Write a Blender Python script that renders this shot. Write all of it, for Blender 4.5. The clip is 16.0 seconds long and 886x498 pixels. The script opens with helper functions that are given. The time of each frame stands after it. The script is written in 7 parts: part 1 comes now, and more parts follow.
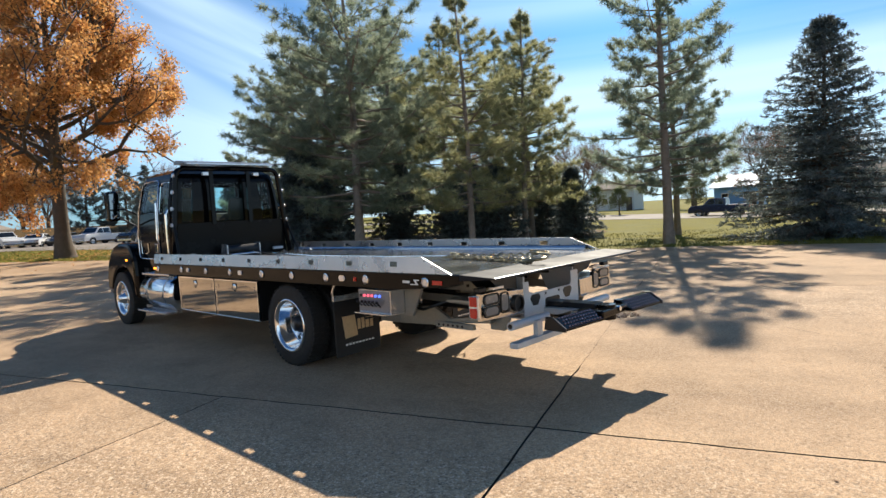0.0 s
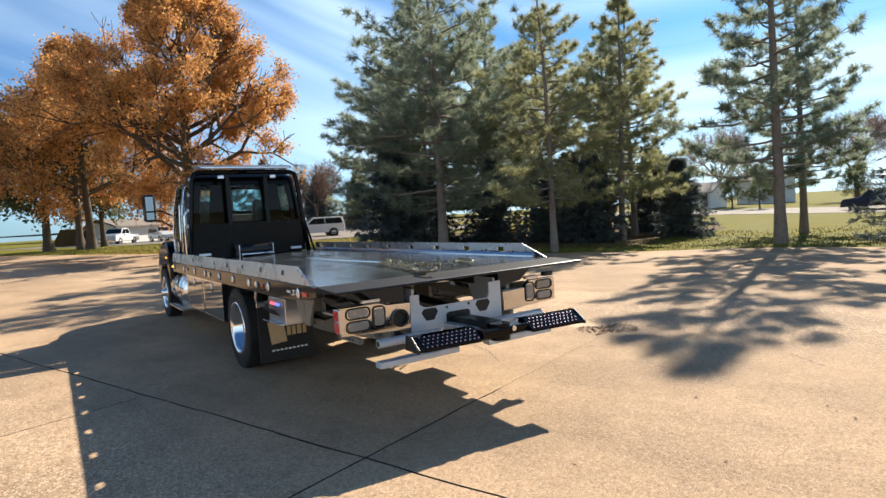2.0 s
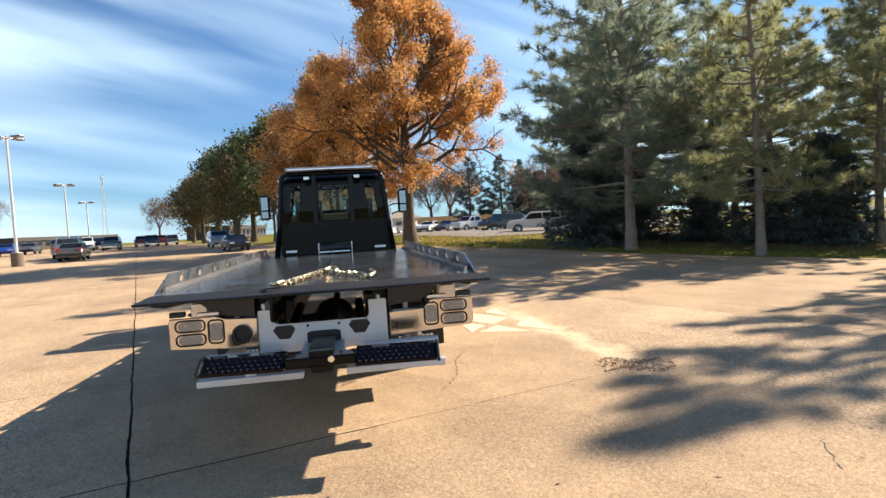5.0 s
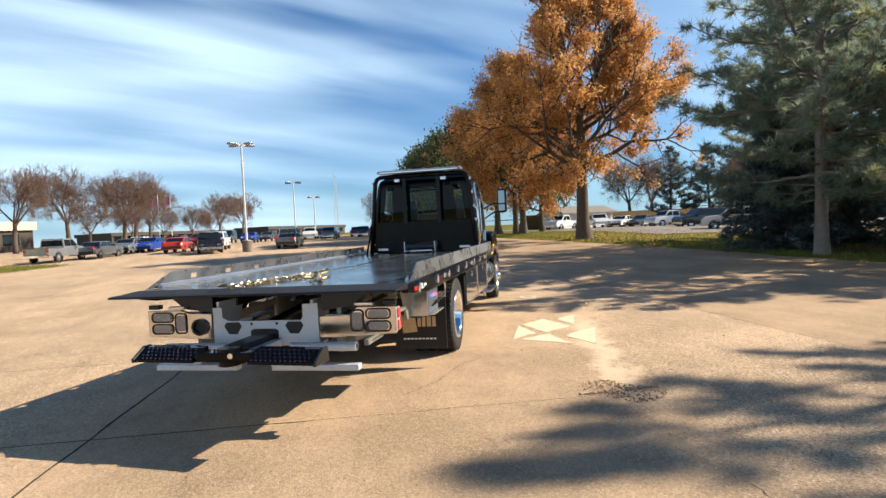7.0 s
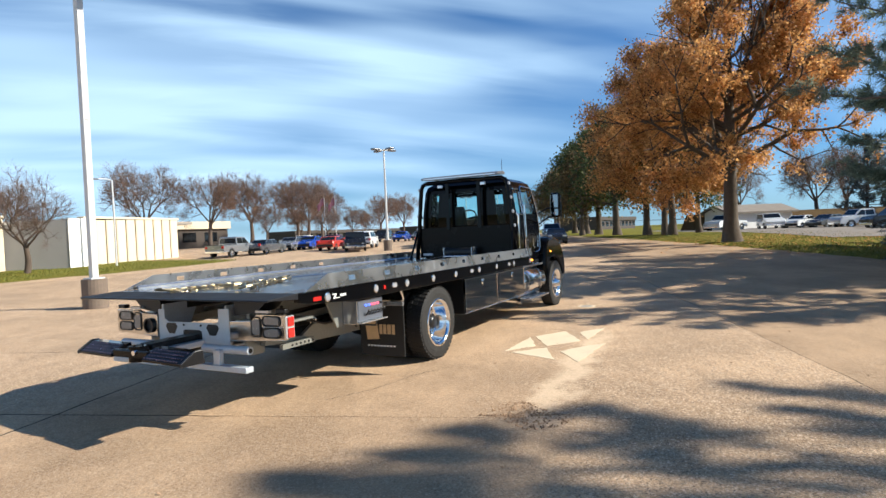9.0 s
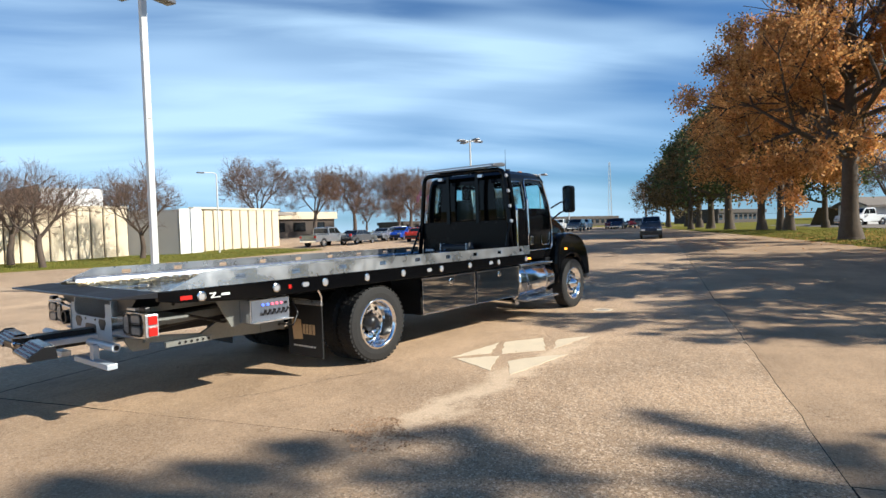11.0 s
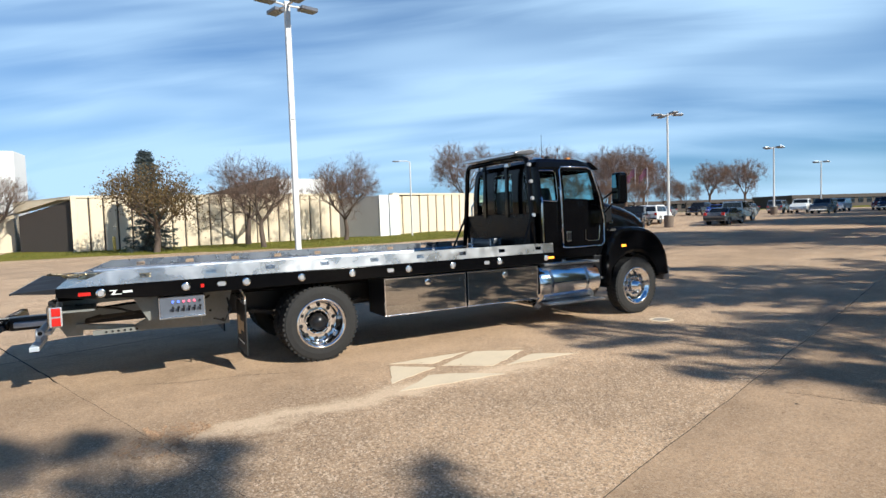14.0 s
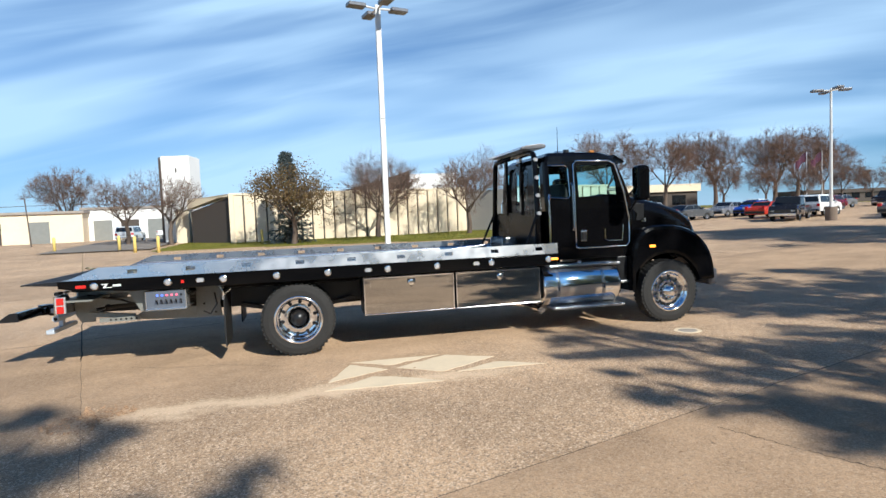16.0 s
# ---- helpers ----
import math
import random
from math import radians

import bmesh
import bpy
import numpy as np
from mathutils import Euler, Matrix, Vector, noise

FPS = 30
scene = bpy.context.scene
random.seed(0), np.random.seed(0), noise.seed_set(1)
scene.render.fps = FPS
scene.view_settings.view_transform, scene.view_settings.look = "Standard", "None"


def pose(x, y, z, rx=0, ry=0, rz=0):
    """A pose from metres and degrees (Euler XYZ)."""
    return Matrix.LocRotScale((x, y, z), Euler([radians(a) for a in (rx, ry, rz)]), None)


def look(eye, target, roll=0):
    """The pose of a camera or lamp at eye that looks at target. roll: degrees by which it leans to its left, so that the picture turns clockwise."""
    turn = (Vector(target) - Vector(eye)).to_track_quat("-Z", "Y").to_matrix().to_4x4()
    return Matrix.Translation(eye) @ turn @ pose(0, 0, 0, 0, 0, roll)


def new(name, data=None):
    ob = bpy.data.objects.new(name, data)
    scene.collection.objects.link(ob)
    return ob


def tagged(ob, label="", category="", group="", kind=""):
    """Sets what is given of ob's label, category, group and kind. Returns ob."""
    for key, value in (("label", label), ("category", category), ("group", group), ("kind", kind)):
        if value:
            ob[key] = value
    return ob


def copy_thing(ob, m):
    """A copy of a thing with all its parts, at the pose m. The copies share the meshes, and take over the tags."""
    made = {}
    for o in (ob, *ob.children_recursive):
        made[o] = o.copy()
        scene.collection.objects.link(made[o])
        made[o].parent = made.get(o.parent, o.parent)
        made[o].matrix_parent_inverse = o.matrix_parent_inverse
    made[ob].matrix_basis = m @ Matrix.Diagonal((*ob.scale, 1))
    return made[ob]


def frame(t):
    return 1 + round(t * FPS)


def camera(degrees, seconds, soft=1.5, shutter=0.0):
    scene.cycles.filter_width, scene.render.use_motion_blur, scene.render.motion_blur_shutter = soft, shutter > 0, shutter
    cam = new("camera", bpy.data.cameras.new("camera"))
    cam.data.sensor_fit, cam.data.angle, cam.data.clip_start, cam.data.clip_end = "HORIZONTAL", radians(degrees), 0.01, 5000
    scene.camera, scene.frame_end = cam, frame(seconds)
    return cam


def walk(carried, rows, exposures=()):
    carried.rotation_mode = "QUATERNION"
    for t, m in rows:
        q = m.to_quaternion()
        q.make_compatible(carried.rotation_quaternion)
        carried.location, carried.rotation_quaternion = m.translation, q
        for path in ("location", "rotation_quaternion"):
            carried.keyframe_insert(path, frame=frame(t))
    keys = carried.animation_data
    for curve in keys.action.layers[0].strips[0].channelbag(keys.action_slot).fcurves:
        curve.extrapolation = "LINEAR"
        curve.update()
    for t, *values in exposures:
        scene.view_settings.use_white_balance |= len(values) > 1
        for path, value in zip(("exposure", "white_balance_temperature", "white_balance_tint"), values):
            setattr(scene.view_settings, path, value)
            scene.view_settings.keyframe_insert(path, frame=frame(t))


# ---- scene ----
cam = camera(74.5, 16.0)
PATH = [
    (0, (-5.897, 4.886, 1.668), (-4.541, 3.422, 1.544), -3.4),
    (0.5, (-6.286, 4.486, 1.684), (-4.869, 3.081, 1.554), -3.45),
    (1, (-6.532, 4.006, 1.692), (-5.04, 2.679, 1.564), -3.5),
    (1.5, (-6.858, 3.512, 1.672), (-5.277, 2.293, 1.55), -3.45),
    (2, (-7.036, 2.974, 1.648), (-5.379, 1.858, 1.531), -3.6),
    (2.5, (-7.315, 2.456, 1.636), (-5.58, 1.467, 1.527), -3.7),
    (3, (-7.42, 1.888, 1.58), (-5.618, 1.025, 1.485), -3.6),
    (5.5, (-7.458, -0.836, 1.565), (-5.465, -0.973, 1.476), -3.3),
    (6, (-7.616, -1.477, 1.597), (-5.619, -1.419, 1.507), -3.1),
    (6.5, (-7.526, -2.073, 1.610), (-5.542, -1.838, 1.524), -3.2),
    (7, (-7.44, -2.542, 1.592), (-5.48, -2.151, 1.519), -2.8),
    (7.5, (-7.281, -3.054, 1.586), (-5.36, -2.503, 1.524), -2.8),
    (8, (-7.151, -3.65, 1.583), (-5.284, -2.934, 1.531), -2.6),
    (8.5, (-6.88, -4.206, 1.593), (-5.063, -3.371, 1.544), -2.6),
    (9, (-6.663, -4.799, 1.613), (-4.891, -3.874, 1.562), -2.5),
    (11.5, (-4.565, -6.658, 1.608), (-3.087, -5.313, 1.536), -1.8),
    (12, (-4.051, -6.979, 1.616), (-2.667, -5.538, 1.539), -1.8),
    (12.5, (-3.589, -7.388, 1.644), (-2.305, -5.857, 1.561), -1.8),
    (13, (-3.058, -7.733, 1.693), (-1.888, -6.114, 1.597), -1.8),
    (13.5, (-2.58, -8.068, 1.703), (-1.522, -6.374, 1.605), -2.0),
    (14, (-2.05, -8.25, 1.721), (-1.102, -6.492, 1.615), -2.0),
    (14.5, (-1.512, -8.49, 1.713), (-0.685, -6.672, 1.608), -2.1),
    (15, (-0.953, -8.667, 1.719), (-0.25, -6.798, 1.61), -2.2),
    (15.5, (-0.393, -8.837, 1.726), (0.184, -6.925, 1.616), -2.3),
    (16, (0.164, -8.943, 1.741), (0.615, -6.998, 1.627), -2.3),
]
walk(cam, [(t, look(eye, target, roll)) for t, eye, target, roll in PATH],
     exposures=[(0, 0.86, 6450, 10), (3, 1.10, 6550, 10), (5.5, 1.14, 6700, 10), (7, 0.95, 6450, 9), (8.5, 0.84, 6050, 8), (12, 0.60, 5800, 7), (16, 0.52, 5650, 7)])

# ---- world, sun ----
SUN = Vector((0.55, -1.28, 1.0)).normalized()
ELEV = math.asin(SUN.z)
AZIM = math.atan2(SUN.x, SUN.y)

world = bpy.data.worlds.new("World")
scene.world = world
world.use_nodes = True
wn, wl = world.node_tree.nodes, world.node_tree.links
wn.clear()


def N(nodes, kind, **kw):
    n = nodes.new(kind)
    for k, v in kw.items():
        n.inputs[k].default_value = v
    return n


w_out = wn.new("ShaderNodeOutputWorld")
w_bg = wn.new("ShaderNodeBackground")
w_sky = wn.new("ShaderNodeTexSky")
w_sky.sky_type = "NISHITA"
w_sky.sun_disc = False
w_sky.sun_elevation = ELEV
w_sky.sun_rotation = AZIM
w_sky.altitude = 300
w_sky.air_density, w_sky.dust_density, w_sky.ozone_density = 1.0, 0.9, 2.5
w_tc = wn.new("ShaderNodeTexCoord")
w_sep = wn.new("ShaderNodeSeparateXYZ")
wl.new(w_tc.outputs["Generated"], w_sep.inputs[0])
w_zc = wn.new("ShaderNodeMath"); w_zc.operation = "MAXIMUM"; w_zc.inputs[1].default_value = 0.0
wl.new(w_sep.outputs["Z"], w_zc.inputs[0])
# cirrus: long bands that arch gently over the skyline
w_az = wn.new("ShaderNodeMath"); w_az.operation = "ARCTAN2"
wl.new(w_sep.outputs["Y"], w_az.inputs[0]); wl.new(w_sep.outputs["X"], w_az.inputs[1])
w_a0 = wn.new("ShaderNodeMapRange")
w_a0.inputs[1].default_value, w_a0.inputs[2].default_value, w_a0.inputs[3].default_value, w_a0.inputs[4].default_value = -0.73, 2.47, -1.6, 1.6
wl.new(w_az.outputs[0], w_a0.inputs[0])
w_sq = wn.new("ShaderNodeMath"); w_sq.operation = "MULTIPLY"
wl.new(w_a0.outputs[0], w_sq.inputs[0]); wl.new(w_a0.outputs[0], w_sq.inputs[1])
w_el = wn.new("ShaderNodeMath"); w_el.operation = "ARCSINE"
wl.new(w_zc.outputs[0], w_el.inputs[0])
w_band = wn.new("ShaderNodeMath"); w_band.operation = "MULTIPLY_ADD"; w_band.inputs[1].default_value = 0.15
wl.new(w_sq.outputs[0], w_band.inputs[0]); wl.new(w_el.outputs[0], w_band.inputs[2])
w_comb = wn.new("ShaderNodeCombineXYZ")
wl.new(w_a0.outputs[0], w_comb.inputs[0]); wl.new(w_band.outputs[0], w_comb.inputs[1])


def cloud(rot, scale, nscale, detail, distort, lo, hi):
    m = wn.new("ShaderNodeMapping")
    m.inputs["Rotation"].default_value = (0, 0, radians(rot)); m.inputs["Scale"].default_value = scale
    wl.new(w_comb.outputs[0], m.inputs[0])
    t = N(wn, "ShaderNodeTexNoise", Scale=nscale, Detail=detail, Roughness=0.55, Distortion=distort)
    wl.new(m.outputs[0], t.inputs[0])
    r = wn.new("ShaderNodeMapRange"); r.interpolation_type = "SMOOTHSTEP"
    r.inputs[1].default_value, r.inputs[2].default_value = lo, hi
    wl.new(t.outputs[0], r.inputs[0])
    return r


c_a = cloud(0, (0.55, 4.2, 1), 1.5, 3.0, 0.35, 0.33, 0.66)
c_b = cloud(4, (0.9, 9.0, 1), 2.2, 5.0, 0.5, 0.40, 0.75)
w_mul = wn.new("ShaderNodeMath"); w_mul.operation = "MULTIPLY_ADD"
wl.new(c_b.outputs[0], w_mul.inputs[0]); w_mul.inputs[1].default_value = 0.22
wl.new(c_a.outputs[0], w_mul.inputs[2])
w_hz = wn.new("ShaderNodeMapRange")
w_hz.inputs[1].default_value, w_hz.inputs[2].default_value = 0.0, 0.22
w_hz.inputs[3].default_value, w_hz.inputs[4].default_value = 0.35, 0.0
wl.new(w_zc.outputs[0], w_hz.inputs[0])
w_sum = wn.new("ShaderNodeMath"); w_sum.operation = "ADD"; w_sum.use_clamp = True
w_veil = wn.new("ShaderNodeMapRange"); w_veil.interpolation_type = "SMOOTHSTEP"
w_veil.inputs[1].default_value, w_veil.inputs[2].default_value, w_veil.inputs[3].default_value, w_veil.inputs[4].default_value = 0.9, 1.7, 0.0, 0.32
wl.new(w_az.outputs[0], w_veil.inputs[0])
w_hv = wn.new("ShaderNodeMath"); w_hv.operation = "ADD"
wl.new(w_hz.outputs[0], w_hv.inputs[0]); wl.new(w_veil.outputs[0], w_hv.inputs[1])
wl.new(w_mul.outputs[0], w_sum.inputs[0]); wl.new(w_hv.outputs[0], w_sum.inputs[1])
w_mix = wn.new("ShaderNodeMixRGB")
w_tint = wn.new("ShaderNodeMixRGB"); w_tint.blend_type = "MULTIPLY"; w_tint.inputs[0].default_value = 1.0
w_tint.inputs[2].default_value = (0.42, 0.98, 1.50, 1)
wl.new(w_sky.outputs[0], w_tint.inputs[1])
wl.new(w_tint.outputs[0], w_mix.inputs[1])
w_mix.inputs[2].default_value = (12.0, 15.6, 18.4, 1)
w_amt = wn.new("ShaderNodeMath"); w_amt.operation = "MULTIPLY"; w_amt.inputs[1].default_value = 0.82
w_thin = wn.new("ShaderNodeMapRange")
w_thin.inputs[1].default_value, w_thin.inputs[2].default_value = 0.33, 0.58
w_thin.inputs[3].default_value, w_thin.inputs[4].default_value = 1.0, 0.03
wl.new(w_zc.outputs[0], w_thin.inputs[0])
w_amt2 = wn.new("ShaderNodeMath"); w_amt2.operation = "MULTIPLY"
wl.new(w_sum.outputs[0], w_amt2.inputs[0]); wl.new(w_thin.outputs[0], w_amt2.inputs[1])
# clear blue gap in the cirrus straight ahead of the truck
w_abs = wn.new("ShaderNodeMath"); w_abs.operation = "ABSOLUTE"
wl.new(w_az.outputs[0], w_abs.inputs[0])
w_gap = wn.new("ShaderNodeMapRange"); w_gap.interpolation_type = "SMOOTHSTEP"
w_gap.inputs[1].default_value, w_gap.inputs[2].default_value, w_gap.inputs[3].default_value, w_gap.inputs[4].default_value = 0.10, 0.62, 0.45, 1.0
wl.new(w_abs.outputs[0], w_gap.inputs[0])
w_amt3 = wn.new("ShaderNodeMath"); w_amt3.operation = "MULTIPLY"
wl.new(w_amt2.outputs[0], w_amt3.inputs[0]); wl.new(w_gap.outputs[0], w_amt3.inputs[1])
wl.new(w_amt3.outputs[0], w_amt.inputs[0])
wl.new(w_amt.outputs[0], w_mix.inputs[0])
wl.new(w_mix.outputs[0], w_bg.inputs[0])
w_bg.inputs[1].default_value = 0.041
wl.new(w_bg.outputs[0], w_out.inputs[0])

sun_data = bpy.data.lights.new("sun", "SUN")
sun_data.energy, sun_data.angle, sun_data.color = 5.0, radians(0.55), (1.0, 0.90, 0.74)
sun = new("sun", sun_data)
sun.matrix_world = look(SUN * 60, (0, 0, 0))


# ---- materials ----
def mat(name, color, rough=0.5, metal=0.0, var=0.15, scale=6.0, fine=60.0, bump=0.0, bump_scale=80.0, island=0.0, object_random=0.0, spec=0.5, coat=0.0, color2=None, rough_var=0.1, trans=0.0, ior=1.45):
    m = bpy.data.materials.new(name)
    m.use_nodes = True
    nt = m.node_tree
    nd, lk = nt.nodes, nt.links
    b = nd["Principled BSDF"]
    b.inputs["Roughness"].default_value = rough
    b.inputs["Metallic"].default_value = metal
    b.inputs["Specular IOR Level"].default_value = spec
    b.inputs["Coat Weight"].default_value = coat
    b.inputs["Coat Roughness"].default_value = 0.04
    b.inputs["Transmission Weight"].default_value = trans
    b.inputs["IOR"].default_value = ior
    tc = nd.new("ShaderNodeTexCoord")
    n1 = N(nd, "ShaderNodeTexNoise", Scale=scale, Detail=3.0, Roughness=0.6)
    n2 = N(nd, "ShaderNodeTexNoise", Scale=fine, Detail=2.0, Roughness=0.6)
    lk.new(tc.outputs["Object"], n1.inputs[0]); lk.new(tc.outputs["Object"], n2.inputs[0])
    add = nd.new("ShaderNodeMath"); add.operation = "ADD"
    lk.new(n1.outputs[0], add.inputs[0]); lk.new(n2.outputs[0], add.inputs[1])
    src = add.outputs[0]
    for w, node, sock in ((island, "ShaderNodeNewGeometry", "Random Per Island"), (object_random, "ShaderNodeObjectInfo", "Random")):
        if w:
            g = nd.new(node)
            ma = nd.new("ShaderNodeMath"); ma.operation = "MULTIPLY_ADD"
            ma.inputs[1].default_value = w
            lk.new(g.outputs[sock], ma.inputs[0]); lk.new(src, ma.inputs[2])
            sb = nd.new("ShaderNodeMath"); sb.operation = "SUBTRACT"; sb.inputs[1].default_value = w / 2
            lk.new(ma.outputs[0], sb.inputs[0])
            src = sb.outputs[0]
    mr = nd.new("ShaderNodeMapRange")
    mr.inputs[1].default_value, mr.inputs[2].default_value = 0.6, 1.4
    lk.new(src, mr.inputs[0])
    mx = nd.new("ShaderNodeMixRGB")
    c2 = color2 or tuple(min(1, c * (1 + var)) for c in color)
    c1 = color if color2 else tuple(c * (1 - var) for c in color)
    mx.inputs[1].default_value, mx.inputs[2].default_value = (*c1, 1), (*c2, 1)
    lk.new(mr.outputs[0], mx.inputs[0])
    lk.new(mx.outputs[0], b.inputs["Base Color"])
    if rough_var:
        rr = nd.new("ShaderNodeMapRange")
        rr.inputs[1].default_value, rr.inputs[2].default_value = 0.35, 0.65
        rr.inputs[3].default_value, rr.inputs[4].default_value = max(0.01, rough * (1 - rough_var)), min(1, rough * (1 + rough_var))
        lk.new(n1.outputs[0], rr.inputs[0]); lk.new(rr.outputs[0], b.inputs["Roughness"])
    if bump:
        nb = N(nd, "ShaderNodeTexNoise", Scale=bump_scale, Detail=2.0)
        lk.new(tc.outputs["Object"], nb.inputs[0])
        bp = N(nd, "ShaderNodeBump", Strength=bump, Distance=0.01)
        lk.new(nb.outputs[0], bp.inputs["Height"]); lk.new(bp.outputs[0], b.inputs["Normal"])
    return m


def aggregate_concrete(name, base, dark, pebble):
    """Weathered exposed-aggregate concrete: a lane worn smooth, grit beside it, pebbles, streaks and stains."""
    m = bpy.data.materials.new(name)
    m.use_nodes = True
    nd, lk = m.node_tree.nodes, m.node_tree.links
    b = nd["Principled BSDF"]
    b.inputs["Roughness"].default_value = 0.88
    b.inputs["Specular IOR Level"].default_value = 0.2
    tc = nd.new("ShaderNodeTexCoord")
    turn = nd.new("ShaderNodeMapping"); turn.inputs["Rotation"].default_value = (0, 0, radians(-18.5))
    lk.new(tc.outputs["Object"], turn.inputs[0])
    long = nd.new("ShaderNodeMapping"); long.inputs["Scale"].default_value = (0.22, 1.0, 1.0)
    lk.new(turn.outputs[0], long.inputs[0])
    v = N(nd, "ShaderNodeTexVoronoi", Scale=72.0)
    v2 = N(nd, "ShaderNodeTexVoronoi", Scale=165.0)
    big = N(nd, "ShaderNodeTexNoise", Scale=0.42, Detail=6.0, Roughness=0.65)
    mid = N(nd, "ShaderNodeTexNoise", Scale=1.9, Detail=6.0, Roughness=0.68)
    fin = N(nd, "ShaderNodeTexNoise", Scale=24.0, Detail=5.0, Roughness=0.80)
    for n in (v, v2, big, mid, fin):
        lk.new(tc.outputs["Object"], n.inputs["Vector"])
    streak = N(nd, "ShaderNodeTexNoise", Scale=1.1, Detail=5.0, Roughness=0.6)
    lk.new(long.outputs[0], streak.inputs["Vector"])

    def ramp(src, a, b_, lo, hi):
        r = nd.new("ShaderNodeMapRange")
        r.inputs[1].default_value, r.inputs[2].default_value, r.inputs[3].default_value, r.inputs[4].default_value = a, b_, lo, hi
        lk.new(src, r.inputs[0])
        return r.outputs[0]

    def calc(op, a, b_):
        r = nd.new("ShaderNodeMath"); r.operation = op
        for k, q in ((0, a), (1, b_)):
            if isinstance(q, float):
                r.inputs[k].default_value = q
            else:
                lk.new(q, r.inputs[k])
        return r.outputs[0]

    def mix(fac, a, b_, mode="MIX"):
        x = nd.new("ShaderNodeMixRGB"); x.blend_type = mode
        for k, q in ((0, fac), (1, a), (2, b_)):
            if isinstance(q, tuple):
                x.inputs[k].default_value = (*q, 1)
            elif isinstance(q, float):
                x.inputs[k].default_value = q
            else:
                lk.new(q, x.inputs[k])
        return x.outputs[0]
    sep, sep2, pos = nd.new("ShaderNodeSeparateColor"), nd.new("ShaderNodeSeparateColor"), nd.new("ShaderNodeSeparateXYZ")
    lk.new(v.outputs["Color"], sep.inputs[0]); lk.new(v2.outputs["Color"], sep2.inputs[0]); lk.new(turn.outputs[0], pos.inputs[0])
    # the lane that wheels have worn smooth runs along the slabs
    off = calc("ADD", pos.outputs[1], calc("MULTIPLY", calc("SUBTRACT", mid.outputs[0], 0.5), 2.2))
    grit = ramp(calc("ABSOLUTE", calc("SUBTRACT", off, 0.2), 0.0), 1.9, 3.3, 0.50, 1.0)
    grit = calc("MULTIPLY", grit, ramp(pos.outputs[1], -5.50, -5.46, 0.52, 1.0))
    c = mix(ramp(big.outputs[0], 0.40, 0.58, 0.0, 1.0), dark, base)
    c = mix(ramp(streak.outputs[0], 0.50, 0.72, 0.0, 0.50), c, (base[0] * 1.22, base[1] * 1.24, base[2] * 1.26))
    c = mix(ramp(streak.outputs[0], 0.47, 0.28, 0.0, 0.55), c, (dark[0] * 0.70, dark[1] * 0.68, dark[2] * 0.66))
    c = mix(ramp(mid.outputs[0], 0.46, 0.27, 0.0, 0.75), c, (dark[0] * 0.58, dark[1] * 0.55, dark[2] * 0.52))
    c = mix(ramp(mid.outputs[0], 0.60, 0.76, 0.0, 0.45), c, (base[0] * 1.18, base[1] * 1.2, base[2] * 1.22))
    c = mix(calc("MULTIPLY", ramp(fin.outputs[0], 0.53, 0.32, 0.0, 0.95), grit), c, (dark[0] * 0.45, dark[1] * 0.42, dark[2] * 0.40))
    c = mix(calc("MULTIPLY", ramp(sep.outputs[0], 0.66, 0.95, 0.0, 0.95), grit), c, pebble)
    c = mix(calc("MULTIPLY", ramp(sep.outputs[1], 0.26, 0.0, 0.0, 0.90), grit), c, (0.15, 0.11, 0.08))
    c = mix(ramp(sep2.outputs[0], 0.66, 1.0, 0.0, 0.45), c, pebble)
    c = mix(ramp(sep2.outputs[1], 0.30, 0.0, 0.0, 0.50), c, (0.16, 0.115, 0.08))
    c = mix(ramp(grit, 1.0, 0.5, 0.0, 0.20), c, (dark[0] * 0.62, dark[1] * 0.62, dark[2] * 0.62))
    v3 = N(nd, "ShaderNodeTexVoronoi", Scale=64.0)
    lk.new(tc.outputs["Object"], v3.inputs["Vector"])
    sep3 = nd.new("ShaderNodeSeparateColor"); lk.new(v3.outputs["Color"], sep3.inputs[0])
    stone = calc("MULTIPLY", ramp(v3.outputs["Distance"], 0.36, 0.22, 0.0, 1.0), grit)
    c = mix(calc("MULTIPLY", stone, ramp(sep3.outputs[0], 0.68, 0.76, 0.0, 0.75)), c, pebble)
    c = mix(calc("MULTIPLY", stone, ramp(sep3.outputs[1], 0.22, 0.15, 0.0, 0.80)), c, (0.14, 0.10, 0.075))
    # pale worn streak beside the repair
    raw_pos = nd.new("ShaderNodeSeparateXYZ"); lk.new(tc.outputs["Object"], raw_pos.inputs[0])
    line = calc("ADD", calc("ADD", raw_pos.outputs[1], 2.98), calc("ADD", calc("MULTIPLY", raw_pos.outputs[0], -0.07), calc("MULTIPLY", calc("SUBTRACT", mid.outputs[0], 0.5), 1.0)))
    worn = calc("MULTIPLY", ramp(calc("ABSOLUTE", line, 0.0), 0.04, 0.26, 0.65, 0.0), calc("MULTIPLY", ramp(raw_pos.outputs[0], -2.4, -1.2, 0.0, 1.0), ramp(raw_pos.outputs[0], 1.6, 2.8, 1.0, 0.0)))
    c = mix(ramp(pos.outputs[1], -5.46, -5.50, 0.0, 0.05), c, (dark[0] * 0.8, dark[1] * 0.78, dark[2] * 0.74))
    c = mix(worn, c, (0.72, 0.545, 0.37))
    info = nd.new("ShaderNodeObjectInfo")
    sh = nd.new("ShaderNodeCombineColor")
    val = ramp(info.outputs["Random"], 0.0, 1.0, 0.88, 1.06)
    for k in range(3):
        lk.new(val, sh.inputs[k])
    c = mix(1.0, c, sh.outputs[0], "MULTIPLY")
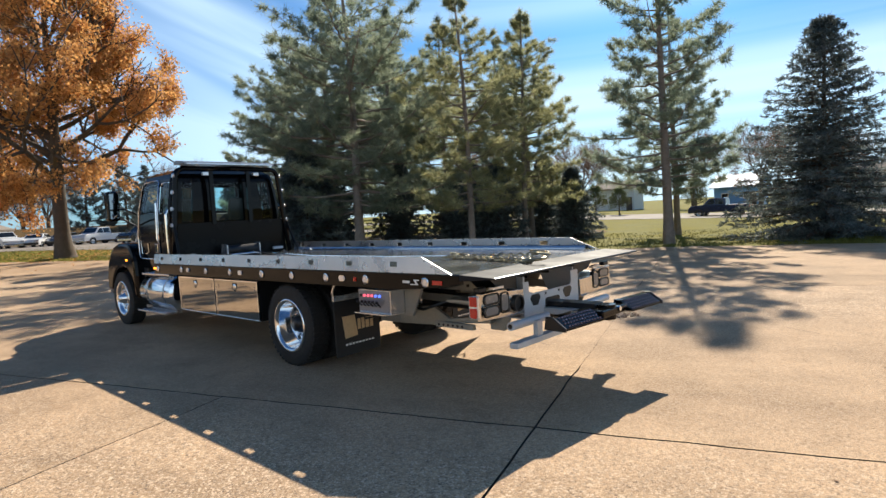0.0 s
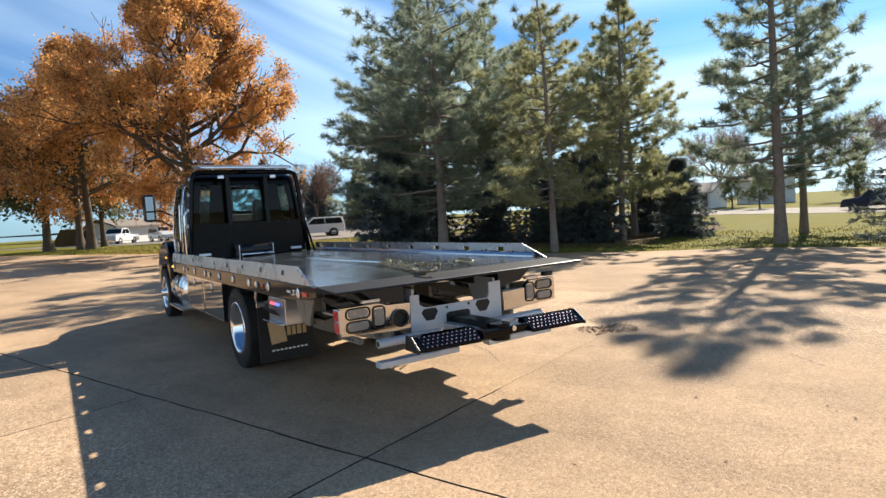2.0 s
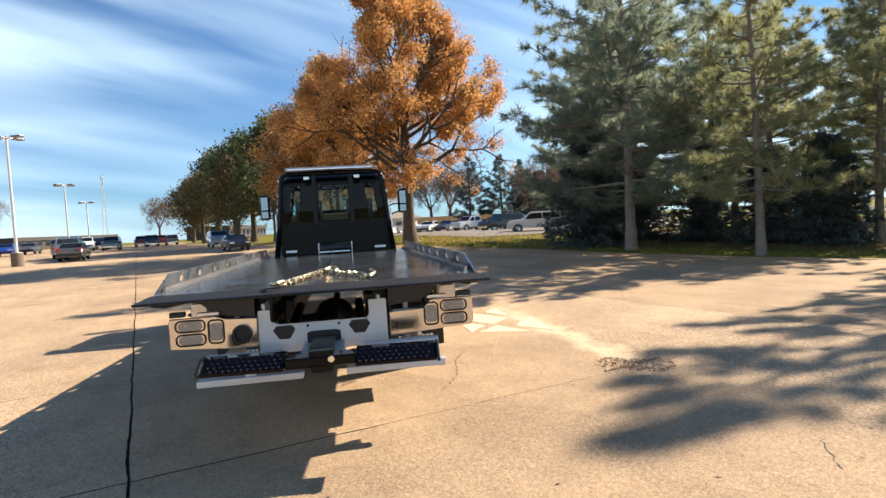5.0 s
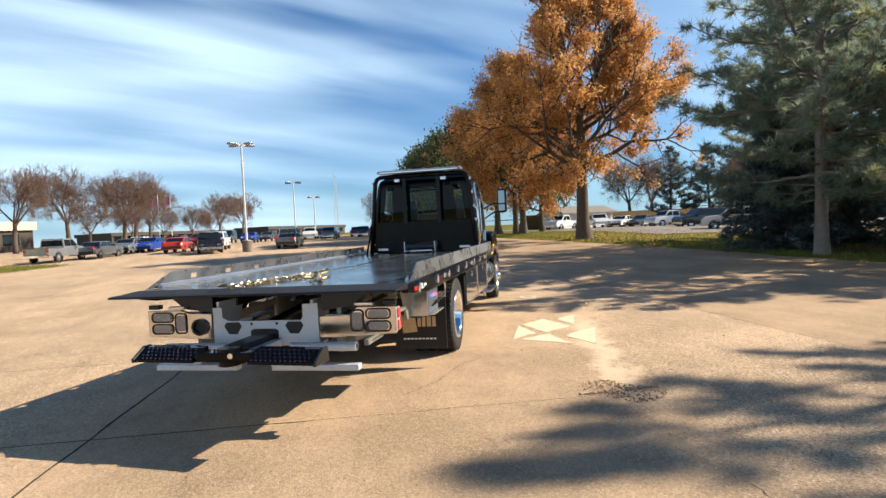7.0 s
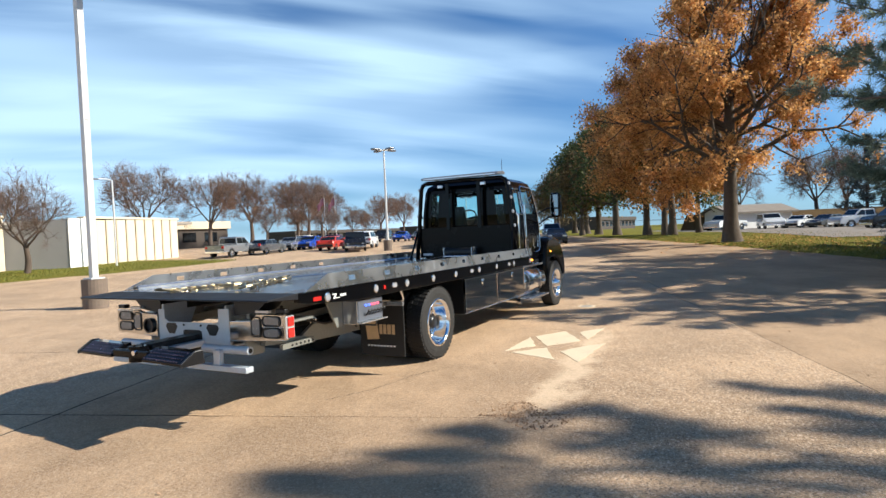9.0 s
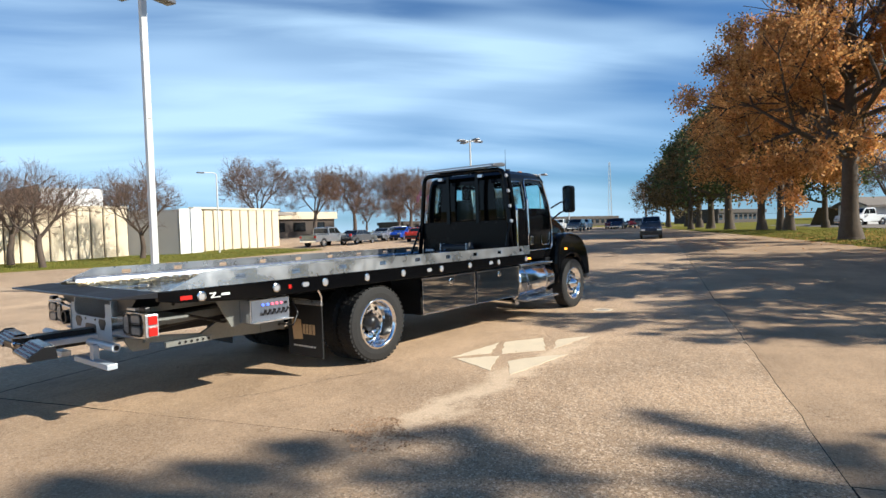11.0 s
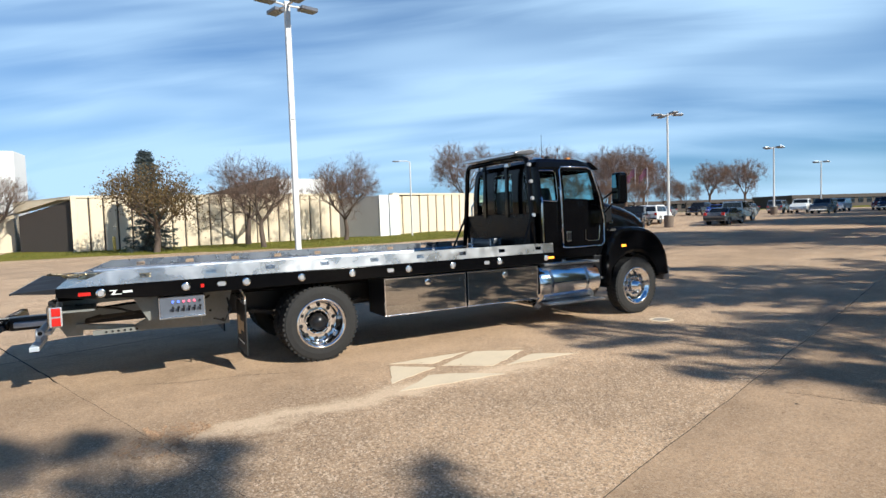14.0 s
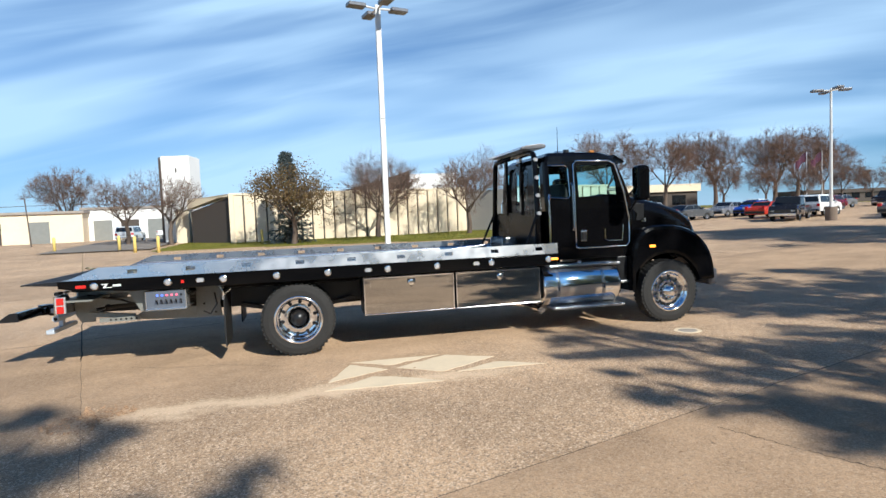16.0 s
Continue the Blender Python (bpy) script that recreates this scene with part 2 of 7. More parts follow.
    lk.new(c, b.inputs["Base Color"])
    bp = N(nd, "ShaderNodeBump", Strength=1.0, Distance=0.010)
    lk.new(fin.outputs[0], bp.inputs["Height"])
    lk.new(bp.outputs[0], b.inputs["Normal"])
    return m


def glass_mat(name, tint):
    m = bpy.data.materials.new(name)
    m.use_nodes = True
    nd, lk = m.node_tree.nodes, m.node_tree.links
    nd.remove(nd["Principled BSDF"])
    out = nd["Material Output"]
    tr = nd.new("ShaderNodeBsdfTransparent"); tr.inputs[0].default_value = (*tint, 1)
    gl = nd.new("ShaderNodeBsdfGlossy"); gl.inputs["Roughness"].default_value = 0.02
    lw = nd.new("ShaderNodeLayerWeight"); lw.inputs[0].default_value = 0.5
    pw = nd.new("ShaderNodeMath"); pw.operation = "POWER"; pw.inputs[1].default_value = 4.0
    lk.new(lw.outputs["Facing"], pw.inputs[0])
    fr = nd.new("ShaderNodeMath"); fr.operation = "MULTIPLY_ADD"; fr.inputs[1].default_value, fr.inputs[2].default_value = 0.6, 0.022
    lk.new(pw.outputs[0], fr.inputs[0])
    mx = nd.new("ShaderNodeMixShader")
    lk.new(fr.outputs[0], mx.inputs[0]); lk.new(tr.outputs[0], mx.inputs[1]); lk.new(gl.outputs[0], mx.inputs[2])
    lk.new(mx.outputs[0], out.inputs[0])
    return m


def emit_mat(name, color, strength):
    m = mat(name, color, 0.3)
    b = m.node_tree.nodes["Principled BSDF"]
    b.inputs["Emission Color"].default_value = (*color, 1)
    b.inputs["Emission Strength"].default_value = strength
    return m


M = {}
M["concrete"] = aggregate_concrete("aggregate_concrete", (0.58, 0.385, 0.228), (0.37, 0.245, 0.145), (0.70, 0.53, 0.37))
M["patch"] = mat("pale_patch_concrete", (0.64, 0.52, 0.36), 0.85, var=0.12, scale=3, fine=90, bump=0.3)
M["joint"] = mat("joint_dirt", (0.045, 0.038, 0.03), 0.95, var=0.4, scale=8)
M["dirt"] = mat("spalled_rubble", (0.34, 0.21, 0.12), 0.95, var=0.4, scale=20, fine=120, bump=0.6, island=0.5)
M["asphalt"] = mat("far_asphalt", (0.20, 0.17, 0.14), 0.9, var=0.25, scale=0.8, fine=30, bump=0.2)
M["grass"] = mat("autumn_lawn", (0.095, 0.10, 0.014), 0.95, color2=(0.21, 0.175, 0.03), spec=0.08, scale=0.35, fine=9, bump=0.6, bump_scale=60)
M["blades"] = mat("grass_blades", (0.09, 0.115, 0.024), 0.8, color2=(0.20, 0.185, 0.05), spec=0.1, scale=0.5, fine=5, island=0.8)
M["litter"] = mat("needle_litter", (0.115, 0.075, 0.035), 0.95, spec=0.1, var=0.35, scale=1.5, fine=40, bump=0.5)
M["black"] = mat("gloss_black_paint", (0.003, 0.003, 0.0035), 0.07, spec=0.19, coat=0.0, var=0.2, rough_var=0.2)
M["black_satin"] = mat("satin_black_steel", (0.010, 0.010, 0.011), 0.35, var=0.25, scale=8)
M["rubber"] = mat("tyre_rubber", (0.018, 0.017, 0.016), 0.75, var=0.3, scale=12, bump=0.2)
M["flap"] = mat("mudflap_rubber", (0.012, 0.012, 0.012), 0.6, var=0.25)
M["chrome"] = mat("polished_alloy", (0.82, 0.82, 0.83), 0.09, metal=1.0, var=0.05, scale=4, rough_var=0.3)
M["steel_box"] = mat("mirror_stainless", (0.47, 0.45, 0.42), 0.025, metal=1.0, var=0.08, scale=2, rough_var=0.4, bump=0.03, bump_scale=3)
M["alu"] = mat("brushed_aluminium", (0.54, 0.55, 0.57), 0.20, metal=0.8, var=0.12, scale=3, fine=90, rough_var=0.3)
M["rail"] = mat("satin_aluminium_rail", (0.60, 0.60, 0.61), 0.30, metal=0.95, var=0.08, scale=3, fine=110, rough_var=0.25)
M["deck"] = mat("worn_steel_deck", (0.125, 0.135, 0.15), 0.17, metal=0.75, var=0.25, scale=2.0, fine=40, bump=0.06, bump_scale=45, rough_var=0.35)
M["panel"] = mat("brushed_control_face", (0.20, 0.22, 0.26), 0.35, metal=0.6, var=0.15, scale=4, fine=120)
M["tail"] = mat("worn_dark_tail_plate", (0.02, 0.02, 0.023), 0.62, spec=0.12, metal=0.0, var=0.3, scale=3, fine=50)
M["stainless"] = mat("polished_stainless_panel", (0.62, 0.60, 0.57), 0.16, metal=1.0, var=0.08, scale=3, fine=60, rough_var=0.4)
M["galv"] = mat("grey_painted_steel", (0.26, 0.26, 0.235), 0.40, metal=0.35, var=0.12, scale=3, fine=40)
M["blue_galv"] = mat("pale_blue_grey_steel", (0.50, 0.54, 0.58), 0.4, metal=0.25, var=0.12, scale=4)
M["gold"] = mat("zinc_yellow_chain", (0.50, 0.40, 0.24), 0.3, metal=1.0, var=0.25, scale=30)
M["gold_print"] = mat("gold_print", (0.55, 0.38, 0.20), 0.5, var=0.15)
M["white_print"] = mat("white_print", (0.75, 0.74, 0.70), 0.5, var=0.08)
M["red"] = mat("red_lens", (0.55, 0.02, 0.015), 0.2, var=0.15, coat=0.4)
M["amber"] = emit_mat("amber_lamp", (1.0, 0.30, 0.02), 2.0)
M["clear"] = mat("clear_lens", (0.72, 0.72, 0.74), 0.12, var=0.15, metal=0.6, scale=60)
M["glass"] = glass_mat("tinted_glass", (0.66, 0.86, 0.88))
M["dark_glass"] = mat("dark_car_glass", (0.012, 0.014, 0.016), 0.05, var=0.1, spec=0.6)
M["interior"] = mat("cab_interior_grey", (0.035, 0.033, 0.032), 0.7)
M["blue_lamp"] = emit_mat("lit_blue_button", (0.10, 0.18, 0.9), 1.0)
M["red_lamp"] = emit_mat("lit_red_button", (0.9, 0.12, 0.18), 0.8)
M["galv_lens"] = mat("smoked_lens", (0.26, 0.25, 0.24), 0.25, metal=0.3, var=0.15, scale=20)
M["stud"] = mat("anodised_studs", (0.14, 0.12, 0.17), 0.25, metal=1.0, var=0.3, scale=9)
M["black_plate"] = mat("black_sheet_panel", (0.006, 0.006, 0.006), 0.22, var=0.25, scale=2, spec=0.15, rough_var=0.3)
M["bar"] = mat("light_bar_housing", (0.16, 0.16, 0.17), 0.3, var=0.15, metal=0.4)
M["mirror"] = mat("mirror_glass", (0.22, 0.25, 0.27), 0.02, metal=1.0, var=0.02)
M["amber_off"] = mat("amber_lens", (0.55, 0.22, 0.05), 0.2, var=0.1)
M["pole"] = mat("pole_white_paint", (0.62, 0.61, 0.59), 0.45, var=0.08)
M["base"] = mat("pole_base_concrete", (0.30, 0.26, 0.22), 0.9, var=0.2, scale=3, bump=0.3)
M["lamp_base"] = mat("stained_base_concrete", (0.17, 0.13, 0.10), 0.9, var=0.25, scale=3, bump=0.3)
M["precast"] = mat("cream_precast_panel", (0.72, 0.60, 0.43), 0.85, var=0.10, scale=0.7, fine=15, object_random=0.25, bump=0.15)
# Grey render, which also paints the shade on the porch's side wall.
M["grey_and_shade_wall"] = mat("grey_render_and_painted_shade", (0.42, 0.40, 0.38), 0.85, var=0.1, scale=0.6)
M["white_wall"] = mat("white_rendered_wall", (0.78, 0.76, 0.72), 0.8, var=0.05, scale=0.5)
# Dark cladding, also used as painted shade on the hall end and tower side.
M["dark_wall"] = mat("dark_cladding_and_painted_shade", (0.07, 0.055, 0.045), 0.8, var=0.2, scale=1.2)
M["flag"] = mat("flag_cloth", (0.012, 0.014, 0.04), 0.8, color2=(0.10, 0.012, 0.02), scale=3)
M["siding"] = mat("pale_blue_siding", (0.52, 0.58, 0.62), 0.7, var=0.06)
M["blue_siding"] = mat("bright_blue_siding", (0.16, 0.33, 0.58), 0.6, var=0.08)
M["yellow"] = mat("yellow_post_paint", (0.70, 0.52, 0.15), 0.6, var=0.15)
M["bark"] = mat("grey_brown_bark", (0.10, 0.075, 0.055), 0.95, var=0.35, scale=5, fine=35, bump=0.7, bump_scale=30)
M["pine_bark"] = mat("red_pine_bark", (0.21, 0.17, 0.14), 0.95, var=0.35, scale=5, fine=35, bump=0.7, bump_scale=30)
M["twig"] = mat("bare_twigs", (0.11, 0.08, 0.06), 0.9, var=0.3, scale=2)


def leaf_mat(name, c1, c2, island=1.0, light=0.35):
    m = mat(name, c1, 0.6, color2=c2, scale=0.5, fine=3, island=island, spec=0.3)
    nd, lk = m.node_tree.nodes, m.node_tree.links
    b = nd["Principled BSDF"]
    tl = nd.new("ShaderNodeBsdfTranslucent")
    src = b.inputs["Base Color"].links[0].from_socket
    lk.new(src, tl.inputs[0])
    mx = nd.new("ShaderNodeMixShader"); mx.inputs[0].default_value = light
    lk.new(b.outputs[0], mx.inputs[1]); lk.new(tl.outputs[0], mx.inputs[2])
    lk.new(mx.outputs[0], nd["Material Output"].inputs[0])
    return m


M["needles"] = leaf_mat("pine_needles", (0.165, 0.195, 0.135), (0.35, 0.40, 0.29), light=0.62, island=0.6)
M["needles_old"] = leaf_mat("yellowing_pine_needles", (0.21, 0.22, 0.11), (0.45, 0.44, 0.24), light=0.62, island=0.6)
M["spruce"] = leaf_mat("blue_spruce_needles", (0.065, 0.085, 0.085), (0.18, 0.21, 0.205), light=0.45)
M["maple"] = leaf_mat("orange_leaves", (0.38, 0.17, 0.058), (0.84, 0.47, 0.165), light=0.50, island=0.7)
M["green_leaf"] = leaf_mat("late_green_leaves", (0.05, 0.07, 0.028), (0.15, 0.165, 0.06))
M["twig_haze"] = leaf_mat("fine_bare_twigs", (0.13, 0.085, 0.062), (0.28, 0.175, 0.125), island=0.5)
M["brown_leaf"] = leaf_mat("dull_bronze_leaves", (0.10, 0.075, 0.03), (0.24, 0.16, 0.07))


# ---- mesh helpers ----
def thing(name, label, category, loc=(0, 0, 0), rz=0, group="", kind=""):
    ob = new(name)
    ob.matrix_basis = pose(*loc, 0, 0, rz)
    return tagged(ob, label, category, group, kind)


def finish(name, me, material, parent=None, label="", smooth=False):
    for mm in (material if isinstance(material, (list, tuple)) else [material]):
        me.materials.append(mm)
    if smooth:
        me.shade_smooth()
    ob = new(name, me)
    if parent is not None:
        ob.parent = parent
    if label:
        ob["label"] = label
    return ob


def part(name, bm, material, parent=None, label="", smooth=False):
    bmesh.ops.recalc_face_normals(bm, faces=bm.faces)
    me = bpy.data.meshes.new(name)
    bm.to_mesh(me)
    bm.free()
    return finish(name, me, material, parent, label, smooth)


def raw(name, verts, faces, material, parent=None, label="", smooth=False):
    me = bpy.data.meshes.new(name)
    me.from_pydata([tuple(v) for v in verts], [], faces)
    return finish(name, me, material, parent, label, smooth)


def soup(name, verts, n, material, parent=None, label=""):
    """A mesh of loose n-sided faces from an array of corners."""
    v = np.asarray(verts, dtype=np.float32).reshape(-1, 3)
    cnt = len(v) // n
    me = bpy.data.meshes.new(name)
    me.vertices.add(len(v)); me.vertices.foreach_set("co", v.ravel())
    me.loops.add(len(v)); me.loops.foreach_set("vertex_index", np.arange(len(v), dtype=np.int32))
    me.polygons.add(cnt)
    me.polygons.foreach_set("loop_start", np.arange(cnt, dtype=np.int32) * n)
    me.update(calc_edges=True)
    return finish(name, me, material, parent, label)


def box(bm, x0, x1, y0, y1, z0, z1, bevel=0.0):
    r = bmesh.ops.create_cube(bm, size=1.0, matrix=Matrix.Translation(((x0 + x1) / 2, (y0 + y1) / 2, (z0 + z1) / 2)) @ Matrix.Diagonal((abs(x1 - x0), abs(y1 - y0), abs(z1 - z0), 1)))
    if bevel:
        es = {e for v in r["verts"] for e in v.link_edges}
        bmesh.ops.bevel(bm, geom=list(es), offset=bevel, segments=2, affect="EDGES", profile=0.5)
    return bm


def B(*a):
    return box(bmesh.new(), *a)


def ring(c, d, r, seg):
    d = Vector(d).normalized()
    a = d.orthogonal().normalized()
    b = d.cross(a)
    return [Vector(c) + r * (math.cos(2 * math.pi * i / seg) * a + math.sin(2 * math.pi * i / seg) * b) for i in range(seg)]


def cyl(bm, p0, p1, r0, r1=None, seg=12):
    p0, p1 = Vector(p0), Vector(p1)
    r1 = r0 if r1 is None else r1
    a = [bm.verts.new(v) for v in ring(p0, p1 - p0, r0, seg)]
    b = [bm.verts.new(v) for v in ring(p1, p1 - p0, r1, seg)]
    for i in range(seg):
        bm.faces.new((a[i], a[(i + 1) % seg], b[(i + 1) % seg], b[i]))
    bm.faces.new(a[::-1]); bm.faces.new(b)
    return bm


def tube(bm, pts, r, seg=10):
    pts = [Vector(p) for p in pts]
    rows = []
    a = None
    for i, p in enumerate(pts):
        d = (pts[min(i + 1, len(pts) - 1)] - pts[max(i - 1, 0)]).normalized()
        a = d.orthogonal() if a is None else a - d * a.dot(d)
        a.normalize()
        b = d.cross(a)
        rows.append([bm.verts.new(p + r * (math.cos(2 * math.pi * k / seg) * a + math.sin(2 * math.pi * k / seg) * b)) for k in range(seg)])
    for u, v in zip(rows, rows[1:]):
        for k in range(seg):
            bm.faces.new((u[k], u[(k + 1) % seg], v[(k + 1) % seg], v[k]))
    bm.faces.new(rows[0][::-1]); bm.faces.new(rows[-1])
    return bm


def prism(bm, poly, axis, a0, a1, bevel=0.0):
    """A polygon drawn in the two other axes (in their order) and drawn out along one axis."""
    def place(p, h):
        return {"x": (h, p[0], p[1]), "y": (p[0], h, p[1]), "z": (p[0], p[1], h)}[axis]
    lo = [bm.verts.new(place(p, a0)) for p in poly]
    hi = [bm.verts.new(place(p, a1)) for p in poly]
    n = len(poly)
    fs = [bm.faces.new(lo), bm.faces.new(hi[::-1])]
    for i in range(n):
        fs.append(bm.faces.new((lo[i], hi[i], hi[(i + 1) % n], lo[(i + 1) % n])))
    if bevel:
        es = {e for f in fs[:2] for e in f.edges}
        bmesh.ops.recalc_face_normals(bm, faces=fs)
        bmesh.ops.bevel(bm, geom=list(es), offset=bevel, segments=2, affect="EDGES", profile=0.5)
    return bm


def lathe(bm, prof, c, axis=(0, 1, 0), seg=28, closed=False, caps=True):
    """Turn a profile of (radius, along) round an axis through c."""
    rows = []
    ax = Vector(axis).normalized()
    for r, h in prof:
        rows.append([bm.verts.new(v) for v in ring(Vector(c) + ax * h, ax, max(r, 0.0005), seg)])
    for u, v in zip(rows, rows[1:]):
        for k in range(seg):
            bm.faces.new((u[k], u[(k + 1) % seg], v[(k + 1) % seg], v[k]))
    if not closed:
        if caps:
            bm.faces.new(rows[0][::-1]); bm.faces.new(rows[-1])
    else:
        for k in range(seg):
            bm.faces.new((rows[-1][k], rows[-1][(k + 1) % seg], rows[0][(k + 1) % seg], rows[0][k]))
    return bm


def slope(x, y):
    return 0.02 * max(0, min(x, 42) - 8) + 0.014 * max(0, min(y, 45) - 8) - 0.015 * max(0, min(-y, 20) - 8)


# ---- ground and pavement ----
EDGE_S = ([-400, -60, -3, 3, 8, 13, 17.5, 23.5, 29.2, 43, 60, 140, 400], [-26, -26, -18.6, -17.0, -13.2, -10.3, -8.4, -5.4, -2.6, 5.3, 13, 50, 180])
EDGE_N = ([-9, -4, 8.6, 15.6, 21], [28.8, 28.4, 25.4, 24.2, 24.6])


def lot_inside(x, y):
    """Metres by which a place lies inside the paved lot (negative: on the lawns)."""
    south = y - np.interp(x, *EDGE_S)
    north = max(float(np.interp(x, *EDGE_N)) - y, -9 - x, x - 21)
    return min(south * 0.8, north, x + 42, 118 - x, 90 - y)


def ground_z(x, y):
    return slope(x, y) + max(-0.08, min(0.06, -0.3 * lot_inside(x, y)))


def axis_steps(lo, hi, step):
    far = [-3000, -1200, -500, -220, -120, -70]
    return sorted(set([f for f in far if f < lo] + list(np.arange(lo, hi + 0.1, step)) + [-f for f in far if -f > hi]))


gx, gy = axis_steps(-45, 85, 1.0), axis_steps(-45, 60, 1.0)
gv = [(x, y, ground_z(x, y)) for y in gy for x in gx]
gf = [(j * len(gx) + i, j * len(gx) + i + 1, (j + 1) * len(gx) + i + 1, (j + 1) * len(gx) + i) for j in range(len(gy) - 1) for i in range(len(gx) - 1)]
ground = tagged(raw("ground", gv, gf, M["grass"], smooth=True), "autumn lawn, green and straw yellow, round the paved lot", "lawn", kind="structure")


def sheet(name, quad, n, m, lift, material, label, category, kind="structure", wobble=0.0):
    """A thin sheet over four corners of the plan, draped on the land."""
    a, b, c, d = [Vector(q) for q in quad]
    vs, fs = [], []
    for j in range(m + 1):
        for i in range(n + 1):
            u, v = i / n, j / m
            p = a.lerp(b, u).lerp(d.lerp(c, u), v)
            if wobble:
                w = noise.noise_vector((p.x * 0.35, p.y * 0.35, 3.0))
                p = p + Vector((w.x, w.y)) * wobble
            vs.append((p.x, p.y, slope(p.x, p.y) + lift))
    for j in range(m):
        for i in range(n):
            k = j * (n + 1) + i
            fs.append((k, k + 1, k + n + 2, k + n + 1))
    return tagged(raw(name, vs, fs, material), label, category, kind=kind)


sheet("road", [(31, -9.0), (82, 9), (100, -40), (33, -30)], 20, 14, 0.09, M["asphalt"], "grey asphalt car park beyond the lawn", "car park", wobble=0.6)
sheet("road", [(-130, -45), (140, -45), (140, -58), (-130, -58)], 40, 3, 0.09, M["asphalt"], "grey asphalt street beyond the lawn", "street")
sheet("road", [(-16, 31), (-9.5, 31), (-14, 120), (-24, 120)], 6, 30, 0.07, M["asphalt"], "grey asphalt service road beside the building", "road")
sheet("pavement", [(7.5, -15.6), (17, -9.6), (31, -20), (12, -30)], 26, 16, 0.075, M["litter"], "brown needle litter under the pines", "needle litter", wobble=1.2)

C18, S18 = math.cos(radians(18.5)), math.sin(radians(18.5))


def to_world(u, d):
    return (u * C18 - d * S18, u * S18 + d * C18)


pavement = thing("pavement", "weathered exposed-aggregate concrete slabs with dark joints", "pavement", kind="structure")


def slab(u0, u1, d0, d1, near):
    n = 34 if near else 4
    m = 34 if near else 4
    vs, fs, idx = [], [], {}
    for j in range(m + 1):
        for i in range(n + 1):
            u, d = u0 + (u1 - u0) * i / n, d0 + (d1 - d0) * j / m
            x, y = to_world(u, d)
            w = noise.noise_vector((x * 2.2, y * 2.2, 0.5)) * 0.02 + noise.noise_vector((x * 9, y * 9, 1.5)) * 0.009 if near else Vector()
            def width(line, wide):
                return wide if wide else 0.0015 if near else 0.004
            eu = width(u, 0.009 if abs(u + 2.82) < 0.01 and d > 0.6 else 0.006 if abs(u - 0.3) < 0.01 else 0)
            ed = width(d, 0.010 if abs(d - 2.3) < 0.01 else 0.0032 if abs(d + 5.48) < 0.01 else 0)
            du = (eu if i == 0 else -eu if i == n else 0)
            dd = (ed if j == 0 else -ed if j == m else 0)
            x, y = to_world(u + du + (w.x * 0.9 if i in (0, n) else 0), d + dd + (w.y * 0.9 if j in (0, m) else 0))
            z = slope(x, y)
            idx[i, j] = len(vs)
            vs.append((x, y, z))
    for j in range(m):
        for i in range(n):
            fs.append((idx[i, j], idx[i + 1, j], idx[i + 1, j + 1], idx[i, j + 1]))
    rim = [(i, 0) for i in range(n)] + [(n, j) for j in range(m)] + [(i, m) for i in range(n, 0, -1)] + [(0, j) for j in range(m, 0, -1)]
    low = []
    for k in rim:
        x, y, z = vs[idx[k]]
        low.append(len(vs)); vs.append((x, y, z - 0.07))
    for a in range(len(rim)):
        b = (a + 1) % len(rim)
        fs.append((idx[rim[a]], low[a], low[b], idx[rim[b]]))
    ob = raw("slab", vs, fs, [M["concrete"], M["joint"]], pavement)
    for p in ob.data.polygons[n * m:]:
        p.material_index = 1
    return ob


D_ROWS = [-43.66, -36.0, -28.34, -20.68, -13.02, -5.48, 2.30, 9.96, 17.62, 25.28, 32.94, 40.6, 48.26, 55.92, 63.58, 71.24]
for d0, d1 in zip(D_ROWS, D_ROWS[1:]):
    cols = [-2.82 + 9.2 * k for k in range(-5, 14)]
    if d0 == 2.30:
        cols = [-48.75, -39.55, -30.35, -21.15, -11.95, -2.82, 0.3, 6.45, 15.65, 24.85, 34.05, 43.25, 52.45, 61.65, 70.85, 80.05, 89.25, 98.45, 107.65]
    for u0, u1 in zip(cols, cols[1:]):
        cx, cy = to_world((u0 + u1) / 2, (d0 + d1) / 2)
        if lot_inside(cx, cy) < -7:
            continue
        slab(u0, u1, d0, d1, -14 < cx < 12 and -11 < cy < 10)
raw("joint_filler", [(-14, -9, -0.03), (9, -9, -0.03), (9, 9.5, -0.03), (-14, 9.5, -0.03)], [(0, 1, 2, 3)], M["joint"], pavement, "dark dirt in the joints")


def flat_patch(poly, z, material, name, parent, grow=0.0):
    bm = bmesh.new()
    pts = []
    for a, b in zip(poly, poly[1:] + poly[:1]):
        a, b = Vector(a), Vector(b)
        n = max(2, int((b - a).length / 0.06))
        for k in range(n):
            p = a.lerp(b, k / n)
            w = noise.noise_vector((p.x * 6, p.y * 6, 2.0)) * 0.03
            pts.append((p.x + w.x, p.y + w.y))
    prism(bm, pts, "z", z - 0.02, z)
    return part(name, bm, material, parent)


repair = thing("pavement_repair", "pale bow-tie shaped concrete repair patches in the pavement", "pavement patch", kind="structure")
for poly in ([(0.60, -1.86), (1.68, -1.87), (1.04, -2.16)], [(0.57, -1.98), (0.99, -2.32), (0.30, -2.66)], [(1.09, -2.31), (1.76, -1.92), (2.30, -2.23), (1.57, -2.66)],
             [(0.26, -2.95), (0.80, -2.59), (1.09, -2.71), (1.50, -3.02)], [(1.71, -2.72), (2.28, -2.45), (2.75, -2.75)]):
    flat_patch(poly, 0.004, M["patch"], "patch", repair)

